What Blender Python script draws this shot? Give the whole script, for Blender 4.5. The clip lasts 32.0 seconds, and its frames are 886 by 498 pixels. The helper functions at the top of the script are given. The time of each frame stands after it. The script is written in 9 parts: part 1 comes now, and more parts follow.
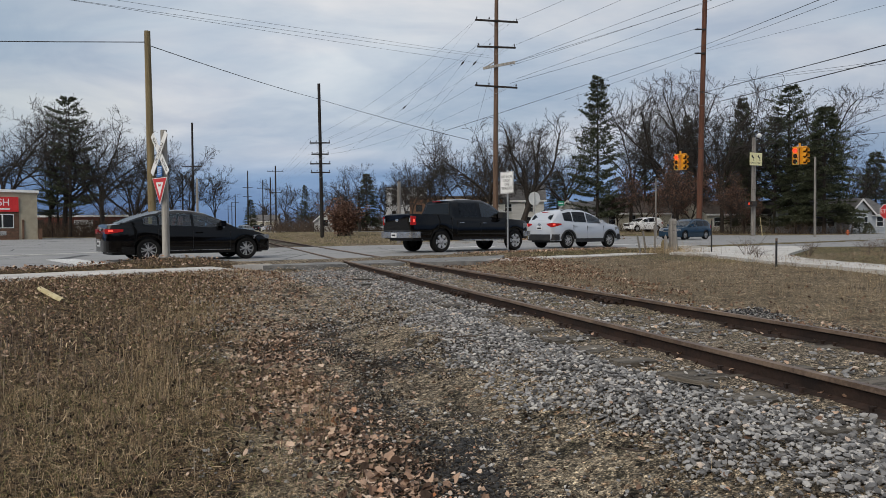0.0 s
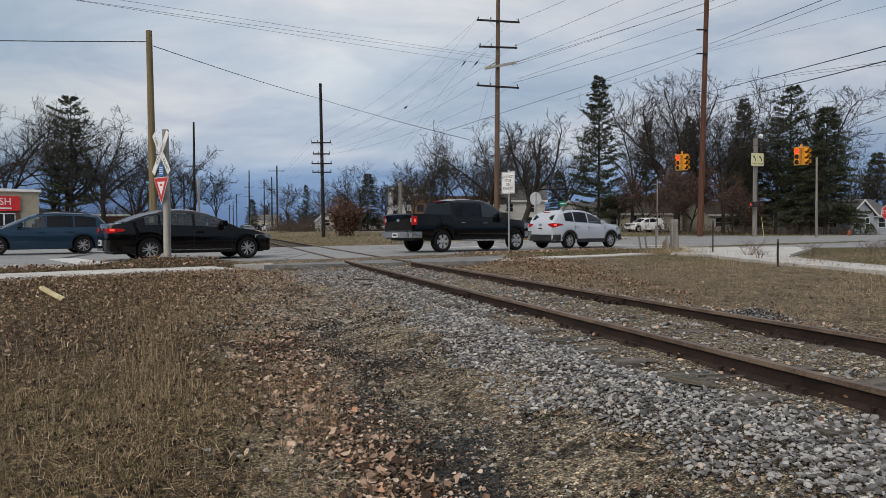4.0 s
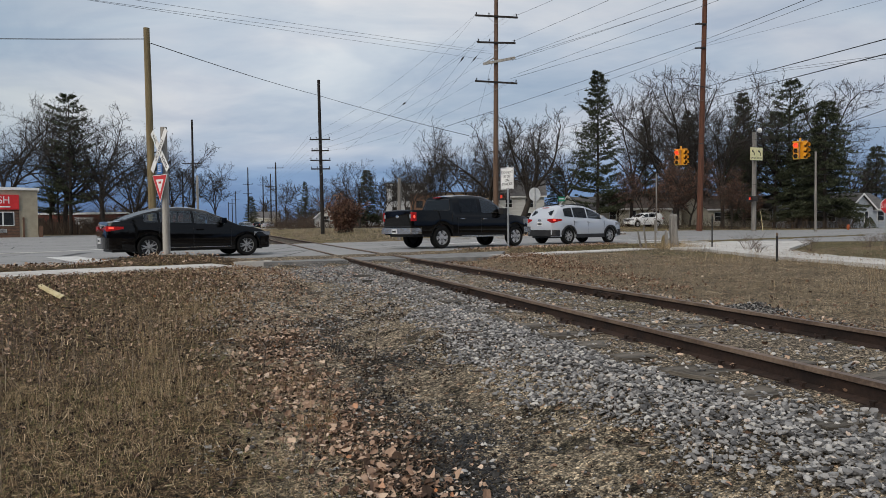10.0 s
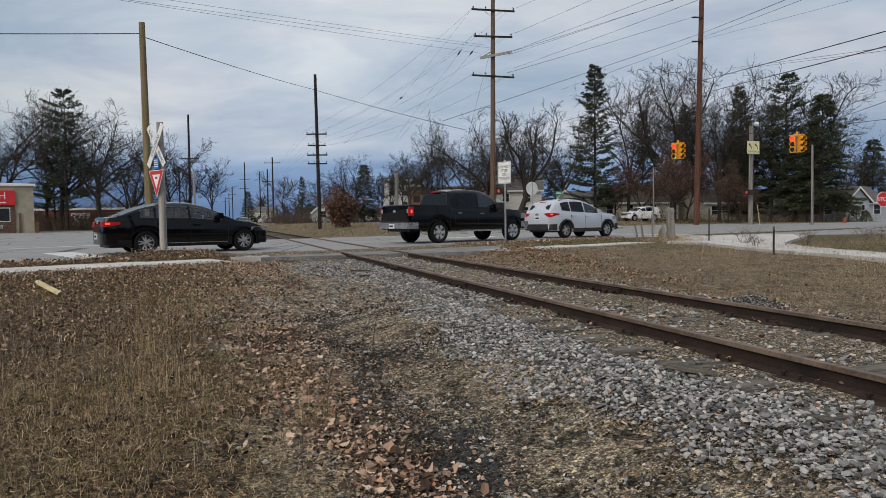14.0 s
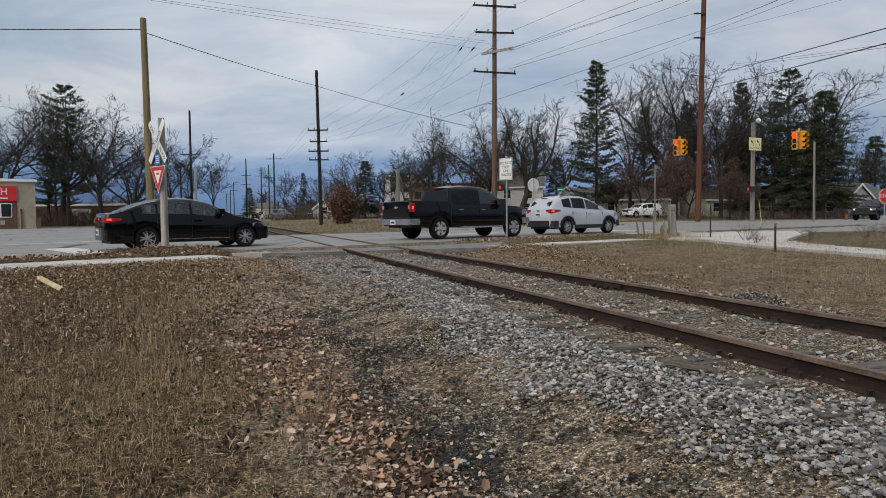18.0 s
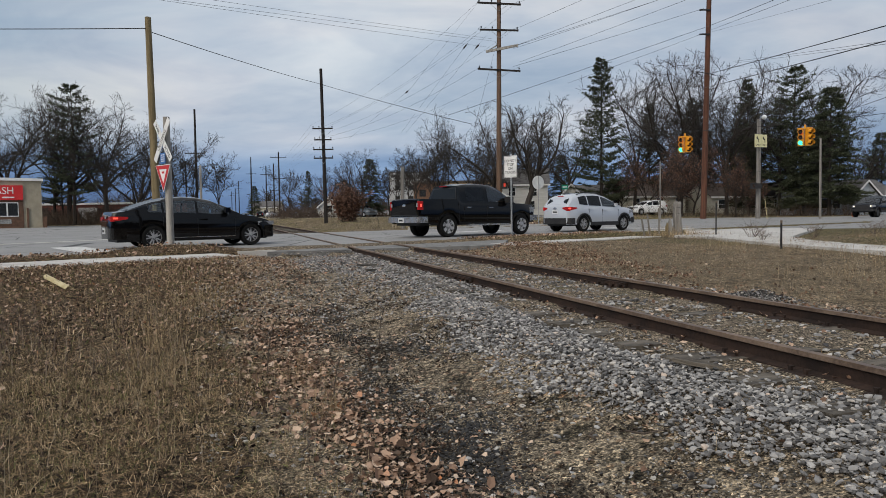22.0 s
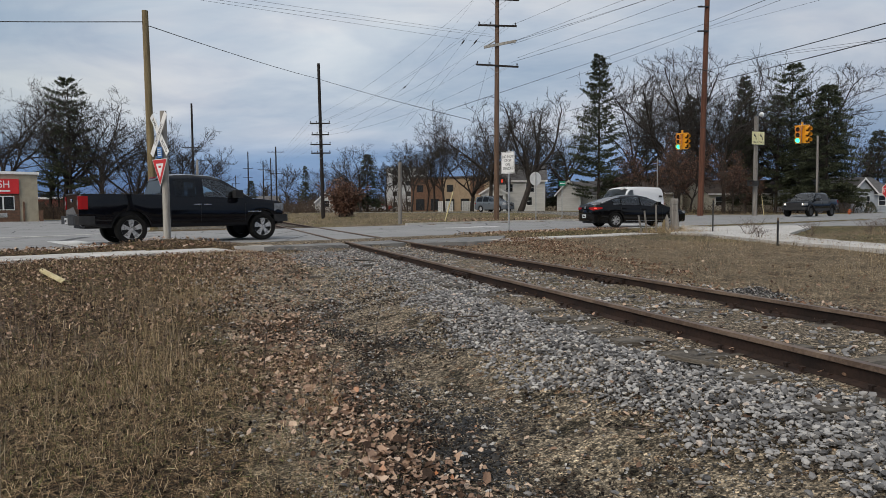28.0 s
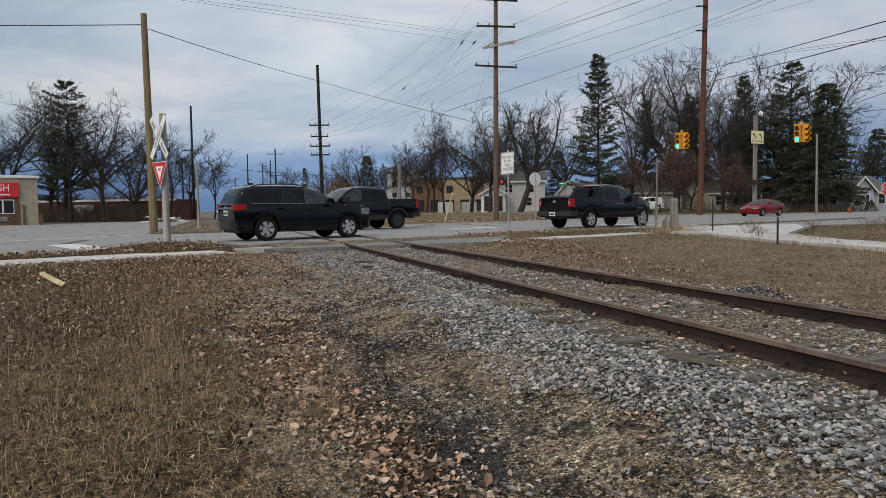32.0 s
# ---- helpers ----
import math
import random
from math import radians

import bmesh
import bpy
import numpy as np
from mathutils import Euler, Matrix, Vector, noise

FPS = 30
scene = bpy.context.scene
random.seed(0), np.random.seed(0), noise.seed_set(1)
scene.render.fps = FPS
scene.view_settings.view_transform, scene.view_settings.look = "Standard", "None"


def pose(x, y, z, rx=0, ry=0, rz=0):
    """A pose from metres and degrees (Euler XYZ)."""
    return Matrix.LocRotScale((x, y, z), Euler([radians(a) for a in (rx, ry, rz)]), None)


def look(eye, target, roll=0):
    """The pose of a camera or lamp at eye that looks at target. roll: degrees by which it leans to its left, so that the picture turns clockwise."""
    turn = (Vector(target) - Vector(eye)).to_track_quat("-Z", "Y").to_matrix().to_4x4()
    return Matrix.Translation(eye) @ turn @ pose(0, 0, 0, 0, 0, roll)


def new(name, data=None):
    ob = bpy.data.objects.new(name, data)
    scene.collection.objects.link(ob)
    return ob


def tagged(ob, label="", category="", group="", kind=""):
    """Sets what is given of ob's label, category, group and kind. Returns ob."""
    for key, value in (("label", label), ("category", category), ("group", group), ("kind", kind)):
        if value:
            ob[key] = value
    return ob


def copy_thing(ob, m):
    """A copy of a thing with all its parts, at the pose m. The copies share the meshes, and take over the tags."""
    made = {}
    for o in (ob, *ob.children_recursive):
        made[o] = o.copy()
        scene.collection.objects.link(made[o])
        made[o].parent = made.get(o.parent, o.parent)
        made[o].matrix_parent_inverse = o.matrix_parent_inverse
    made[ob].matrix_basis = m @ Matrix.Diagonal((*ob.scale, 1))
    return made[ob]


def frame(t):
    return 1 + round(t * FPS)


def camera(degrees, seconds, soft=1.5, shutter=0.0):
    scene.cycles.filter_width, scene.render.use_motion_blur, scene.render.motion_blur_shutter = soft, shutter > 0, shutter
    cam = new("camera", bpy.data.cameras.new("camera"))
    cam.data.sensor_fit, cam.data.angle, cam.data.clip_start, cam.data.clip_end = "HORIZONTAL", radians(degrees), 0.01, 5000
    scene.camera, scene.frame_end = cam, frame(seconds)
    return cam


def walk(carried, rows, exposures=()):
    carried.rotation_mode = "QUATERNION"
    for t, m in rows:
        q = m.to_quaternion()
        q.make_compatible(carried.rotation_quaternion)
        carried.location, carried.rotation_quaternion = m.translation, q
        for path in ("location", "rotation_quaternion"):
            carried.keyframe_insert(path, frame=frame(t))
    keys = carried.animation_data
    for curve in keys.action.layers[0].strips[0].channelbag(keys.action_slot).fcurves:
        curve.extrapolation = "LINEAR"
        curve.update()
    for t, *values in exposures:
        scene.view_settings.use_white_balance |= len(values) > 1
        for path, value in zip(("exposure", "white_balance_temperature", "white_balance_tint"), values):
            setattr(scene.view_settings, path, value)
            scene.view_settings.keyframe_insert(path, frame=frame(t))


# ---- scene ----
cam = camera(65.84, 32.0, soft=0.55)
EYE = (0.0, 0.0, 0.85)
PATH = [
    (0, 88.324, 0.290, -0.072),
    (0.5, 88.311, 0.237, -0.048),
    (1, 88.340, 0.212, -0.013),
    (1.5, 88.374, 0.242, 0.006),
    (2, 88.336, 0.215, -0.001),
    (2.5, 88.330, 0.212, -0.013),
    (3, 88.348, 0.206, -0.017),
    (3.5, 88.320, 0.193, 0.035),
    (5.5, 88.346, 0.153, -0.012),
    (6, 88.331, 0.223, -0.007),
    (6.5, 88.241, 0.296, -0.021),
    (7, 88.216, 0.323, -0.087),
    (7.5, 88.155, 0.344, -0.107),
    (8, 88.088, 0.383, -0.085),
    (8.5, 88.059, 0.421, -0.047),
    (9, 87.990, 0.474, -0.017),
    (9.5, 87.969, 0.510, -0.034),
    (10, 87.996, 0.509, -0.036),
    (10.5, 87.970, 0.580, -0.080),
    (11, 87.901, 0.645, -0.094),
    (11.5, 87.794, 0.608, -0.101),
    (12, 87.687, 0.734, -0.171),
    (12.5, 87.659, 0.706, -0.226),
    (13, 87.624, 0.799, -0.265),
    (13.5, 87.544, 0.731, -0.246),
    (14, 87.536, 0.683, -0.265),
    (14.5, 87.502, 0.659, -0.274),
    (16.5, 87.304, 0.555, -0.205),
    (17, 87.278, 0.638, -0.198),
    (17.5, 87.218, 0.645, -0.147),
    (18, 87.231, 0.602, -0.156),
    (18.5, 87.223, 0.580, -0.163),
    (19, 87.188, 0.645, -0.177),
    (19.5, 87.170, 0.732, -0.174),
    (20, 87.189, 0.757, -0.097),
    (20.5, 87.214, 0.798, -0.063),
    (21, 87.148, 0.817, 0.044),
    (21.5, 87.117, 0.754, 0.115),
    (22, 87.059, 0.761, 0.238),
    (22.5, 87.026, 0.747, 0.273),
    (23, 86.965, 0.670, 0.313),
    (23.5, 86.870, 0.680, 0.305),
    (24, 86.762, 0.673, 0.281),
    (24.5, 86.717, 0.650, 0.227),
    (25, 86.702, 0.589, 0.190),
    (25.5, 86.675, 0.563, 0.126),
    (27.5, 86.649, 0.473, 0.016),
    (28, 86.697, 0.483, 0.010),
    (28.5, 86.725, 0.527, 0.035),
    (29, 86.756, 0.477, 0.000),
    (29.5, 86.780, 0.566, 0.010),
    (30, 86.785, 0.654, 0.002),
    (30.5, 86.752, 0.715, -0.030),
    (31, 86.744, 0.729, -0.041),
    (31.5, 86.766, 0.783, -0.038),
    (32, 86.780, 0.831, -0.009),]
walk(cam, [(t, pose(*EYE, rx, ry, rz)) for t, rx, ry, rz in PATH])

# ---- daylight: late afternoon under broken grey cloud ----
SUN_UP, SUN_ROUND = radians(42), radians(215)
world = bpy.data.worlds.new("sky")
scene.world = world
world.use_nodes = True


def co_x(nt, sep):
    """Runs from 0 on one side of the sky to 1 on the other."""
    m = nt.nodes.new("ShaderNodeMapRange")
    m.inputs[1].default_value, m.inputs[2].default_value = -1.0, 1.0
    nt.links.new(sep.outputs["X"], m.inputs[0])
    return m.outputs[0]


def sky_nodes():
    nt = world.node_tree
    nt.nodes.clear()
    out = nt.nodes.new("ShaderNodeOutputWorld")
    bg = nt.nodes.new("ShaderNodeBackground")
    sky = nt.nodes.new("ShaderNodeTexSky")
    sky.sky_type, sky.sun_disc, sky.sun_elevation, sky.sun_rotation = "NISHITA", False, SUN_UP, SUN_ROUND
    co = nt.nodes.new("ShaderNodeTexCoord")
    sep = nt.nodes.new("ShaderNodeSeparateXYZ")
    nt.links.new(co.outputs["Generated"], sep.inputs[0])
    # flatten the direction onto a cloud sheet
    add = nt.nodes.new("ShaderNodeMath"); add.operation = "MAXIMUM"; add.inputs[1].default_value = 0.0
    nt.links.new(sep.outputs["Z"], add.inputs[0])
    add2 = nt.nodes.new("ShaderNodeMath"); add2.operation = "ADD"; add2.inputs[1].default_value = 0.16
    nt.links.new(add.outputs[0], add2.inputs[0])
    comb = nt.nodes.new("ShaderNodeCombineXYZ")
    for k, a in ((0, "X"), (1, "Y")):
        dv = nt.nodes.new("ShaderNodeMath"); dv.operation = "DIVIDE"
        nt.links.new(sep.outputs[a], dv.inputs[0]); nt.links.new(add2.outputs[0], dv.inputs[1])
        nt.links.new(dv.outputs[0], comb.inputs[k])

    slant = nt.nodes.new("ShaderNodeMapping")
    slant.inputs["Rotation"].default_value, slant.inputs["Scale"].default_value = (0, 0, radians(-38)), (0.86, 1.12, 1.0)
    nt.links.new(comb.outputs[0], slant.inputs["Vector"])

    def cloud(scale, detail, dist, seed):
        n = nt.nodes.new("ShaderNodeTexNoise"); n.noise_dimensions = "4D"
        n.inputs["W"].default_value = seed
        n.inputs["Scale"].default_value, n.inputs["Detail"].default_value = scale, detail
        n.inputs["Roughness"].default_value, n.inputs["Distortion"].default_value = 0.55, dist
        nt.links.new(slant.outputs[0], n.inputs["Vector"])
        return n.outputs["Fac"]

    def ramp(fac, stops):
        r = nt.nodes.new("ShaderNodeValToRGB")
        while len(r.color_ramp.elements) < len(stops):
            r.color_ramp.elements.new(0.5)
        for e, (p, c) in zip(r.color_ramp.elements, stops):
            e.position, e.color = p, (*c, 1)
        nt.links.new(fac, r.inputs[0])
        return r.outputs[0]

    def mix(kind, fac, a, b):
        m = nt.nodes.new("ShaderNodeMix"); m.data_type, m.blend_type = "RGBA", kind
        for sock, val in ((m.inputs[0], fac), (m.inputs[6], a), (m.inputs[7], b)):
            if isinstance(val, (int, float)):
                sock.default_value = val
            elif isinstance(val, tuple):
                sock.default_value = (*val, 1)
            else:
                nt.links.new(val, sock)
        return m.outputs[2]

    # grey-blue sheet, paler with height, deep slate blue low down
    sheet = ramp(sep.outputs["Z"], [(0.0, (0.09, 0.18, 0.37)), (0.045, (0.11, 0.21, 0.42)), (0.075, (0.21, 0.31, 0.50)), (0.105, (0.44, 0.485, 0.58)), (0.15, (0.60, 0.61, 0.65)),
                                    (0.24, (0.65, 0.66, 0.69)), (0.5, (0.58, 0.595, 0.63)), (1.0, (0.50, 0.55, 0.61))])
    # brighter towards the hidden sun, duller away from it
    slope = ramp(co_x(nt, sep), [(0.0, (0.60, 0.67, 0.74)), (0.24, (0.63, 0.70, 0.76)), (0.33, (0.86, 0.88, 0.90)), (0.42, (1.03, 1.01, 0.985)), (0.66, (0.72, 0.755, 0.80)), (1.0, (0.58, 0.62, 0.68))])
    big = ramp(cloud(0.62, 6, 0.5, 3.1), [(0.32, (0.56, 0.68, 0.80)), (0.46, (0.82, 0.89, 0.95)), (0.57, (1.08, 1.06, 1.04)), (0.66, (1.26, 1.20, 1.10))])
    fine = ramp(cloud(2.0, 7, 0.9, 7.7), [(0.32, (0.84, 0.87, 0.92)), (0.66, (1.14, 1.12, 1.08))])
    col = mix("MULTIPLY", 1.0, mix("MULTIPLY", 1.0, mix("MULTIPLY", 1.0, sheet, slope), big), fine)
    high = nt.nodes.new("ShaderNodeVectorMath"); high.operation = "SCALE"
    high.inputs["Scale"].default_value = 0.10
    nt.links.new(sky.outputs[0], high.inputs[0])
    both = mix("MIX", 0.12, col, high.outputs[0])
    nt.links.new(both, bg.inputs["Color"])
    bg.inputs["Strength"].default_value = 1.0
    nt.links.new(bg.outputs[0], out.inputs[0])


sky_nodes()
sun = new("sun", bpy.data.lights.new("sun", "SUN"))
sun.data.energy, sun.data.angle, sun.data.color = 2.0, radians(50), (1.0, 0.90, 0.77)
sun.matrix_world = look((math.sin(SUN_ROUND) * 50, math.cos(SUN_ROUND) * 50, 50 * math.tan(SUN_UP)), (0, 0, 0))
scene.view_settings.exposure = 0.2


# ---- materials ----
class Nodes:
    """Short hand for building one node material."""

    def __init__(self, name):
        self.m = bpy.data.materials.new(name)
        self.m.use_nodes = True
        self.t = self.m.node_tree
        self.b = self.t.nodes["Principled BSDF"]

    def put(self, sock, val):
        if isinstance(val, (int, float)):
            sock.default_value = val
        elif isinstance(val, tuple):
            sock.default_value = (*val, 1) if len(val) == 3 and sock.type == "RGBA" else val
        else:
            self.t.links.new(val, sock)

    def coords(self, kind="Object"):
        return self.t.nodes.new("ShaderNodeTexCoord").outputs[kind]

    def position(self):
        return self.t.nodes.new("ShaderNodeNewGeometry").outputs["Position"]

    def noise(self, scale, vec=None, detail=5, rough=0.6, dist=0.0):
        n = self.t.nodes.new("ShaderNodeTexNoise")
        n.inputs["Scale"].default_value, n.inputs["Detail"].default_value = scale, detail
        n.inputs["Roughness"].default_value, n.inputs["Distortion"].default_value = rough, dist
        if vec is not None:
            self.t.links.new(vec, n.inputs["Vector"])
        return n.outputs["Fac"]

    def cells(self, scale, vec=None, out="Distance"):
        n = self.t.nodes.new("ShaderNodeTexVoronoi")
        n.inputs["Scale"].default_value = scale
        if vec is not None:
            self.t.links.new(vec, n.inputs["Vector"])
        return n.outputs[out]

    def math(self, op, a, b=0.0, clamp=False):
        n = self.t.nodes.new("ShaderNodeMath")
        n.operation, n.use_clamp = op, clamp
        self.put(n.inputs[0], a), self.put(n.inputs[1], b)
        return n.outputs[0]

    def dot(self, vec, d):
        n = self.t.nodes.new("ShaderNodeVectorMath")
        n.operation = "DOT_PRODUCT"
        self.put(n.inputs[0], vec)
        n.inputs[1].default_value = d
        return n.outputs["Value"]

    def scaled(self, vec, s):
        n = self.t.nodes.new("ShaderNodeVectorMath")
        n.operation = "MULTIPLY"
        self.put(n.inputs[0], vec)
        n.inputs[1].default_value = s
        return n.outputs["Vector"]

    def step(self, x, lo, hi, a=0.0, b=1.0):
        n = self.t.nodes.new("ShaderNodeMapRange")
        n.interpolation_type = "SMOOTHSTEP"
        self.put(n.inputs[0], x)
        for k, v in zip((1, 2, 3, 4), (lo, hi, a, b)):
            n.inputs[k].default_value = v
        return n.outputs[0]

    def mix(self, fac, a, b, kind="MIX"):
        n = self.t.nodes.new("ShaderNodeMix")
        n.data_type, n.blend_type = "RGBA", kind
        self.put(n.inputs[0], fac), self.put(n.inputs[6], a), self.put(n.inputs[7], b)
        return n.outputs[2]

    def island(self):
        return self.t.nodes.new("ShaderNodeNewGeometry").outputs["Random Per Island"]

    def each(self):
        return self.t.nodes.new("ShaderNodeObjectInfo").outputs["Random"]

    def ramp(self, fac, stops):
        r = self.t.nodes.new("ShaderNodeValToRGB")
        while len(r.color_ramp.elements) < len(stops):
            r.color_ramp.elements.new(0.5)
        for e, (p, c) in zip(r.color_ramp.elements, stops):
            e.position, e.color = p, (*c, 1)
        self.put(r.inputs[0], fac)
        return r.outputs[0]

    def bump(self, height, strength=0.3, distance=0.01):
        n = self.t.nodes.new("ShaderNodeBump")
        n.inputs["Strength"].default_value, n.inputs["Distance"].default_value = strength, distance
        self.put(n.inputs["Height"], height)
        self.t.links.new(n.outputs[0], self.b.inputs["Normal"])

    def done(self, color, rough=0.8, metal=0.0, spec=0.5):
        self.put(self.b.inputs["Base Color"], color)
        self.put(self.b.inputs["Roughness"], rough)
        self.put(self.b.inputs["Metallic"], metal)
        self.b.inputs["Specular IOR Level"].default_value = spec
        return self.m


def surface(name, c1, c2, scale=4.0, fine=60.0, rough=0.8, metal=0.0, bump=0.15, stretch=(1, 1, 1), spec=0.4):
    """A weathered surface: two tones mixed at a coarse and a fine scale."""
    n = Nodes(name)
    co = n.scaled(n.coords(), stretch)
    a, f = n.noise(scale, co), n.noise(fine, co, 3)
    mixed = n.math("ADD", n.math("MULTIPLY", a, 0.65), n.math("MULTIPLY", f, 0.35))
    col = n.mix(n.step(mixed, 0.38, 0.62), c1, c2)
    n.bump(f, bump, 0.01)
    return n.done(col, n.step(a, 0.3, 0.7, rough - 0.08, min(1, rough + 0.08)), metal, spec)


def paint(name, color, rough=0.12, flake=0.0):
    """Car paint with clear coat and a film of road dust low down."""
    n = Nodes(name)
    co = n.coords()
    z = n.t.nodes.new("ShaderNodeSeparateXYZ")
    n.put(z.inputs[0], co)
    dust = n.math("MULTIPLY", n.step(z.outputs["Z"], 0.9, 0.25), n.step(n.noise(5, co), 0.25, 0.75))
    dust = n.math("MULTIPLY", dust, 0.035)
    n.b.inputs["Coat Weight"].default_value, n.b.inputs["Coat Roughness"].default_value = 0.38, 0.02
    return n.done(n.mix(dust, color, (0.16, 0.145, 0.125)), n.math("ADD", n.math("MULTIPLY", dust, 1.2), rough), flake, 0.12)


def glow(name, color, strength):
    n = Nodes(name)
    n.b.inputs["Emission Color"].default_value = (*color, 1)
    n.b.inputs["Emission Strength"].default_value = strength
    return n.done(color, 0.25)


TR_S, TR_A = (0.950, 0.3116, 0.0), (-0.3116, 0.950, 0.0)      # across and along the railway
RD_U, RD_V = (0.7716, 0.6361, 0.0), (-0.6361, 0.7716, 0.0)     # along and across the main road


def ground_material():
    n = Nodes("ground_soil_and_dry_grass")
    p = n.position()
    s, v, a = n.dot(p, TR_S), n.dot(p, RD_V), n.dot(p, TR_A)
    big, mid, fine, tiny = n.noise(0.35, p, 4), n.noise(1.7, p, 5), n.noise(14, p, 4), n.noise(70, p, 3)
    speck = n.cells(26, p, "Color")
    # The thatch's dark end puts the shade between blades into the colour.
    thatch = n.ramp(n.math("ADD", n.math("MULTIPLY", fine, 0.6), n.math("MULTIPLY", tiny, 0.4)),
                    [(0.32, (0.014, 0.010, 0.007)), (0.47, (0.075, 0.053, 0.033)), (0.58, (0.20, 0.145, 0.090)), (0.70, (0.40, 0.30, 0.19))])
    green = n.ramp(fine, [(0.35, (0.055, 0.052, 0.018)), (0.65, (0.12, 0.115, 0.04))])
    grass = n.mix(n.math("MULTIPLY", n.step(mid, 0.5, 0.68), 0.45), thatch, green)
    dirt = n.ramp(n.math("ADD", n.math("MULTIPLY", mid, 0.5), n.math("MULTIPLY", tiny, 0.5)),
                  [(0.36, (0.026, 0.022, 0.019)), (0.43, (0.115, 0.096, 0.076)), (0.51, (0.31, 0.26, 0.195)), (0.64, (0.52, 0.44, 0.335))])
    sand = n.ramp(n.math("ADD", n.math("MULTIPLY", fine, 0.45), n.math("MULTIPLY", tiny, 0.55)),
                  [(0.36, (0.06, 0.050, 0.038)), (0.45, (0.20, 0.168, 0.126)), (0.55, (0.36, 0.305, 0.23)), (0.68, (0.50, 0.435, 0.335))])
    # Grit is kept dark, painting in the shade between the stones.
    grit = n.ramp(n.math("ADD", n.math("MULTIPLY", n.cells(48, p), 0.8), n.math("MULTIPLY", tiny, 0.5)),
                  [(0.15, (0.014, 0.012, 0.010)), (0.45, (0.085, 0.071, 0.055)), (0.78, (0.30, 0.255, 0.20))])
    wob = n.math("ADD", s, n.math("MULTIPLY", n.math("SUBTRACT", mid, 0.5), 2.2))
    col = n.mix(n.step(wob, 0.0, 0.8), grass, dirt)
    col = n.mix(n.math("MULTIPLY", n.step(wob, 0.8, 1.9), n.step(big, 0.32, 0.55)), col, sand)
    # black cinder soil in blotches along the foot of the ballast
    cinder = n.ramp(tiny, [(0.36, (0.010, 0.010, 0.010)), (0.56, (0.032, 0.029, 0.027)), (0.70, (0.10, 0.09, 0.08))])
    blot = n.math("ADD", n.math("MULTIPLY", n.noise(2.6, n.scaled(p, (1, 0.55, 1)), 5), 0.72), n.math("MULTIPLY", fine, 0.28))
    zone = n.math("MULTIPLY", n.step(s, 0.55, 0.95), n.step(s, 1.85, 1.4))
    col = n.mix(n.math("MULTIPLY", n.math("MULTIPLY", n.step(blot, 0.50, 0.58), zone), 0.75), col, cinder)
    clod = n.math("ADD", n.math("MULTIPLY", n.noise(5.5, p, 5), 0.6), n.math("MULTIPLY", fine, 0.4))
    col = n.mix(n.math("MULTIPLY", n.step(clod, 0.53, 0.58), n.math("MULTIPLY", n.step(s, 0.5, 0.9), n.step(s, 2.3, 1.9))), col, n.ramp(tiny, [(0.38, (0.03, 0.026, 0.021)), (0.62, (0.12, 0.105, 0.075))]))
    col = n.mix(n.step(wob, 1.9, 2.3), col, grit)
    moss = n.mix(n.math("MULTIPLY", n.step(mid, 0.52, 0.70), 0.7), grit, n.ramp(fine, [(0.35, (0.055, 0.055, 0.02)), (0.62, (0.14, 0.13, 0.06))]))
    col = n.mix(n.math("MULTIPLY", n.step(s, 3.0, 3.3), n.step(s, 5.0, 4.6)), col, moss)
    far = n.ramp(n.math("ADD", n.math("MULTIPLY", fine, 0.5), n.math("MULTIPLY", mid, 0.5)),
                 [(0.34, (0.075, 0.058, 0.039)), (0.5, (0.20, 0.160, 0.110)), (0.66, (0.34, 0.28, 0.20))])
    col = n.mix(n.step(wob, 5.2, 6.0), col, far)
    lawn = n.mix(n.step(big, 0.35, 0.6), n.ramp(fine, [(0.35, (0.09, 0.085, 0.032)), (0.65, (0.19, 0.165, 0.075))]), far)
    col = n.mix(n.step(v, 30.0, 33.0), col, lawn)
    # greener lawn beyond the corner path
    u = n.dot(p, RD_U)
    turf = n.ramp(fine, [(0.35, (0.060, 0.056, 0.024)), (0.65, (0.165, 0.150, 0.070))])
    col = n.mix(n.math("MULTIPLY", n.math("MULTIPLY", n.step(u, 16.2, 17.2), n.step(v, 16.6, 15.6)), 0.7), col, turf)
    # side street running up to the junction
    street = n.math("SUBTRACT", n.dot(p, (0.797, 0.604, 0.0)), 54.6)
    street = n.math("MULTIPLY", n.math("MULTIPLY", n.step(street, -3.6, -3.2), n.step(street, 3.6, 3.2)), n.step(n.dot(p, (0.0, 1.0, 0.0)), 66.0, 68.0))
    col = n.mix(street, col, n.ramp(fine, [(0.35, (0.15, 0.15, 0.15)), (0.65, (0.26, 0.255, 0.25))]))
    # grey cinders beside the line beyond the road
    col = n.mix(n.math("MULTIPLY", n.step(v, 31.0, 33.0), n.math("MULTIPLY", n.step(s, 2.9, 1.8), n.step(s, -3.4, -2.4))), col, n.ramp(fine, [(0.35, (0.10, 0.092, 0.08)), (0.65, (0.26, 0.24, 0.21))]))
    litter = n.math("MULTIPLY", n.step(n.cells(9, p, "Distance"), 0.28, 0.12), n.step(big, 0.4, 0.55))
    col = n.mix(n.math("MULTIPLY", litter, 0.6), col, n.mix(n.dot(speck, (1, 0, 0)), (0.12, 0.06, 0.03), (0.30, 0.19, 0.11)))
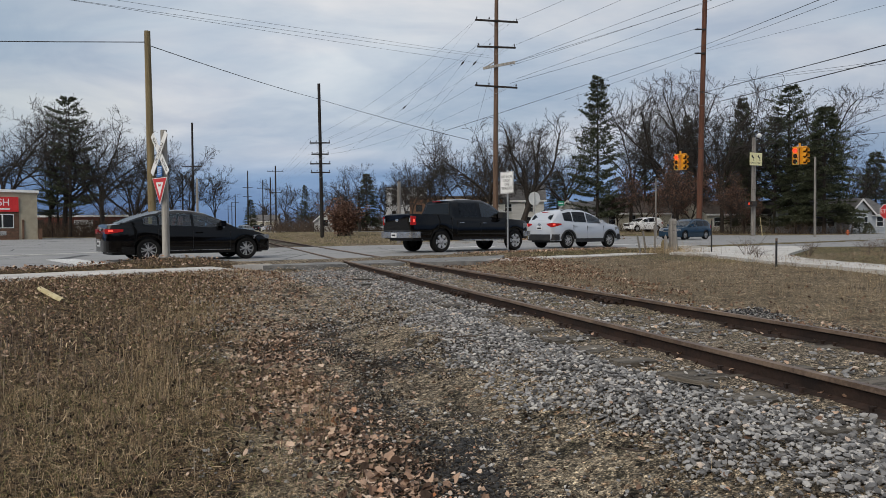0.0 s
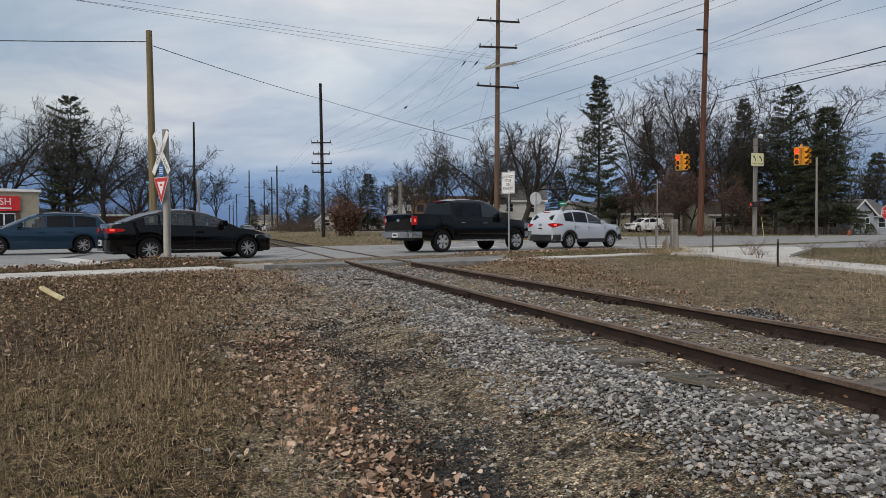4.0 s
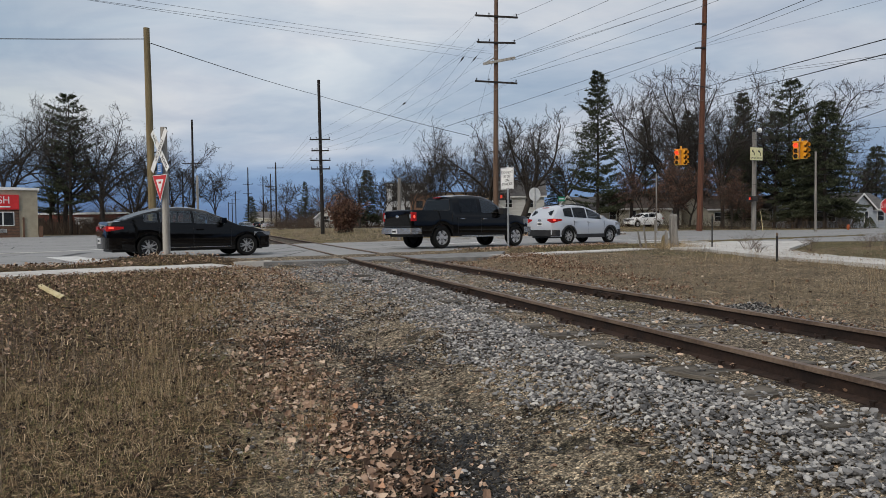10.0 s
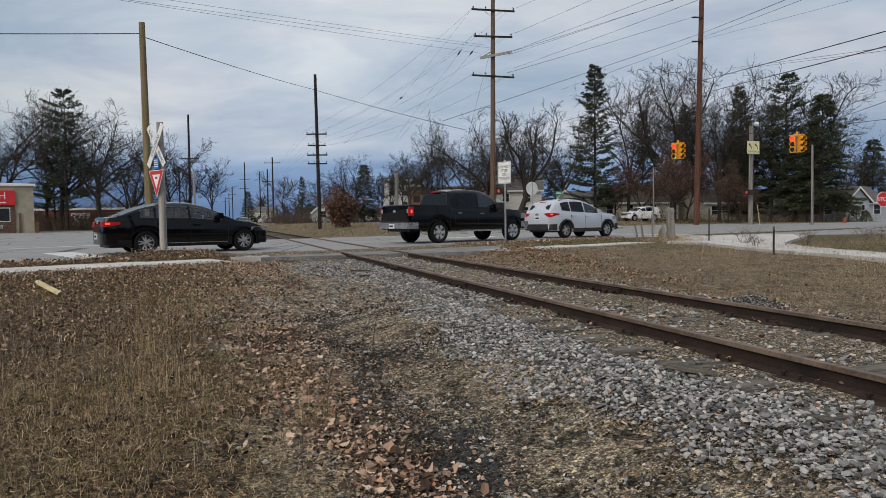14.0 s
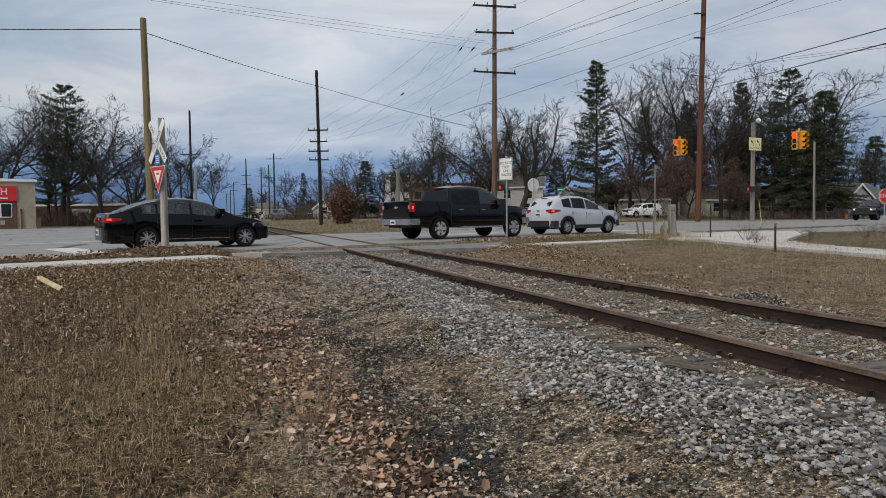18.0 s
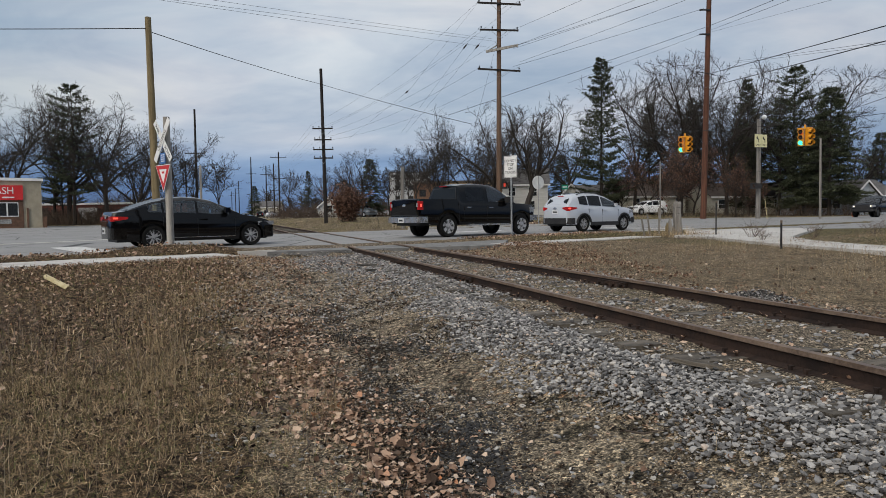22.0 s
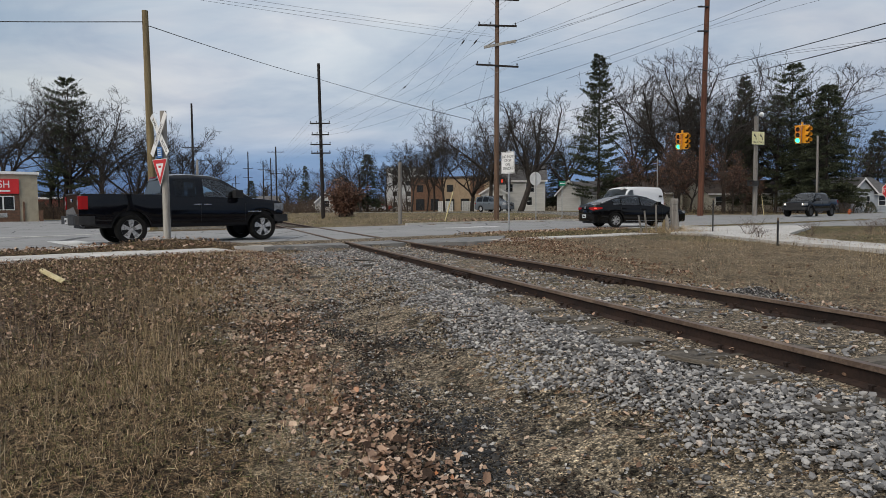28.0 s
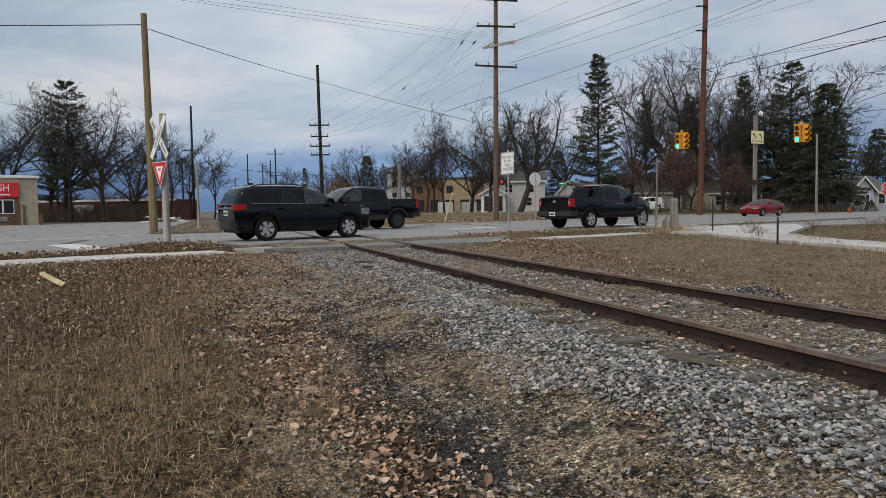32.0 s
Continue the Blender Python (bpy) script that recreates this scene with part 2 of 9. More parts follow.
    for scale, lo, hi in ((38, 0.38, 1.75), (110, 0.32, 2.0)):
        k = n.dot(n.cells(scale, p, "Color"), (0.5, 0.5, 0.0))
        col = n.mix(1.0, col, n.ramp(k, [(0.15, (lo, lo, lo)), (0.55, (1, 0.99, 0.97)), (0.85, (hi, hi * 0.97, hi * 0.92))]), "MULTIPLY")
    n.bump(n.math("ADD", n.math("ADD", fine, n.math("MULTIPLY", tiny, 0.6)), n.math("MULTIPLY", n.cells(60, p), 0.8)), 1.0, 0.03)
    return n.done(col, 0.95, 0, 0.15)


def asphalt_material():
    n = Nodes("worn_asphalt")
    p = n.position()
    u, v = n.dot(p, RD_U), n.dot(p, RD_V)
    tiny, mid, big = n.noise(160, p, 3), n.noise(2.2, p, 5), n.noise(0.25, n.scaled(p, (1, 1, 1)), 4)
    base = n.ramp(n.math("ADD", n.math("MULTIPLY", tiny, 0.5), n.math("MULTIPLY", mid, 0.5)),
                  [(0.34, (0.17, 0.17, 0.17)), (0.5, (0.24, 0.238, 0.235)), (0.66, (0.31, 0.305, 0.297))])
    col = n.mix(n.step(big, 0.35, 0.65, 0.0, 0.35), base, (0.34, 0.335, 0.325))
    # oil-darkened wheel paths and sealed cracks
    edge = n.t.nodes.new("ShaderNodeTexVoronoi")
    edge.feature = "DISTANCE_TO_EDGE"
    edge.inputs["Scale"].default_value = 0.28
    wv = n.t.nodes.new("ShaderNodeVectorMath")
    wv.operation = "ADD"
    n.put(wv.inputs[0], p)
    n.put(wv.inputs[1], n.scaled(n.t.nodes.new("ShaderNodeTexNoise").outputs["Color"], (1.6, 1.6, 0)))
    n.put(edge.inputs["Vector"], wv.outputs[0])
    col = n.mix(n.step(edge.outputs["Distance"], 0.012, 0.004), col, (0.05, 0.05, 0.052))
    n.bump(tiny, 0.35, 0.004)
    return n.done(col, n.step(mid, 0.3, 0.7, 0.62, 0.85), 0, 0.35)


GROUND, ASPHALT = ground_material(), asphalt_material()
PATCH = surface("grey_asphalt_patch", (0.13, 0.13, 0.128), (0.24, 0.236, 0.228), 2.5, 140, 0.85, bump=0.4)
CONCRETE = surface("pale_concrete", (0.40, 0.385, 0.36), (0.58, 0.56, 0.53), 1.3, 70, 0.85, bump=0.2)
WHITE_LINE = surface("worn_white_road_paint", (0.45, 0.45, 0.44), (0.72, 0.72, 0.70), 5, 60, 0.7)
RUST = surface("rusted_rail_steel", (0.018, 0.0115, 0.009), (0.046, 0.027, 0.020), 3.5, 40, 0.8, 0.15, 0.3, (0.4, 1, 1))
RUST_TOP = surface("rail_head_brown_steel", (0.11, 0.075, 0.055), (0.235, 0.17, 0.125), 3.0, 50, 0.55, 0.3, 0.15, (0.3, 1, 1))
TIE = surface("grey_weathered_tie_timber", (0.045, 0.038, 0.03), (0.16, 0.14, 0.115), 5, 40, 0.95, bump=0.6, stretch=(0.25, 2.5, 2.5))
POLE = surface("treated_pole_timber", (0.080, 0.050, 0.035), (0.165, 0.106, 0.074), 2, 25, 0.9, bump=0.35, stretch=(4, 4, 0.25))
POLE_TAN = surface("pale_olive_pole_timber", (0.13, 0.097, 0.05), (0.24, 0.19, 0.105), 2, 25, 0.9, bump=0.35, stretch=(4, 4, 0.25))
POLE_RED = surface("red_brown_pole_timber", (0.065, 0.028, 0.018), (0.135, 0.058, 0.036), 2, 25, 0.9, bump=0.35, stretch=(4, 4, 0.25))
POLE_DARK = surface("creosoted_pole_timber", (0.008, 0.007, 0.0065), (0.024, 0.019, 0.017), 2, 25, 0.85, bump=0.35, stretch=(4, 4, 0.25))
POLE_GREY = surface("silver_grey_timber", (0.22, 0.205, 0.185), (0.42, 0.40, 0.365), 2, 25, 0.9, bump=0.4, stretch=(4, 4, 0.25))
GREY_POST = surface("weathered_grey_post_timber", (0.13, 0.12, 0.11), (0.27, 0.255, 0.235), 2, 25, 0.9, bump=0.4, stretch=(4, 4, 0.25))
GUARD_YELLOW = surface("faded_yellow_plastic", (0.42, 0.34, 0.16), (0.58, 0.50, 0.30), 5, 60, 0.6)
WIRE = surface("black_cable_sheath", (0.012, 0.012, 0.013), (0.03, 0.03, 0.032), 3, 30, 0.6)
GALV = surface("galvanised_steel", (0.30, 0.31, 0.32), (0.46, 0.47, 0.48), 6, 60, 0.5, 0.7, 0.1)
SIGN_WHITE = surface("sign_white_sheeting", (0.66, 0.66, 0.66), (0.80, 0.80, 0.79), 3, 60, 0.45)
SIGN_BACK = surface("bare_aluminium_sign_back", (0.55, 0.56, 0.56), (0.68, 0.69, 0.68), 3, 60, 0.5, 0.12)
SIGN_RED = surface("sign_red_sheeting", (0.42, 0.018, 0.02), (0.52, 0.03, 0.03), 3, 60, 0.4)
SIGN_BLUE = surface("sign_blue_sheeting", (0.03, 0.13, 0.38), (0.05, 0.18, 0.47), 3, 60, 0.4)
SIGN_GREEN = surface("sign_green_sheeting", (0.0, 0.16, 0.09), (0.01, 0.21, 0.12), 3, 60, 0.4)
BLACK_INK = surface("black_sign_ink", (0.015, 0.015, 0.015), (0.03, 0.03, 0.03), 5, 60, 0.5)
SIGNAL_YELLOW = surface("traffic_signal_yellow_enamel", (0.62, 0.27, 0.015), (0.74, 0.34, 0.025), 4, 50, 0.4)
DARK = surface("dark_trim_plastic", (0.012, 0.012, 0.013), (0.028, 0.028, 0.03), 6, 80, 0.6)


# ---- mesh helpers ----
def bm_box(bm, x0, x1, y0, y1, z0, z1):
    vs = [bm.verts.new((x, y, z)) for z in (z0, z1) for x, y in ((x0, y0), (x1, y0), (x1, y1), (x0, y1))]
    for f in ((3, 2, 1, 0), (4, 5, 6, 7), (0, 1, 5, 4), (1, 2, 6, 5), (2, 3, 7, 6), (3, 0, 4, 7)):
        bm.faces.new([vs[i] for i in f])
    return vs


def bm_tube(bm, pts, radii, sides=8, cap=True):
    """A tube through points with a radius at each."""
    rings, up = [], Vector((0.3, 0.2, 1))
    pts = [Vector(p) for p in pts]
    for i, p in enumerate(pts):
        d = (pts[min(i + 1, len(pts) - 1)] - pts[max(i - 1, 0)]).normalized()
        a = d.cross(up if abs(d.dot(up.normalized())) < 0.97 else Vector((1, 0, 0))).normalized()
        b = d.cross(a)
        rings.append([bm.verts.new(p + (a * math.cos(t) + b * math.sin(t)) * radii[i]) for t in [2 * math.pi * k / sides for k in range(sides)]])
    for r, q in zip(rings, rings[1:]):
        for k in range(sides):
            bm.faces.new((r[k], r[(k + 1) % sides], q[(k + 1) % sides], q[k]))
    if cap:
        bm.faces.new(rings[0][::-1]), bm.faces.new(rings[-1])


def bm_prism(bm, outline, lo, hi, axis="z"):
    """A closed outline of 2D points pulled along an axis: z, y (outline in x, z) or x (outline in y, z)."""
    place = {"z": lambda p, h: (p[0], p[1], h), "y": lambda p, h: (p[0], h, p[1]), "x": lambda p, h: (h, p[0], p[1])}[axis]
    a, b = [bm.verts.new(place(p, lo)) for p in outline], [bm.verts.new(place(p, hi)) for p in outline]
    n = len(outline)
    bm.faces.new(a[::-1]), bm.faces.new(b)
    for i in range(n):
        bm.faces.new((a[i], a[(i + 1) % n], b[(i + 1) % n], b[i]))


def mesh_of(bm, name, material, smooth=False, bevel=0.0):
    if bevel:
        bmesh.ops.bevel(bm, geom=[e for e in bm.edges if len(e.link_faces) == 2 and e.calc_face_angle(0) > 0.6], offset=bevel, segments=1, affect="EDGES", clamp_overlap=True)
    bmesh.ops.recalc_face_normals(bm, faces=bm.faces)
    me = bpy.data.meshes.new(name)
    bm.to_mesh(me)
    bm.free()
    if smooth:
        for p in me.polygons:
            p.use_smooth = True
        me.set_sharp_from_angle(angle=radians(38))
    me.materials.append(material)
    return me


def part(name, bm, material, parent, label="", at=None, smooth=False, bevel=0.0):
    ob = new(name, mesh_of(bm, name, material, smooth, bevel))
    ob.parent = parent
    if at is not None:
        ob.matrix_basis = at
    if label:
        tagged(ob, label)
    return ob


def thing(name, label, category, at=None, group="", kind=""):
    ob = new(name)
    ob.empty_display_size = 0.2
    tagged(ob, label, category, group, kind)
    if at is not None:
        ob.matrix_basis = at
    return ob


def box_part(name, dims, material, parent, label="", at=None, bevel=0.0):
    bm = bmesh.new()
    bm_box(bm, *dims)
    return part(name, bm, material, parent, label, at, False, bevel)


def data_mesh(name, verts, faces, material, smooth=False):
    me = bpy.data.meshes.new(name)
    me.from_pydata([tuple(v) for v in verts], [], [tuple(f) for f in faces])
    if smooth:
        me.polygons.foreach_set("use_smooth", [True] * len(me.polygons))
    me.materials.append(material)
    me.update()
    return me


def lines_part(name, text, size, material, parent, at, gap=1.2):
    """Words as a flat mesh, centred."""
    cu = bpy.data.curves.new(name, "FONT")
    cu.body, cu.size, cu.align_x, cu.align_y, cu.extrude, cu.space_line = text, size, "CENTER", "CENTER", 0.002, gap
    tmp = bpy.data.objects.new(name, cu)
    scene.collection.objects.link(tmp)
    me = bpy.data.meshes.new_from_object(tmp.evaluated_get(bpy.context.evaluated_depsgraph_get()))
    bpy.data.objects.remove(tmp)
    me.materials.clear()
    me.materials.append(material)
    ob = new(name, me)
    ob.parent = parent
    ob.matrix_basis = at
    return ob


# ---- plan: railway and road coordinates ----
def uv(u, v):
    """Road coordinates (along, across) to x, y."""
    return u * RD_U[0] + v * RD_V[0], u * RD_U[1] + v * RD_V[1]


def sa(s, a):
    """Railway coordinates (across, along) to x, y."""
    return s * TR_S[0] + a * TR_A[0], s * TR_S[1] + a * TR_A[1]


def sm(x, lo, hi):
    t = np.clip((x - lo) / (hi - lo), 0, 1)
    return t * t * (3 - 2 * t)


LEFT_RAIL, RIGHT_RAIL, RAIL_TOP = 3.113 + 0.035, 3.113 + 1.47, 0.045
ROAD_NEAR, ROAD_FAR = 16.6, 30.4


def ground_z(x, y):
    x, y = np.asarray(x, float), np.asarray(y, float)
    s, a = x * TR_S[0] + y * TR_S[1], x * TR_A[0] + y * TR_A[1]
    u, v = x * RD_U[0] + y * RD_U[1], x * RD_V[0] + y * RD_V[1]
    bed = -0.36 + 0.258 * np.maximum(sm(s, 1.35, 2.45), sm(a, 7.5, 13.0) * sm(s, -0.8, 0.9) * (1 - sm(s, 6.5, 8))) + 0.028 * sm(s, 2.6, 2.95) * (1 - sm(s, 4.85, 5.2))
    side = sm(v, 6.0, 13.6)
    near = bed + (0.0 - bed) * side * (1 - sm(s, 0.3, 1.3) * (1 - sm(s, 6.2, 7.6)))
    near = near + (0.10 - near) * sm(s, 9, 16) * sm(v, -4, 6) * (1 - sm(v, 6, 11))
    berm = (0.02 + 0.15 * np.exp(-((u - 5.2) / 1.3) ** 2)) * sm(v, 15.7, 16.6) * (1 - sm(v, 17.0, 18.0)) * (1 - sm(u, 5.8, 7.5)) + 0.05
    z = np.where(v < 13.8, near, berm)
    under = sm(v, ROAD_NEAR - 0.1, ROAD_NEAR + 0.5) * (1 - sm(v, ROAD_FAR - 0.5, ROAD_FAR + 0.1))
    z = z * (1 - under) - 0.12 * under
    on_walk = sm(v, 13.75, 13.95) * (1 - sm(v, 15.35, 15.55))
    z = z * (1 - on_walk) - 0.12 * on_walk
    far = 0.03 + 0.5 * sm(v, 40, 52) * sm(u, 38, 60) + 0.3 * sm(y, 60, 100) * (1 - sm(u, 38, 60)) * sm(s, 8, 12)
    z = np.where(v > ROAD_FAR, far, z)
    lot = sm(-s, 2.9, 3.5) * (1 - sm(a, 92, 94)) * (1 - sm(-u, 56, 58)) * (v > ROAD_FAR - 1)
    lot = np.maximum(lot, sm(u, 44, 47) * (1 - sm(u, 71, 73)) * (1 - sm(v, 40, 44)) * (v > ROAD_FAR - 1))
    z = z * (1 - lot) - 0.12 * lot
    track = sm(s, 0.5, 2.0) * (1 - sm(s, 5.6, 7.0)) * (v > ROAD_FAR + 0.3)
    return z * (1 - track) - 0.10 * track


def ground_at(x, y):
    return float(ground_z(x, y))


def build_ground():
    def axis(dense_lo, dense_hi, step, far, grow):
        xs = list(np.arange(dense_lo, dense_hi, step))
        d, x = step, dense_hi
        while x < far:
            xs.append(x)
            d *= grow
            x += d
        d, x, left = step, dense_lo, []
        while x > -far:
            d *= grow
            x -= d
            left.append(x)
        return np.array(left[::-1] + xs)

    xs, ys = axis(-14, 16, 0.16, 2600, 1.12), axis(1.0, 26, 0.16, 2600, 1.12)
    X, Y = np.meshgrid(xs, ys)
    Z = ground_z(X, Y)
    near = np.exp(-((X / 18) ** 2 + ((Y - 8) / 16) ** 2))
    rough = np.array([noise.noise((x * 1.1, y * 1.1, 0)) * 0.035 + noise.noise((x * 4.3, y * 4.3, 3)) * 0.014 for x, y in zip(X.ravel(), Y.ravel())]).reshape(X.shape)
    Z = Z + rough * near
    d = np.hypot(X, Y)
    Z = Z + sm(d, 500, 1500) * (9 + 6 * np.sin(np.arctan2(X, Y) * 7)) * (Y > 0)
    w, h = len(xs), len(ys)
    i = (np.arange(h - 1)[:, None] * w + np.arange(w - 1)[None, :]).ravel()
    faces = np.stack([i, i + 1, i + w + 1, i + w], 1)
    ob = new("ground", data_mesh("ground", np.stack([X.ravel(), Y.ravel(), Z.ravel()], 1).tolist(), faces.tolist(), GROUND, True))
    tagged(ob, "dry grass, leaf litter and sandy soil beside the railway", "ground", kind="structure")


build_ground()


def slab(name, outline, top, thick, material, label, category, kind="structure"):
    bm = bmesh.new()
    bm_prism(bm, outline, top - thick, top)
    ob = new(name, mesh_of(bm, name, material))
    return tagged(ob, label, category, kind=kind)


def road_outlines():
    main = [uv(-260, ROAD_NEAR), uv(21, ROAD_NEAR), uv(24, 16.2), uv(27.5, 15.2), uv(30, 13.0), uv(33, 11.4), uv(47, 4.0), uv(150, -55), uv(158, -42),
            uv(62, 12.5), uv(60, 14.5), uv(60.5, 16.6), uv(64, 17.4), uv(420, 17.4), uv(420, ROAD_FAR), uv(80, ROAD_FAR), uv(74, 33), uv(73, 46), uv(58, 46), uv(52, 40), uv(46, 33), uv(41, ROAD_FAR),
            uv(11.2, ROAD_FAR), uv(9.6, 33.0), sa(-3.2, 40), sa(-3.2, 93), sa(-75, 93), uv(-57, ROAD_FAR), uv(-260, ROAD_FAR)]
    slab("road", main, 0.0, 0.3, ASPHALT, "worn light grey asphalt road with sealed cracks", "road")


road_outlines()


def ribbon(name, pts, w, top, thick, material, label, category):
    """A strip of constant width along a polyline."""
    ps = [Vector((*p, 0)) for p in pts]
    lo, hi = [], []
    for i, p in enumerate(ps):
        d = (ps[min(i + 1, len(ps) - 1)] - ps[max(i - 1, 0)]).normalized()
        n = Vector((-d.y, d.x, 0)) * w / 2
        lo.append((p - n).xy), hi.append((p + n).xy)
    bm = bmesh.new()
    for i in range(len(ps) - 1):
        bm_prism(bm, [lo[i], lo[i + 1], hi[i + 1], hi[i]], top - thick, top)
    bmesh.ops.remove_doubles(bm, verts=bm.verts, dist=0.002)
    ob = new(name, mesh_of(bm, name, material))
    return tagged(ob, label, category, kind="structure")


def walks():
    # concrete pavement flags, each a slab of its own
    def flags(name, u0, u1, v0, v1, label):
        base = thing(name, label, "pavement", kind="structure")
        n = max(1, round((u1 - u0) / 1.5))
        for i in range(n):
            a, b = u0 + (u1 - u0) * i / n + 0.006, u0 + (u1 - u0) * (i + 1) / n - 0.006
            bm = bmesh.new()
            bm_prism(bm, [uv(a, v0), uv(b, v0), uv(b, v1), uv(a, v1)], -0.16, 0.02 + 0.006 * math.sin(i * 2.1))
            part("slab", bm, CONCRETE, base, bevel=0.008)

    flags("pavement_west", -30, 5.9, 13.95, 15.6, "pale concrete pavement slabs with leaves at the edges")
    flags("pavement_east", 12.9, 19.6, 12.75, 13.75, "narrow pale concrete pavement along the verge")
    slab("crossing_apron", [uv(7.2, 15.1), sa(1.0, 16.55), sa(3.0, 16.6), sa(3.0, 19.6), sa(1.4, 19.6), uv(7.6, 16.7)], 0.012, 0.3, PATCH, "dark asphalt footway ramped up to the rails", "pavement")
    slab("crossing_apron", [sa(3.24, 16.6), sa(4.5, 16.7), sa(4.5, 19.7), sa(3.24, 19.6)], 0.014, 0.3, PATCH, "grey asphalt between the rails at the crossing", "pavement")
    slab("crossing_apron", [sa(4.68, 16.7), sa(7.0, 16.7), uv(13.4, 13.7), uv(16.5, ROAD_NEAR), sa(4.68, 19.8)], 0.010, 0.3, PATCH, "dark asphalt footway beside the rails", "pavement")
    slab("pavement_ramp", [uv(6.4, 15.4), uv(7.3, 15.3), uv(7.4, 16.9), uv(6.5, 17.0)], 0.03, 0.2, CONCRETE, "short pale concrete ramp to the crossing", "pavement")
    slab("pavement_corner", [uv(19.6, 12.3), uv(19.6, 11.2), uv(16.5, 7.8), uv(14.2, 4.4), uv(16.2, 5.0), uv(18.5, 7.6), uv(20.7, 9.1), uv(24.0, 10.2), uv(28.4, 11.6), uv(30.2, 12.9), uv(28.4, 14.9), uv(24.5, 14.6)], 0.05, 0.3, CONCRETE, "wide pale concrete corner ramp with blown sand", "pavement")
    ribbon("pavement_lane", [uv(15.2, 4.7), uv(15.8, 1.0), uv(16.2, -20)], 1.7, 0.045, 0.3, CONCRETE, "pale concrete path along the lawn", "pavement")
    # kerbs
    ribbon("kerb_west", [uv(-60, ROAD_NEAR - 0.08), uv(6.3, ROAD_NEAR - 0.08)], 0.16, 0.09, 0.3, CONCRETE, "low worn concrete kerb", "kerb")
    ribbon("kerb_east", [uv(16.5, ROAD_NEAR - 0.08), uv(21, ROAD_NEAR - 0.1), uv(24, 16.1), uv(27.0, 15.2)], 0.16, 0.07, 0.3, CONCRETE, "low worn concrete kerb", "kerb")
    ribbon("kerb_far", [uv(22.5, ROAD_FAR + 0.1), uv(41, ROAD_FAR + 0.1), uv(46, 33.1), uv(52, 40.1), uv(58, 46.1)], 0.2, 0.12, 0.3, CONCRETE, "concrete kerb of the far verge", "kerb")
    ribbon("gutter_west", [uv(-20, 27.2), uv(3.2, 27.7), uv(5.0, 28.2), uv(8.2, 30.1), uv(9.7, 30.7), uv(12.5, 33.4), uv(15.1, 36.0)], 0.5, 0.014, 0.2, CONCRETE, "pale concrete gutter across the forecourt mouth", "gutter")
    # painted lines
    slab("stop_line", [uv(3.8, 17.6), uv(4.6, 17.6), uv(4.6, 23.0), uv(3.8, 23.0)], 0.006, 0.01, WHITE_LINE, "wide worn white stop line on the asphalt", "road marking")
    slab("stop_line", [uv(29.2, 17.4), uv(29.7, 17.4), uv(29.7, 22.6), uv(29.2, 22.6)], 0.006, 0.01, WHITE_LINE, "white stop line before the signals", "road marking")
    for u0 in (25.0, 28.0, 31.0, 34.0):
        slab("crosswalk_bar", [uv(u0 + 13, 34 + (u0 - 25) * 0.7), uv(u0 + 13.5, 34 + (u0 - 25) * 0.7), uv(u0 + 15.5, 37 + (u0 - 25) * 0.7), uv(u0 + 15, 37 + (u0 - 25) * 0.7)], 0.006, 0.01, WHITE_LINE, "worn white crosswalk bar", "road marking")
    slab("turn_arrow", [uv(20.0, 23.8), uv(22.4, 23.9), uv(22.4, 23.4), uv(23.6, 24.2), uv(22.4, 25.0), uv(22.4, 24.4), uv(20.0, 24.3)], 0.006, 0.01, WHITE_LINE, "worn white lane arrow", "road marking")


walks()


# ---- railway ----
def bend(a):
    """Sideways drift of the line where it curves away in the distance."""
    return -3.2 * (max(0.0, a - 110) / 180) ** 2


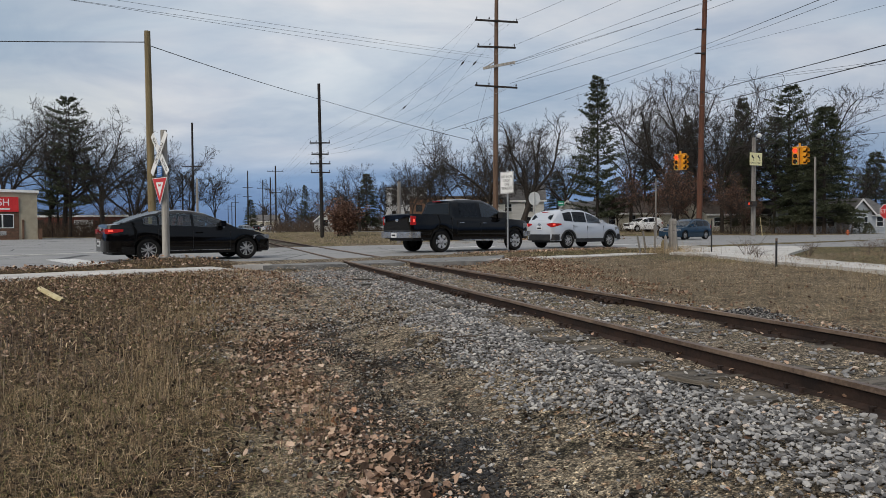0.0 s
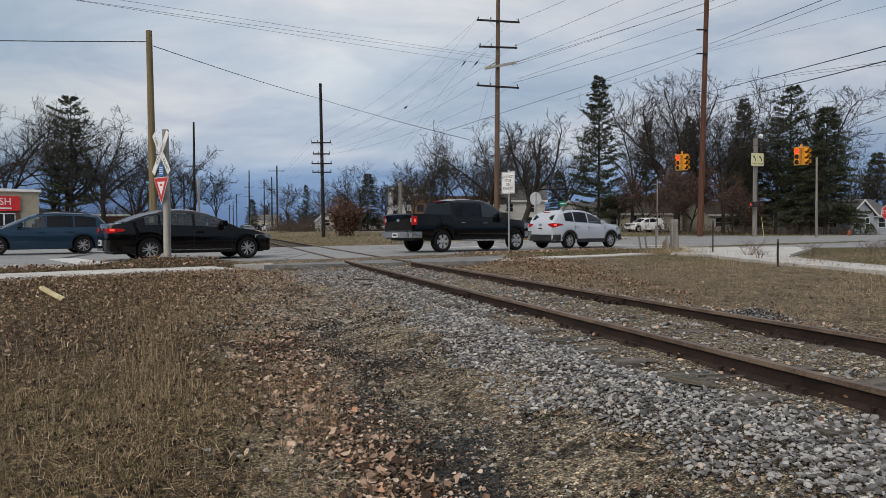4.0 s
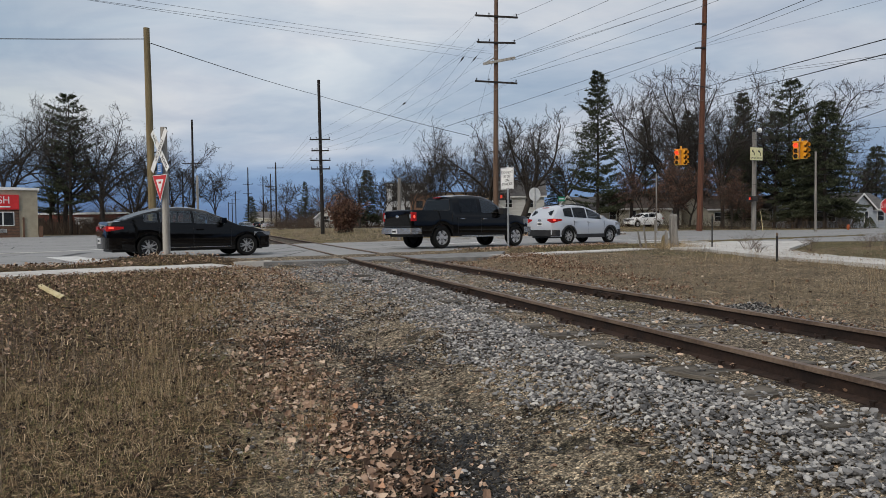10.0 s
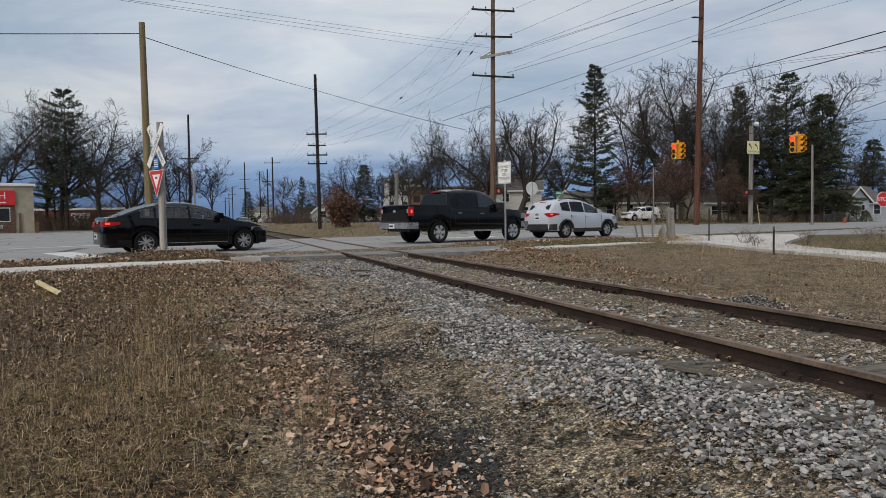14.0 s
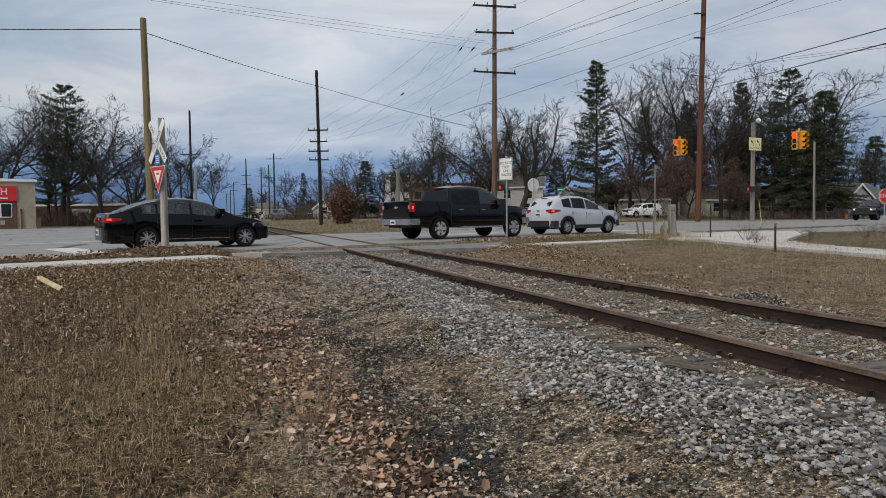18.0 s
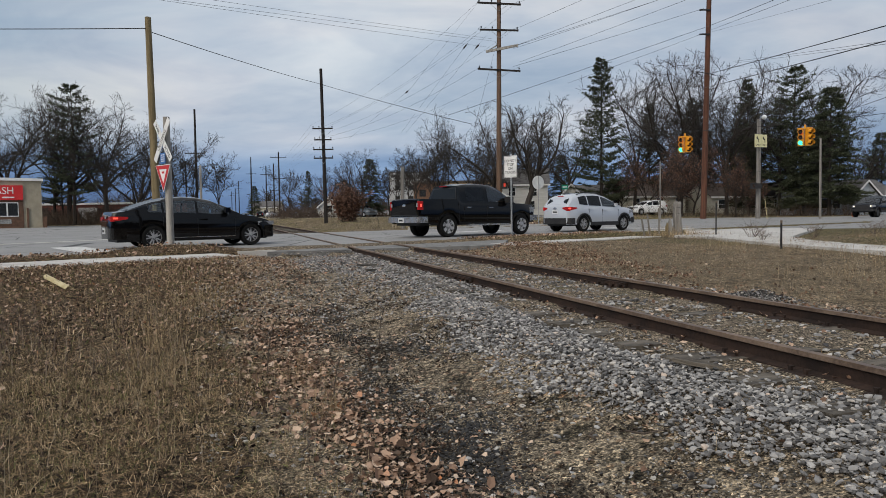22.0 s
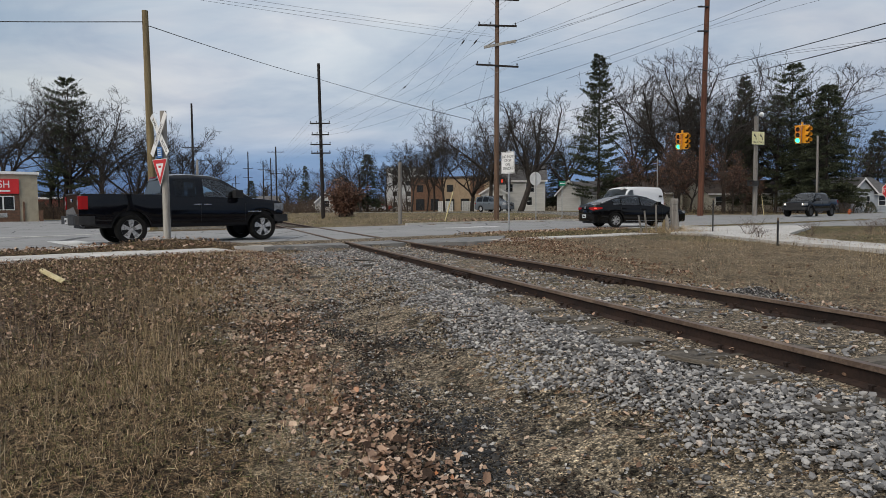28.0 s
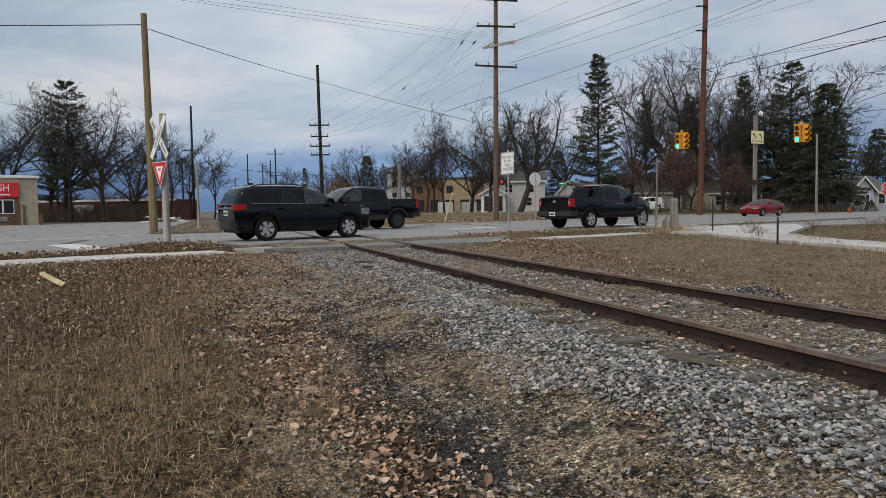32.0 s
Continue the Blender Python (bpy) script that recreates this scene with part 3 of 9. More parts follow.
def railway():
    track = thing("railway_track", "single railway track with rusted rails and weathered timber ties", "railway", kind="structure")
    head = [(-0.033, 0.0), (-0.035, -0.028), (-0.012, -0.038), (-0.010, -0.100), (-0.062, -0.115), (-0.062, -0.126),
            (0.050, -0.126), (0.050, -0.115), (0.002, -0.100), (0.002, -0.038), (0.019, -0.028), (0.017, 0.0)]
    for s0 in (LEFT_RAIL, RIGHT_RAIL):
        cuts = [-12.0, 8.75, 12.25, 60, 330] if s0 < 4 else [-12.0, 7.35, 60, 330]
        for a0, a1 in zip(cuts, cuts[1:]):
            bm = bmesh.new()
            n = 2 if a1 < 100 else 14
            for k in range(n):
                ring0 = [bm.verts.new((*sa(s0 + p[0] + bend(a0 + (a1 - a0) * k / n), a0 + 0.004 + (a1 - a0 - 0.008) * k / n), RAIL_TOP + p[1])) for p in head]
                ring1 = [bm.verts.new((*sa(s0 + p[0] + bend(a0 + (a1 - a0) * (k + 1) / n), a0 + 0.004 + (a1 - a0 - 0.008) * (k + 1) / n), RAIL_TOP + p[1])) for p in head]
                for j in range(len(head)):
                    f = bm.faces.new((ring0[j], ring0[(j + 1) % 12], ring1[(j + 1) % 12], ring1[j]))
                    f.material_index = 1 if j in (11, 0, 10) else 0
            rail = part("rail", bm, RUST, track, "rusted steel rail with a worn brown head")
            rail.data.materials.append(RUST_TOP)
            if a1 < 60:
                for side in (-1, 1):
                    bm = bmesh.new()
                    bm_prism(bm, [(side * 0.012, -0.04), (side * 0.056, -0.045), (side * 0.05, -0.07), (side * 0.068, -0.105), (side * 0.02, -0.108)], -0.32, 0.32, "y")
                    for k in range(4):
                        bmesh.ops.create_cone(bm, cap_ends=True, segments=6, radius1=0.026, radius2=0.022, depth=0.05, matrix=pose(side * 0.07, -0.24 + 0.16 * k, -0.074, 0, 90, 0))
                    bar = part("joint_bar", bm, RUST, rail, "bolted joint bar")
                    x, y = sa(s0, a1)
                    bar.matrix_basis = pose(x, y, RAIL_TOP, 0, 0, math.degrees(math.atan2(0.3116, 0.95)))
    # ties: a few shared boards
    shapes = []
    rnd = random.Random(4)
    for k in range(4):
        bm = bmesh.new()
        bm_box(bm, -1.27, 1.27, -0.115, 0.115, -0.16, 0.0)
        bmesh.ops.subdivide_edges(bm, edges=[e for e in bm.edges if e.calc_length() > 1], cuts=5)
        for v in bm.verts:
            v.co += Vector((rnd.uniform(-.02, .02), rnd.uniform(-.012, .012), rnd.uniform(-.012, .006)))
        shapes.append(mesh_of(bm, "tie", TIE))
    plate = bmesh.new()
    bm_prism(plate, [(-0.135, 0), (0.125, 0), (0.115, 0.016), (-0.125, 0.016)], -0.085, 0.085, "y")
    for dx, dy in ((-0.085, -0.06), (0.085, 0.06), (-0.085, 0.05), (0.085, -0.05)):
        bm_box(plate, dx - 0.008, dx + 0.008, dy - 0.008, dy + 0.008, 0.0, 0.034)
        bm_box(plate, dx - 0.015 - 0.006 * np.sign(dx), dx + 0.015 - 0.006 * np.sign(dx), dy - 0.012, dy + 0.012, 0.034, 0.044)
    plate = mesh_of(plate, "tie_plate", RUST)
    a = -4.0
    turn = math.degrees(math.atan2(0.3116, 0.95))
    while a < 120:
        if not 16.4 < a < 34.5:
            tie = new("tie", rnd.choice(shapes))
            tie.parent = track
            x, y = sa(3.87 + rnd.uniform(-.05, .05), a)
            tie.matrix_basis = pose(x, y, RAIL_TOP - 0.118 + rnd.uniform(-.006, .004), 0, 0, turn + rnd.uniform(-1.5, 1.5) + rnd.choice((0, 180)))
            if a < 16:
                for s0 in (LEFT_RAIL, RIGHT_RAIL):
                    pl = new("tie_plate", plate)
                    pl.parent = track
                    x, y = sa(s0, a)
                    pl.matrix_basis = pose(x, y, RAIL_TOP - 0.128, 0, 0, turn)
        a += 0.54


railway()


# ---- vehicles ----
TYRE = surface("black_tyre_rubber", (0.006, 0.006, 0.006), (0.015, 0.0145, 0.014), 8, 90, 0.9, spec=0.2)
RIM = surface("cast_alloy_rim", (0.34, 0.34, 0.345), (0.50, 0.50, 0.51), 8, 80, 0.32, 0.5, 0.05)
RIM_DARK = surface("dark_alloy_rim", (0.06, 0.06, 0.062), (0.13, 0.13, 0.135), 8, 80, 0.4, 0.8, 0.05)
POLISHED = surface("polished_wheel_alloy", (0.42, 0.42, 0.43), (0.60, 0.60, 0.61), 8, 80, 0.3, 0.45, 0.04)
CHROME = surface("chrome_plate", (0.55, 0.55, 0.56), (0.68, 0.68, 0.69), 8, 80, 0.18, 0.95, 0.03)
STEEL_RIM = surface("painted_steel_rim", (0.35, 0.35, 0.35), (0.48, 0.48, 0.48), 8, 80, 0.5, 0.4, 0.05)
INSIDE = surface("dark_cabin_trim", (0.015, 0.015, 0.017), (0.04, 0.04, 0.043), 6, 60, 0.8)
HEAD_LAMP = surface("clear_lamp_lens", (0.22, 0.23, 0.24), (0.42, 0.43, 0.45), 12, 60, 0.1, 0.3, 0.05)
HEAD_LIT = glow("lit_lamp_lens", (1.0, 0.86, 0.62), 2.4)
TAIL = glow("red_lamp_lens", (0.26, 0.008, 0.01), 0.05)
TAIL_LIT = glow("lit_red_lamp_lens", (0.30, 0.008, 0.010), 0.07)
TAIL_CORE = glow("glowing_tail_lamp_core", (1.0, 0.09, 0.06), 0.8)
AMBER = glow("amber_lamp_lens", (0.8, 0.25, 0.03), 0.3)
PLATE = surface("pale_number_plate", (0.55, 0.56, 0.58), (0.66, 0.67, 0.68), 12, 60, 0.4)


def glass_material(name, tint, sheen=0.5):
    """Tinted sheet glass: clear body colour with a glossy face."""
    n = Nodes(name)
    t = n.t
    clear, gloss, mixer, lw = (t.nodes.new(k) for k in ("ShaderNodeBsdfTransparent", "ShaderNodeBsdfGlossy", "ShaderNodeMixShader", "ShaderNodeLayerWeight"))
    n.put(clear.inputs["Color"], n.mix(n.noise(1.5, n.coords()), tint, tuple(c * 0.8 for c in tint)))
    gloss.inputs["Roughness"].default_value = 0.03
    lw.inputs["Blend"].default_value = sheen
    t.links.new(lw.outputs["Fresnel"], mixer.inputs[0])
    t.links.new(clear.outputs[0], mixer.inputs[1])
    t.links.new(gloss.outputs[0], mixer.inputs[2])
    t.links.new(mixer.outputs[0], t.nodes["Material Output"].inputs[0])
    return n.m


CAR_GLASS, PRIVACY_GLASS = glass_material("tinted_car_glass", (0.80, 0.88, 0.86), 0.50), glass_material("dark_privacy_glass", (0.12, 0.13, 0.135), 0.34)
SLOPE_GLASS = glass_material("sloping_rear_glass", (0.30, 0.33, 0.33), 0.90)
PAINT_BLACK, PAINT_BLACK2 = paint("black_car_paint", (0.0025, 0.0025, 0.003), 0.05), paint("blue_black_car_paint", (0.0035, 0.004, 0.0062), 0.05)
PAINT_SILVER, PAINT_WHITE = paint("silver_car_paint", (0.52, 0.55, 0.60), 0.15, 0.25), paint("white_car_paint", (0.74, 0.75, 0.76), 0.2)
PAINT_BLUE, PAINT_RED = paint("dark_steel_blue_car_paint", (0.022, 0.05, 0.085), 0.12, 0.3), paint("dark_red_car_paint", (0.18, 0.012, 0.014), 0.12, 0.2)
PAINT_GREY, PAINT_CHARCOAL = paint("grey_car_paint", (0.14, 0.16, 0.18), 0.15, 0.3), paint("charcoal_car_paint", (0.006, 0.007, 0.009), 0.07, 0.1)
PAINT_PLAIN_RED = paint("bright_red_car_paint", (0.26, 0.02, 0.015), 0.15)


def wheel_meshes(r, width, rim_mat, spokes, fat=False):
    bm = bmesh.new()
    prof = [(0.66 * r, -0.42), (0.75 * r, -0.5), (0.93 * r, -0.5), (0.985 * r, -0.40), (r, -0.2), (r, 0.2), (0.985 * r, 0.40), (0.93 * r, 0.5), (0.75 * r, 0.5), (0.66 * r, 0.42)]
    n = 28
    rings = [[bm.verts.new((math.cos(t) * p[0], p[1] * width, math.sin(t) * p[0])) for p in prof] for t in [2 * math.pi * k / n for k in range(n)]]
    for k in range(n):
        a, b = rings[k], rings[(k + 1) % n]
        for j in range(len(prof)):
            bm.faces.new((a[j], a[(j + 1) % len(prof)], b[(j + 1) % len(prof)], b[j]))
    tyre = mesh_of(bm, "tyre", TYRE, True)
    bm = bmesh.new()
    ro, y0 = 0.71 * r, 0.37 * width
    # barrel, lip, hub and spokes on both faces
    for rad0, rad1, ya, yb in ((ro, ro, -y0, y0), (ro, ro * 0.92, y0, y0 + 0.012), (ro * 0.92, ro * 0.90, y0 + 0.012, y0 - 0.05)):
        a = [bm.verts.new((math.cos(t) * rad0, ya, math.sin(t) * rad0)) for t in [2 * math.pi * k / n for k in range(n)]]
        b = [bm.verts.new((math.cos(t) * rad1, yb, math.sin(t) * rad1)) for t in [2 * math.pi * k / n for k in range(n)]]
        for k in range(n):
            bm.faces.new((a[k], a[(k + 1) % n], b[(k + 1) % n], b[k]))
    for k in range(spokes):
        t = 2 * math.pi * k / spokes
        for dt in ((-0.13, 0.13) if fat else (-0.19, 0.19)):
            c, s = math.cos(t + dt), math.sin(t + dt)
            c2, s2 = math.cos(t + dt * 1.25), math.sin(t + dt * 1.25)
            w0, w1 = (0.022 * r / 0.33, 0.030 * r / 0.33) if fat else (0.020 * r / 0.33, 0.015 * r / 0.33)
            inner, outer = 0.12 * r, ro * 0.93
            px, pz = -s, c
            vs = [bm.verts.new(v) for y in (y0 - 0.03, y0 + 0.004) for v in (
                (c * inner + px * w0, y, s * inner + pz * w0), (c2 * outer + px * w1, y, s2 * outer + pz * w1),
                (c2 * outer - px * w1, y, s2 * outer - pz * w1), (c * inner - px * w0, y, s * inner - pz * w0))]
            for f in ((0, 1, 2, 3), (7, 6, 5, 4), (0, 4, 5, 1), (1, 5, 6, 2), (2, 6, 7, 3), (3, 7, 4, 0)):
                bm.faces.new([vs[i] for i in f])
    bmesh.ops.create_cone(bm, cap_ends=True, segments=14, radius1=0.15 * r, radius2=0.12 * r, depth=0.05, matrix=pose(0, y0 - 0.01, 0, -90, 0, 0))
    rim = mesh_of(bm, "rim", rim_mat, True)
    bm = bmesh.new()
    bmesh.ops.create_cone(bm, cap_ends=True, segments=20, radius1=ro * 0.88, radius2=ro * 0.88, depth=0.03, matrix=pose(0, y0 - 0.075, 0, -90, 0, 0))
    disc = mesh_of(bm, "brake_disc", DARK)
    return tyre, rim, disc


def vehicle(name, label, category, paint_mat, d, group="traffic"):
    """A road vehicle on its wheels, nose towards +x, its origin on the road below the middle of the wheelbase."""
    ob = thing(name, label, category, group=group)
    L, W, wb, fo, R = d["L"], d["W"], d["wb"], d["fo"], d["R"]
    xf, xr, hw = wb / 2 + fo, wb / 2 + fo - L, W / 2
    sill, ra = d.get("sill", 0.24), R + d.get("gap", 0.055)
    low, roof = d["low"], d["roof"]
    lx, lz = [p[0] for p in low][::-1], [p[1] for p in low][::-1]
    gx, gz = [p[0] for p in roof][::-1], [p[1] for p in roof][::-1]
    zt = lambda x: float(np.interp(x, lx, lz))
    zr = lambda x: float(np.interp(x, gx, gz))
    zmax = max(gz)
    bed = d.get("bed")

    def half(x):
        m, h = (xf + xr) / 2, L / 2
        t = abs(x - m) / h
        r = d.get("round_front", d.get("round", 0.20)) if x > m else d.get("round", 0.20)
        return hw * (1 - r * t ** 7 - 0.02 * t ** 2)

    def bottom(x):
        z = sill + 0.05 * (x < xr + 0.5) + 0.02 * (x > xf - 0.4)
        for ax in (wb / 2, -wb / 2):
            q = ra * ra - (x - ax) ** 2
            if q > 0:
                z = max(z, R + math.sqrt(q))
        return z

    xs = set(np.linspace(xr, xf, 34).tolist()) | {xr + 0.05, xf - 0.05, xr + 0.12, xf - 0.12}
    for ax in (wb / 2, -wb / 2):
        xs |= {ax + ra * math.cos(t) for t in np.linspace(0, math.pi, 15)} | {ax - ra - 0.004, ax + ra + 0.004}
    if bed:
        xs |= {bed[0], bed[0] + 0.004, bed[1], bed[1] - 0.004}
    xs = sorted(xs)
    bm = bmesh.new()
    rows = []
    for x in xs:
        h, t, b = half(x), zt(x), bottom(x)
        b = min(b, t - 0.10)
        mid = max(b + 0.03, min(t - 0.16, sill + 0.42))
        sec = [(h - 0.14, b), (h - 0.02, b), (h, b + 0.3 * (mid - b)), (h + 0.004, mid), (h - 0.012, t - 0.5 * (t - mid)), (h * 0.975 - 0.012, t - 0.05), (h * 0.93, t - 0.008)]
        if bed and bed[1] <= x <= bed[0]:
            sec = sec[:-1] + [(h * 0.955, t), (h * 0.87, t), (h * 0.86, t - 0.48), (0.0, t - 0.48)]
        else:
            sec += [(h * 0.8, t + 0.004), (h * 0.5, t + 0.018), (0.0, t + 0.024)]
        if x == xs[0] or x == xs[-1]:
            sec = [(y * 0.97, b + 0.07 + (z - b) * (t - b - 0.11) / (t - b)) for y, z in sec]
        rows.append([bm.verts.new((x, y, z)) for y, z in sec] + [bm.verts.new((x, -y, z)) for y, z in sec[-2::-1]])
    for a, b in zip(rows, rows[1:]):
        for i in range(len(a) - 1):
            bm.faces.new((a[i], a[i + 1], b[i + 1], b[i]))
    bm.faces.new(rows[0]), bm.faces.new(rows[-1][::-1])
    part("body", bm, paint_mat, ob, smooth=True)
    box_part("underbody", (xr + 0.15, xf - 0.2, -hw + 0.30, hw - 0.30, sill - 0.02, 0.62 if not bed else 0.8), DARK, ob, "dark underbody")
    for ax in (wb / 2, -wb / 2):
        box_part("wheel_arch_liner", (ax - ra, ax + ra, -hw + 0.13, hw - 0.13, R + ra * 0.72, R + ra + 0.03), DARK, ob)
    # cabin
    x0, x1 = gx[-1], gx[0]
    hb = lambda x: half(x) * 0.945
    tumble = d.get("tumble", 0.80)

    def side(x, z):
        k = (z - zt(x) + 0.03) / max(0.05, zmax - zt(x) + 0.03)
        return hb(x) * (1 + (tumble - 1) * min(max(k, 0), 1.05) ** 1.25)

    belt, rail = d.get("belt", 0.13), d.get("rail", 0.09)
    upright = abs(d["rear"][0] - d["rear"][1]) < 0.3
    holes = list(d["windows"])
    tops = [d["screen"]] + ([] if upright else [d["rear"]])
    cx = sorted(set(np.linspace(x1, x0, 26).tolist()) | set(gx) | {e for w in holes + tops for e in w})
    bm = bmesh.new()
    rows = []
    for x in cx:
        zb, top = zt(x) - 0.04, max(zr(x), zt(x) - 0.02)
        hh = top - zb
        rl = min(rail, hh * 0.22)
        sec = [(side(x, zb), zb)] + [(side(x, zb + hh * f), zb + hh * f) for f in (belt, 0.5 + belt / 2)] + [(side(x, top - rl), top - rl), (side(x, top) - 0.06, top - 0.01), (side(x, top) * 0.82, top + 0.012), (side(x, top) * 0.5, top + 0.036), (0, top + 0.048)]
        rows.append([bm.verts.new((x, y, z)) for y, z in sec] + [bm.verts.new((x, -y, z)) for y, z in sec[-2::-1]])
    last = len(rows[0]) - 2
    for a, b, xa, xb in zip(rows, rows[1:], cx, cx[1:]):
        xm = (xa + xb) / 2
        for i in range(len(a) - 1):
            k = min(i, last - i)
            if 0 < k < 3 and any(min(w) < xm < max(w) for w in holes) and zr(xm) - zt(xm) > 0.14:
                continue
            if k >= 4 and any(min(w) < xm < max(w) for w in tops):
                continue
            bm.faces.new((a[i], a[i + 1], b[i + 1], b[i]))
    bm.faces.new(rows[0]), bm.faces.new(rows[-1][::-1])
    part("cabin", bm, paint_mat, ob, smooth=True)
    # cabin trim and seats seen through the glass
    bm = bmesh.new()
    fl = [(x, hb(x) * 0.93) for x in np.linspace(x1 + 0.1, x0 - 0.06, 9)]
    lo_, hi_ = [], []
    for x, y in fl:
        lo_.append(bm.verts.new((x, -y, zt(x) + 0.034))), hi_.append(bm.verts.new((x, y, zt(x) + 0.034)))
    for k in range(8):
        bm.faces.new((lo_[k], lo_[k + 1], hi_[k + 1], hi_[k]))
    part("cabin_floor", bm, INSIDE, ob, "dark cabin trim")
    for sx in d.get("seats", (0.05, -0.82)):
        for sgn in (1, -1):
            zb_ = zt(sx)
            bm = bmesh.new()
            bm_box(bm, sx - 0.10, sx + 0.06, sgn * 0.40 - 0.23, sgn * 0.40 + 0.23, zb_ - 0.05, zb_ + 0.16)
            bm_box(bm, sx - 0.12, sx - 0.01, sgn * 0.40 - 0.13, sgn * 0.40 + 0.13, zb_ + 0.17, zb_ + 0.32)
            part("seat", bm, INSIDE, ob, "dark seat back", bevel=0.03)
    # side windows: glass over a dark inner panel
    for wx0, wx1 in d["windows"]:
        for sgn in (1, -1):
            for nm, off, mt, inset in (("side_window", 0.004, CAR_GLASS if wx1 > d.get("privacy", -0.15) - 0.1 else PRIVACY_GLASS, 0.0),):
                bm = bmesh.new()
                cols = []
                for x in np.linspace(wx0 - inset, wx1 + inset, 9):
                    zb_, zt_ = zt(x) - 0.04, max(zr(x), zt(x) - 0.02)
                    zl, zh = zb_ + (zt_ - zb_) * belt - 0.012, zt_ - min(rail, (zt_ - zb_) * 0.22) + 0.012
                    zh = max(zh, zl + 0.012)
                    cols.append([bm.verts.new((x, sgn * (side(x, z) + off), z)) for z in np.linspace(zl, zh, 4)])
                for a, b in zip(cols, cols[1:]):
                    for i in range(3):
                        bm.faces.new((a[i], a[i + 1], b[i + 1], b[i]))
                part(nm, bm, mt, ob, smooth=True)
    # windscreen and rear window lie on the slopes of the cabin
    for nm, (wa, wb_) in (("windscreen", d["screen"]), ("rear_window", d["rear"])):
        # Upright rear glass gets a dark panel in place of the unlit cabin.
        for nm2, off, mt, inset in (((nm + "_dark_panel", 0.005, DARK, 0.0), (nm, 0.013, PRIVACY_GLASS, 0.03)) if upright and nm[0] == "r" else ((nm, 0.006, CAR_GLASS if nm[0] == "w" else SLOPE_GLASS, -0.04),)):
            bm = bmesh.new()
            cols = []
            sx = 1 if wa > 0 or nm == "windscreen" else -1
            if upright and nm == "rear_window":      # upright back: follow the height instead
                zl, zh = zt(wa) + 0.01 + inset, zr(wb_) - 0.05 - inset
                for z in np.linspace(zl, zh, 5):
                    x = float(np.interp(z, [zt(x1) - 0.02] + [p for p in gz if p > zt(x1)][:2], [x1] + [q for p, q in zip(gz, gx) if p > zt(x1)][:2])) if gz[0] < gz[1] else x1
                    y = side(x, z) - 0.13 - inset
                    cols.append([bm.verts.new((x - off - 0.006, y * f, z)) for f in (-1, -0.5, 0, 0.5, 1)])
            else:
                for x in np.linspace(wa, wb_, 7):
                    top = zr(x)
                    y = side(x, top) - 0.10 - inset
                    cols.append([bm.verts.new((x + sx * off * 0.6, y * f, top + off + 0.050 - 0.064 * f * f)) for f in (-1, -0.85, -0.5, 0, 0.5, 0.85, 1)])
            for a, b in zip(cols, cols[1:]):
                for i in range(len(a) - 1):
                    bm.faces.new((a[i], a[i + 1], b[i + 1], b[i]))
            part(nm2, bm, mt, ob, smooth=True)
    # wheels
    tyre, rim, disc = wheel_meshes(R, d.get("tw", 0.225), d.get("rim", RIM), d.get("spokes", 5), d.get("fat", False))
    ty = hw - d.get("tw", 0.225) / 2 - 0.025
    wheels = []
    for ax in (wb / 2, -wb / 2):
        for sgn in (1, -1):
            w = new("wheel", tyre)
            w.parent = ob
            w.matrix_basis = pose(ax, sgn * ty, R)
            w["radius"] = R
            for nm, me in (("rim", rim), ("brake_disc", disc)):
                r = new(nm, me)
                r.parent = w
                r.matrix_basis = pose(0, 0, 0, 0, 0, 0 if sgn > 0 else 180)
            wheels.append(w)
    # door gaps, handles, mirrors
    for x in d["gaps"]:
        for sgn in (1, -1):
            y = sgn * half(x)
            box_part("door_gap", (x - 0.0035, x + 0.0035, min(y - sgn * 0.03, y + sgn * 0.004), max(y - sgn * 0.03, y + sgn * 0.004), max(sill + 0.12, bottom(x) + 0.02), zt(x) - 0.12), DARK, ob)
    for x in d["handles"]:
        for sgn in (1, -1):
            y, z = half(x), zt(x) - 0.16
            box_part("door_handle", (x - 0.10, x + 0.10, sgn * y - 0.022, sgn * y + 0.022, z - 0.016, z + 0.016), d.get("handle_mat", paint_mat), ob, bevel=0.008)
    mx = d["mirror"]
    for sgn in (1, -1):
        s_ = d.get("mirror_size", 1.0)
        y = sgn * (half(mx) + 0.075 * s_)
        box_part("wing_mirror", (mx - 0.06 * s_, mx + 0.08 * s_, y - 0.09 * s_, y + 0.09 * s_, zt(mx) + 0.03, zt(mx) + 0.03 + 0.15 * s_), d.get("mirror_mat", paint_mat), ob, bevel=0.025)
    # lamps
    tz0, tz1, tl, tin = d["tail"]
    for sgn in (1, -1):
        y = half(xr + tl / 2) + 0.003
        ya, yb = (y - tin, y) if sgn > 0 else (-y, -y + tin)
        bm = bmesh.new()
        tp = d.get("tail_taper", 0.0)
        zm = tz1 - 0.25 * (tz1 - tz0)
        ring = [(xr - 0.012, sgn * (y - tin), tp), (xr - 0.012, sgn * (half(xr) - 0.01), 0), (xr + 0.06, sgn * (half(xr + 0.06) + 0.006), 0), (xr + tl, sgn * (half(xr + tl) + 0.006), tp), (xr + tl, sgn * (half(xr + tl) - 0.03), tp), (xr + 0.1, sgn * (y - tin), tp)]
        va = [bm.verts.new((a, b, tz0 + (zm - 0.012 - tz0) * k)) for a, b, k in ring]
        vb = [bm.verts.new((a, b, tz1 + (zm + 0.012 - tz1) * k)) for a, b, k in ring]
        bm.faces.new(va[::-1]), bm.faces.new(vb)
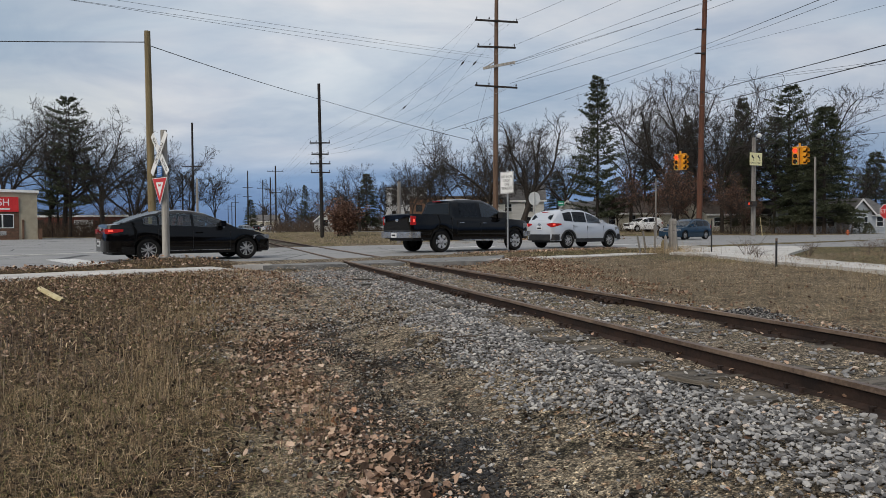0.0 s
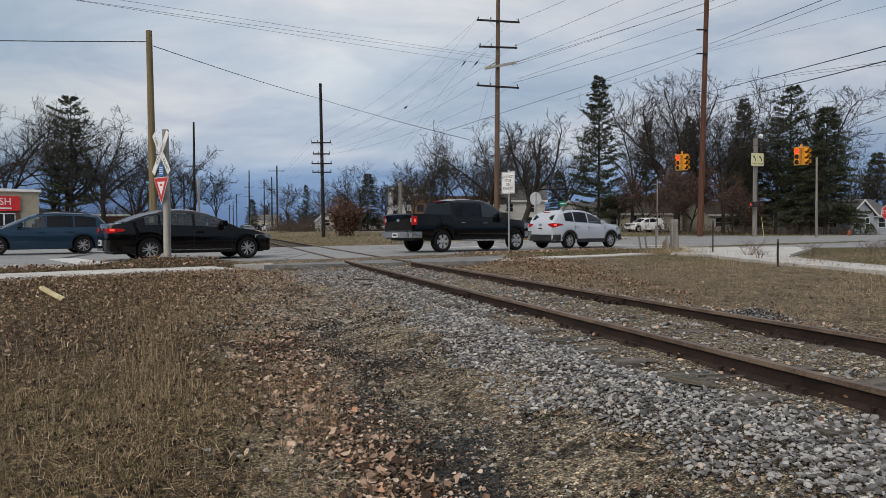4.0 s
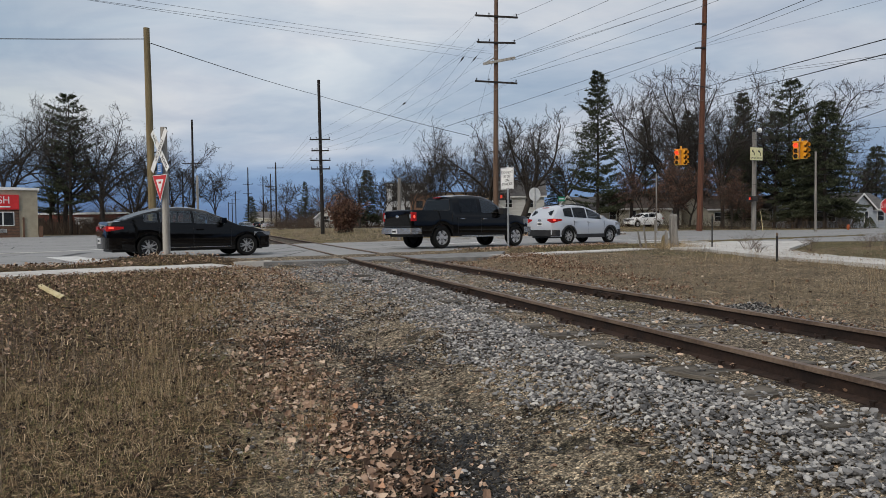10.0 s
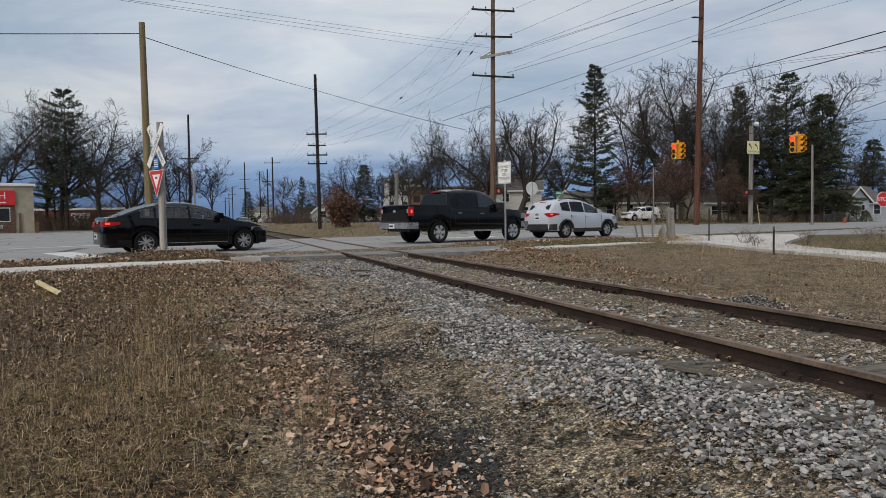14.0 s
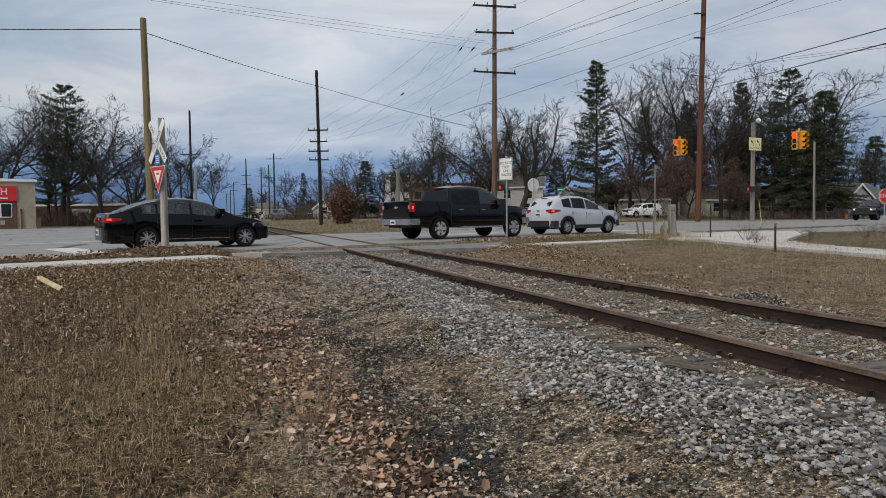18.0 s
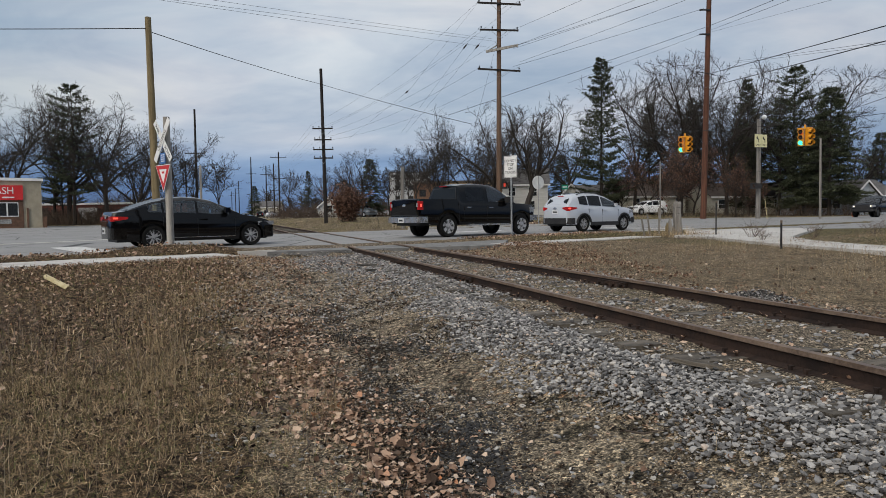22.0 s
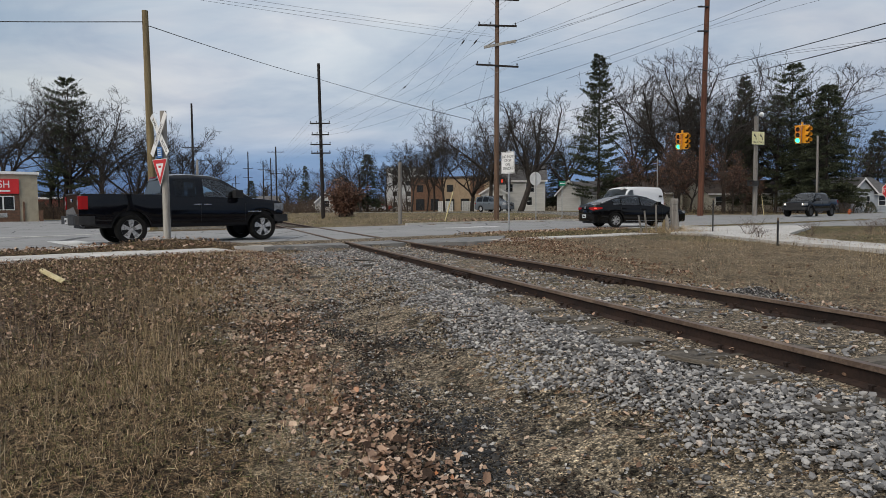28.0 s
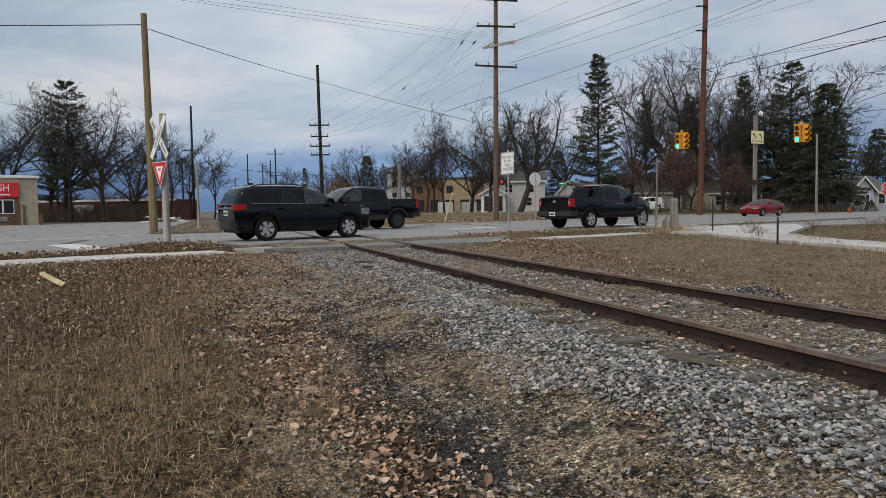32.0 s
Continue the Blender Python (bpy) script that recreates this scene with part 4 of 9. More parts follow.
        for k in range(6):
            bm.faces.new((va[k], va[(k + 1) % 6], vb[(k + 1) % 6], vb[k]))
        part("tail_lamp", bm, d.get("tail_mat", TAIL), ob, "red tail lamp", bevel=0.01)
        if d.get("tail_mat") is TAIL_LIT:
            hc = (tz1 - tz0) * 0.18
            zc = tz0 + (tz1 - tz0) * (0.62 if tp else 0.5)
            box_part("lamp_core", (xr + 0.05, xr + 0.06 + tl * 0.30, sgn * (half(xr + 0.12) - 0.01) - 0.022, sgn * (half(xr + 0.12) - 0.01) + 0.022, zc - hc, zc + hc), TAIL_CORE, ob, "glowing core of the tail lamp", bevel=0.008)
        if d.get("reverse"):
            box_part("reverse_lamp", (xr - 0.02, xr + 0.02, sgn * (half(xr) - 0.10) - 0.04, sgn * (half(xr) - 0.10) + 0.04, tz0 + 0.10, tz0 + 0.24), HEAD_LAMP, ob, "clear reversing lamp")
        hz0, hz1, hl, hin = d["head"]
        bm = bmesh.new()
        yh = half(xf)
        bm_prism(bm, [(xf + 0.012, sgn * (yh - hin)), (xf + 0.010, sgn * (yh - 0.02)), (xf - 0.08, sgn * (half(xf - 0.08) + 0.006)), (xf - hl, sgn * (half(xf - hl) + 0.006)), (xf - hl, sgn * (half(xf - hl) - 0.05)), (xf - 0.12, sgn * (yh - hin))], hz0, hz1)
        part("headlamp", bm, HEAD_LAMP, ob, "clear headlamp", bevel=0.012)
        if d.get("lit"):
            bm = bmesh.new()
            bmesh.ops.create_uvsphere(bm, u_segments=10, v_segments=6, radius=0.062)
            part("lamp_bulb", bm, HEAD_LIT, ob, "lit lamp", pose(xf - 0.01, sgn * (yh - 0.15), (hz0 + hz1) / 2), True)
    # grille, bumpers, plate
    g0, g1, gw = d["grille"]
    box_part("grille", (xf - 0.05, xf + 0.016, -gw, gw, g0, g1), d.get("grille_mat", DARK), ob, bevel=0.015)
    for k in range(3):
        z = g0 + (g1 - g0) * (k + 1) / 4
        box_part("grille_bar", (xf + 0.004, xf + 0.024, -gw * 0.94, gw * 0.94, z - 0.012, z + 0.012), d.get("bar_mat", CHROME), ob)
    b0, b1 = d["bumper"]
    for nm, x, s_ in (("front_bumper", xf, 1), ("rear_bumper", xr, -1)):
        bm = bmesh.new()
        dd = d.get("bump_out", 0.04)
        y = half(x - s_ * 0.35) + 0.012
        power = 4 if d.get("round", 0.20) > 0.12 else 9
        arc = [(x - s_ * 0.35 + s_ * (0.35 + dd) * u, y * (1 - u ** power) ** (1 / power)) for u in (0, 0.35, 0.6, 0.75, 0.86, 0.93, 0.975, 0.995)]
        out = arc + [(px_, -py_) for px_, py_ in arc[::-1]]
        bm_prism(bm, out, b0, b1)
        part(nm, bm, d.get("bump_mat", paint_mat) if nm[0] == "r" else d.get("bump_front", d.get("bump_mat", paint_mat)), ob, bevel=0.02)
    pz = d.get("plate_z", 0.75)
    px = xr - d.get("bump_out", 0.04) - 0.012 if b0 < pz < b1 else xr - 0.006
    box_part("number_plate", (px - 0.008, px + 0.03, -0.155, 0.155, pz - 0.08, pz + 0.08), PLATE, ob, bevel=0.005)
    box_part("plate_bar", (px - 0.011, px, -0.12, 0.12, pz - 0.035, pz + 0.03), DARK, ob)
    if d.get("emblem"):
        bm = bmesh.new()
        bmesh.ops.create_uvsphere(bm, u_segments=12, v_segments=6, radius=1)
        part("badge", bm, d.get("emblem_mat", CHROME), ob, "small metal badge", Matrix.Translation((xr - 0.012, 0, d["emblem"])) @ Matrix.Diagonal((0.012, 0.11, 0.05, 1)), True)
    if d.get("roof_rails"):
        for sgn in (1, -1):
            bm = bmesh.new()
            xa, xb = d["roof_rails"]
            pts = [(x, sgn * (side(x, zmax) - 0.06), zr(x) + (0.012 if i in (0, 6) else 0.055)) for i, x in enumerate(np.linspace(xa, xb, 7))]
            bm_tube(bm, pts, [0.018] * 7, 6)
            part("roof_rail", bm, d.get("rail_mat", DARK), ob, smooth=True)
    if d.get("cladding"):
        for sgn in (1, -1):
            bm = bmesh.new()
            y = sgn * (hw + 0.002)
            xa, xb = wb / 2 - ra - 0.02, -wb / 2 + ra + 0.02
            bm_box(bm, xb, xa, min(y - sgn * 0.06, y + sgn * 0.012), max(y - sgn * 0.06, y + sgn * 0.012), sill - 0.01, sill + 0.15)
            part("sill_cladding", bm, DARK, ob, bevel=0.02)
            for ax in (wb / 2, -wb / 2):
                bm = bmesh.new()
                ts = np.linspace(0.12, math.pi - 0.12, 15)
                outl = [(ax + (ra + 0.06) * math.cos(t), R + (ra + 0.06) * math.sin(t)) for t in ts] + [(ax + (ra - 0.006) * math.cos(t), R + (ra - 0.006) * math.sin(t)) for t in ts[::-1]]
                bm_prism(bm, outl, min(y - sgn * 0.07, y + sgn * 0.014), max(y - sgn * 0.07, y + sgn * 0.014), "y")
                part("arch_trim", bm, DARK, ob)
    for nm, dims, mt, lab in d.get("extra", ()):
        box_part(nm, dims, mt, ob, lab, bevel=0.01)
    return ob, wheels


# The sedan's chrome strip stands in for a reflection along the sill.
SEDAN = dict(L=4.55, W=1.80, wb=2.74, fo=0.77, R=0.315, sill=0.21, low=[(2.14, 0.56), (2.11, 0.66), (1.92, 0.755), (1.5, 0.865), (0.95, 0.94), (0.3, 0.935), (-0.9, 0.98), (-1.6, 1.015), (-2.12, 1.025), (-2.36, 1.00), (-2.41, 0.84)],
             roof=[(1.10, 0.93), (0.75, 1.115), (0.25, 1.315), (-0.1, 1.385), (-0.5, 1.403), (-0.95, 1.37), (-1.45, 1.265), (-1.9, 1.11), (-2.15, 1.01)], windows=[(0.72, -0.15), (-0.22, -1.08), (-1.14, -1.5)], screen=(1.03, 0.3), rear=(-1.05, -1.97),
             gaps=(0.88, -0.19, -1.12), handles=(-0.02, -0.98), mirror=0.62, tail=(0.76, 0.895, 0.40, 0.40), tail_taper=0.7, privacy=-9, head=(0.60, 0.71, 0.55, 0.42), grille=(0.36, 0.58, 0.5), bumper=(0.28, 0.58), bump_out=0.05, tumble=0.74, plate_z=0.50, emblem=0.88,
             extra=[("sill_strip", (-0.90, 0.88, sgn * 0.885 - 0.014, sgn * 0.885 + 0.014, 0.285, 0.300), CHROME, "thin bright strip set in place of the sill's reflection") for sgn in (1, -1)])
PICKUP = dict(fat=True, spokes=6, rim=POLISHED, L=5.80, W=2.03, wb=3.68, fo=0.83, R=0.395, sill=0.45, gap=0.09, round=0.08, round_front=0.17, tw=0.275, low=[(2.67, 0.86), (2.66, 1.10), (2.52, 1.17), (1.9, 1.22), (1.4, 1.24), (1.3, 1.22), (-1.30, 1.25), (-1.34, 1.375), (-3.06, 1.385), (-3.13, 1.385)],
              roof=[(1.52, 1.22), (1.1, 1.52), (0.7, 1.80), (0.35, 1.915), (-0.3, 1.95), (-0.9, 1.93), (-1.24, 1.87), (-1.36, 1.27)], windows=[(1.05, 0.08), (-0.10, -0.95)], belt=0.16, rail=0.12, screen=(1.44, 0.6), rear=(-1.36, -1.24), bed=(-1.45, -3.05), seats=(0.25, -0.75),
              gaps=(1.28, 0.0, -1.12, -1.38), handles=(0.18, -0.92), handle_mat=CHROME, mirror=1.0, mirror_size=1.5, mirror_mat=DARK, reverse=True, tail=(1.0, 1.31, 0.16, 0.10), head=(0.86, 1.08, 0.35, 0.38), grille=(0.72, 1.08, 0.62), bumper=(0.54, 0.76), bump_out=0.14, bump_mat=CHROME, bump_front=CHROME,
              tumble=0.80, plate_z=0.63, emblem=1.16, extra=[("running_board", (-0.95, 1.15, -1.04, -0.86, 0.40, 0.46), CHROME, "bright step bar"), ("running_board", (-0.95, 1.15, 0.86, 1.04, 0.40, 0.46), CHROME, "bright step bar"), ("tailgate_gap", (-3.136, -3.12, -0.85, 0.85, 0.80, 0.812), DARK, ""), ("high_brake_lamp", (-1.37, -1.30, -0.2, 0.2, 1.86, 1.89), TAIL, "red high brake lamp")])
PICKUP2 = dict(PICKUP, spokes=5, bump_mat=DARK, bump_front=DARK, L=5.60, wb=3.645, fo=0.73, R=0.395, low=[(2.55, 0.84), (2.54, 1.08), (2.40, 1.15), (1.9, 1.205), (1.4, 1.23), (1.3, 1.20), (-0.95, 1.22), (-0.99, 1.315), (-2.98, 1.325), (-3.05, 1.325)],
               roof=[(1.55, 1.21), (1.12, 1.50), (0.72, 1.75), (0.38, 1.85), (-0.25, 1.88), (-0.6, 1.86), (-0.9, 1.80), (-1.02, 1.24)], windows=[(1.05, 0.10), (-0.10, -0.68)], rear=(-1.02, -0.9), bed=(-1.1, -2.97), gaps=(1.28, 0.0, -0.82, -1.03), handles=(0.18, -0.1), tail=(0.93, 1.27, 0.2, 0.17),
               extra=[("tailgate_gap", (-3.056, -3.04, -0.85, 0.85, 0.80, 0.812), DARK, ""), ("side_badge", (1.35, 1.75, -1.025, -0.99, 0.83, 0.86), CHROME, "thin bright badge"), ("high_brake_lamp", (-1.03, -0.96, -0.2, 0.2, 1.79, 1.82), TAIL, "red high brake lamp"), ("cargo_lip", (-3.05, -2.98, -0.8, 0.8, 1.315, 1.345), DARK, "black tailgate cap")])
PICKUP3 = dict(PICKUP, W=2.16, R=0.43, sill=0.52, gap=0.10, rim=RIM_DARK, spokes=8, bump_mat=DARK, bump_front=DARK, cladding=True, lit=True, bar_mat=DARK, low=[(x, z + 0.06) for x, z in PICKUP["low"]], roof=[(x, z + 0.06) for x, z in PICKUP["roof"]], tail=(1.01, 1.40, 0.16, 0.17), head=(0.93, 1.15, 0.35, 0.38), grille=(0.78, 1.14, 0.64), bumper=(0.58, 0.80), plate_z=0.68,
               extra=[("running_board", (-0.95, 1.15, 0.90, 1.10, 0.46, 0.52), DARK, "black step bar"), ("running_board", (-0.95, 1.15, -1.10, -0.90, 0.46, 0.52), DARK, "black step bar")])
SUV = dict(L=4.41, W=1.82, wb=2.64, fo=0.90, R=0.345, sill=0.27, low=[(2.22, 0.66), (2.19, 0.86), (1.95, 0.97), (1.5, 1.04), (1.0, 1.08), (0.2, 1.06), (-1.0, 1.11), (-1.7, 1.19), (-2.1, 1.19), (-2.19, 1.10)],
           roof=[(1.18, 1.07), (0.75, 1.29), (0.25, 1.52), (-0.15, 1.62), (-0.6, 1.645), (-1.2, 1.625), (-1.65, 1.56), (-1.85, 1.48), (-2.12, 1.12)], windows=[(0.72, -0.12), (-0.19, -0.98), (-1.04, -1.55)], screen=(1.08, 0.32), rear=(-2.10, -1.82),
           gaps=(0.9, -0.16, -1.02), handles=(0.0, -0.9), mirror=0.66, mirror_size=0.75, tail=(0.90, 1.08, 0.46, 0.36), tail_taper=0.8, head=(0.76, 0.92, 0.5, 0.42), grille=(0.50, 0.78, 0.5), bumper=(0.34, 0.60), tumble=0.76, plate_z=0.86, roof_rails=(0.1, -1.5), cladding=True, bump_mat=DARK, rim=RIM, emblem=1.02,
           extra=[("high_brake_lamp", (-1.86, -1.74, -0.16, 0.16, 1.53, 1.565), TAIL_LIT, "red high brake lamp")])
SUV2 = dict(fat=True, spokes=6, rim=POLISHED, L=4.71, W=1.85, wb=2.857, fo=0.92, R=0.365, sill=0.28, gap=0.065, low=[(2.35, 0.72), (2.33, 0.96), (2.1, 1.03), (1.5, 1.09), (1.05, 1.12), (0.2, 1.11), (-1.0, 1.14), (-2.2, 1.18), (-2.36, 1.14)],
            roof=[(1.24, 1.11), (0.8, 1.34), (0.35, 1.57), (0.0, 1.66), (-0.6, 1.70), (-1.5, 1.68), (-1.95, 1.63), (-2.1, 1.55), (-2.33, 1.12)], windows=[(0.8, -0.12), (-0.19, -1.05), (-1.12, -1.36)], screen=(1.14, 0.42), rear=(-2.31, -2.07),
            gaps=(0.98, -0.16, -1.08), handles=(0.0, -0.95), handle_mat=PAINT_BLACK2, mirror=0.72, tail=(0.94, 1.12, 0.32, 0.30), tail_taper=0.35, head=(0.78, 0.98, 0.4, 0.36), grille=(0.55, 0.92, 0.5), bumper=(0.36, 0.66), tumble=0.80, plate_z=0.86, roof_rails=(0.0, -1.8), rail_mat=DARK, emblem=1.03,
            extra=[("window_chrome", (-1.9, 0.75, -0.914, -0.895, 1.135, 1.150), CHROME, "bright window trim"), ("tail_band", (-2.38, -2.30, -0.6, 0.6, 0.98, 1.04), CHROME, "bright tailgate trim")])
WAGON = dict(L=4.52, W=1.77, wb=2.64, fo=0.92, R=0.32, sill=0.2, low=[(2.24, 0.60), (2.21, 0.72), (1.95, 0.82), (1.5, 0.88), (0.95, 0.94), (0.2, 0.93), (-1.0, 0.95), (-2.1, 0.98), (-2.28, 0.94)],
             roof=[(1.12, 0.93), (0.75, 1.11), (0.3, 1.32), (0.0, 1.42), (-0.5, 1.46), (-1.3, 1.44), (-1.85, 1.38), (-2.22, 0.97)], windows=[(0.72, -0.12), (-0.19, -1.0), (-1.06, -1.75)], screen=(1.04, 0.35), rear=(-2.16, -1.88),
             gaps=(0.88, -0.16, -1.03), handles=(-0.0, -0.9), mirror=0.62, tail=(0.70, 1.0, 0.2, 0.16), head=(0.62, 0.77, 0.42, 0.36), grille=(0.42, 0.66, 0.36), bumper=(0.28, 0.56), tumble=0.76, plate_z=0.7, roof_rails=(0.1, -1.6))
GRILLE_GREY = surface("grey_grille_plastic", (0.05, 0.05, 0.052), (0.09, 0.09, 0.093), 6, 60, 0.6)
VAN = dict(L=5.50, W=2.01, wb=3.505, fo=0.82, R=0.40, sill=0.42, gap=0.09, round=0.07, tw=0.25, rim=STEEL_RIM, spokes=8, low=[(2.57, 0.90), (2.56, 1.17), (2.45, 1.25), (1.85, 1.32), (1.6, 1.33), (0.7, 1.32), (-2.85, 1.32), (-2.93, 1.30)],
           roof=[(1.80, 1.31), (1.50, 1.65), (1.17, 2.02), (0.92, 2.16), (0.4, 2.24), (-1.0, 2.26), (-2.6, 2.24), (-2.84, 2.14), (-2.93, 1.33)], windows=[(1.30, 0.58)], belt=0.06, rail=0.14, seats=(0.6,), screen=(1.74, 1.04), rear=(-2.93, -2.84),
           gaps=(1.5, 0.46), handles=(0.62,), mirror=1.32, mirror_size=1.5, mirror_mat=DARK, tail=(0.95, 1.25, 0.06, 0.12), head=(0.84, 1.12, 0.16, 0.26), grille=(0.76, 1.14, 0.66), grille_mat=DARK, bar_mat=GRILLE_GREY, bumper=(0.44, 0.76), bump_out=0.14, bump_mat=DARK, tumble=0.86, plate_z=0.66, lit=True, handle_mat=DARK,
           extra=[("side_moulding", (-1.1, 0.3, 0.985, 1.008, 0.865, 0.880), GRILLE_GREY, "thin grey side strip"), ("valance", (2.20, 2.62, -0.85, 0.85, 0.36, 0.46), DARK, "black lower valance"), ("roof_box", (1.0, 1.25, 0.3, 0.55, 2.08, 2.22), SIGN_WHITE, "white box on the roof"), ("hitch", (-3.2, -2.9, -0.35, 0.35, 0.5, 0.56), DARK, "rear hitch step")])

black_sedan, black_sedan_wheels = vehicle("sedan", "glossy black four-door sedan with lit red tail lamps", "car", PAINT_BLACK, dict(SEDAN, tail_mat=TAIL_LIT))
crew_pickup, crew_pickup_wheels = vehicle("pickup_truck", "black crew-cab pickup with chrome rear bumper and badge", "pickup truck", PAINT_BLACK, dict(PICKUP, tail_mat=TAIL_LIT, emblem_mat=CHROME, privacy=-0.1))
silver_suv, silver_suv_wheels = vehicle("compact_suv", "silver-white compact crossover with black lower cladding", "car", PAINT_SILVER, dict(SUV, tail_mat=TAIL_LIT))
navy_pickup, navy_pickup_wheels = vehicle("pickup_truck", "blue-black extended-cab pickup with red tail lamps", "pickup truck", PAINT_BLACK2, PICKUP2)
black_suv, black_suv_wheels = vehicle("suv", "black boxy crossover with bright window trim and alloy rims", "car", PAINT_BLACK2, SUV2)
white_van, white_van_wheels = vehicle("cargo_van", "white windowless utility cargo van with small black side marks", "van", PAINT_WHITE, VAN)
wide_pickup, wide_pickup_wheels = vehicle("pickup_truck", "dark charcoal off-road pickup with lit headlamps", "pickup truck", PAINT_CHARCOAL, PICKUP3)
blue_wagon, blue_wagon_wheels = vehicle("station_wagon", "dark steel-blue station wagon", "car", PAINT_BLUE, WAGON)
red_sedan, red_sedan_wheels = vehicle("sedan", "dark red four-door sedan", "car", PAINT_RED, dict(SEDAN, tail_mat=TAIL))
grey_suv, grey_suv_wheels = vehicle("suv", "blue-grey large family SUV", "car", PAINT_GREY, dict(SUV2, L=5.2, wb=3.0, fo=0.98, W=2.0, emblem=None, extra=(), **{"low": [(2.48, 0.80), (2.46, 1.06), (2.2, 1.12), (1.5, 1.16), (1.05, 1.18), (0.2, 1.18), (-1.0, 1.2), (-2.5, 1.22), (-2.72, 1.18)], "roof": [(1.3, 1.16), (0.9, 1.42), (0.45, 1.72), (0.1, 1.84), (-0.6, 1.88), (-1.8, 1.87), (-2.4, 1.82), (-2.5, 1.74), (-2.68, 1.18)], "rear": (-2.66, -2.5), "windows": [(0.85, -0.15), (-0.22, -1.15), (-1.25, -2.2)]}))
# fleet marks on the van
for sgn in (1, -1):
    for x0, z0, yy, k in ((0.95, 0.99, 1.020, 1.0), (-2.4, 1.63, 0.958, 0.9)):
        for j in range(3):
            xa = x0 + (j - 1) * 0.15 * k
            box_part("fleet_mark", (xa - 0.055 * k, xa + 0.055 * k, sgn * yy - 0.008, sgn * yy + 0.008, z0 - 0.075 * k, z0 + 0.075 * k), BLACK_INK, white_van, "dark block mark", bevel=0.004)

parked_suv, _w = vehicle("suv", "white crossover parked before a house", "car", PAINT_WHITE, SUV2, "parked cars")
parked_suv.matrix_basis = pose(24.2, 82.5, ground_at(24.2, 82.5), 0, 0, 200)
parked_truck, _w = vehicle("pickup_truck", "bright red pickup parked by the trees", "pickup truck", PAINT_PLAIN_RED, PICKUP2, "parked cars")
parked_truck.matrix_basis = pose(-14.6, 158, ground_at(-14.6, 158), 0, 0, 170)

# a row of parked cars far beyond the grass strip
far_wagon, _w = vehicle("station_wagon", "dark car parked in the far row", "car", PAINT_CHARCOAL, WAGON, "parked cars")
far_wagon.matrix_basis = pose(-50, 172, 0.15, 0, 0, 80)
far_sedan, _w = vehicle("sedan", "pale silver sedan parked in the far row", "car", PAINT_SILVER, SEDAN, "parked cars")
far_sedan.matrix_basis = pose(-34, 158, 0.2, 0, 0, 95)
for x, y, r in ((-46, 170, 100), (-37.5, 160, 85), (-26.5, 140, 175), (-16.0, 132, 170)):
    copy_thing(far_wagon, pose(x, y, ground_at(x, y), 0, 0, r))
for x, y, r in ((-42, 166, 80), (-31, 156, 100), (-12.8, 126, 185)):
    copy_thing(far_sedan, pose(x, y, ground_at(x, y), 0, 0, r))


# ---- poles and wires ----
def pole(x, y, height, r0, r1, material, label, lean=(0, 0), sink=0.3, arms=(), turn=0.0, base=None):
    """A timber pole; arms: rows of (height, half length, tilt)."""
    g = ground_at(x, y) if base is None else base
    ob = thing("utility_pole", label, "utility pole", pose(x, y, g))
    bm = bmesh.new()
    hs = [i / 6 for i in range(7)]
    bm_tube(bm, [(lean[0] * h, lean[1] * h, -sink * (h == 0) + height * h) for h in hs], [r0 + (r1 - r0) * h for h in hs], 12)
    part("shaft", bm, material, ob, smooth=True)
    for z, half_len, tilt in arms:
        k = z / height
        m = pose(lean[0] * k, lean[1] * k - 0.0, z, 0, tilt, turn)
        bm = bmesh.new()
        bm_box(bm, -half_len, half_len, -r1 - 0.13, -r1 + 0.0, -0.06, 0.06)
        arm = part("crossarm", bm, POLE_DARK, ob, "dark timber crossarm", m, bevel=0.01)
        for sgn in (-1, 1):
            bm = bmesh.new()
            bm_tube(bm, [(sgn * half_len * 0.45, -r1 - 0.14, -0.04), (0, -r1 - 0.05, -0.55)], [0.014, 0.014], 4)
            part("arm_brace", bm, GALV, arm)
        for f in (-0.93, -0.35, 0.93):
            bm = bmesh.new()
            bm_tube(bm, [(f * half_len, -r1 - 0.065, 0.05), (f * half_len, -r1 - 0.065, 0.12), (f * half_len, -r1 - 0.065, 0.125), (f * half_len, -r1 - 0.065, 0.24)], [0.018, 0.018, 0.055, 0.045], 8)
            part("insulator", bm, DARK, arm, "dark pin insulator")
    return ob


def wire(points, sag, r=0.012, label="thin black overhead cable"):
    """A cable hung through points, with sag in each span."""
    bm = bmesh.new()
    pts = []
    for (p, q) in zip(points, points[1:]):
        p, q = Vector(p), Vector(q)
        for i in range(13):
            t = i / 12
            if pts and i == 0:
                continue
            w = p.lerp(q, t)
            w.z -= 4 * sag * t * (1 - t)
            pts.append(w)
    bm_tube(bm, pts, [r] * len(pts), 5, False)
    ob = new("overhead_cable", mesh_of(bm, "overhead_cable", WIRE))
    return tagged(ob, label, "cable", group="overhead cables")


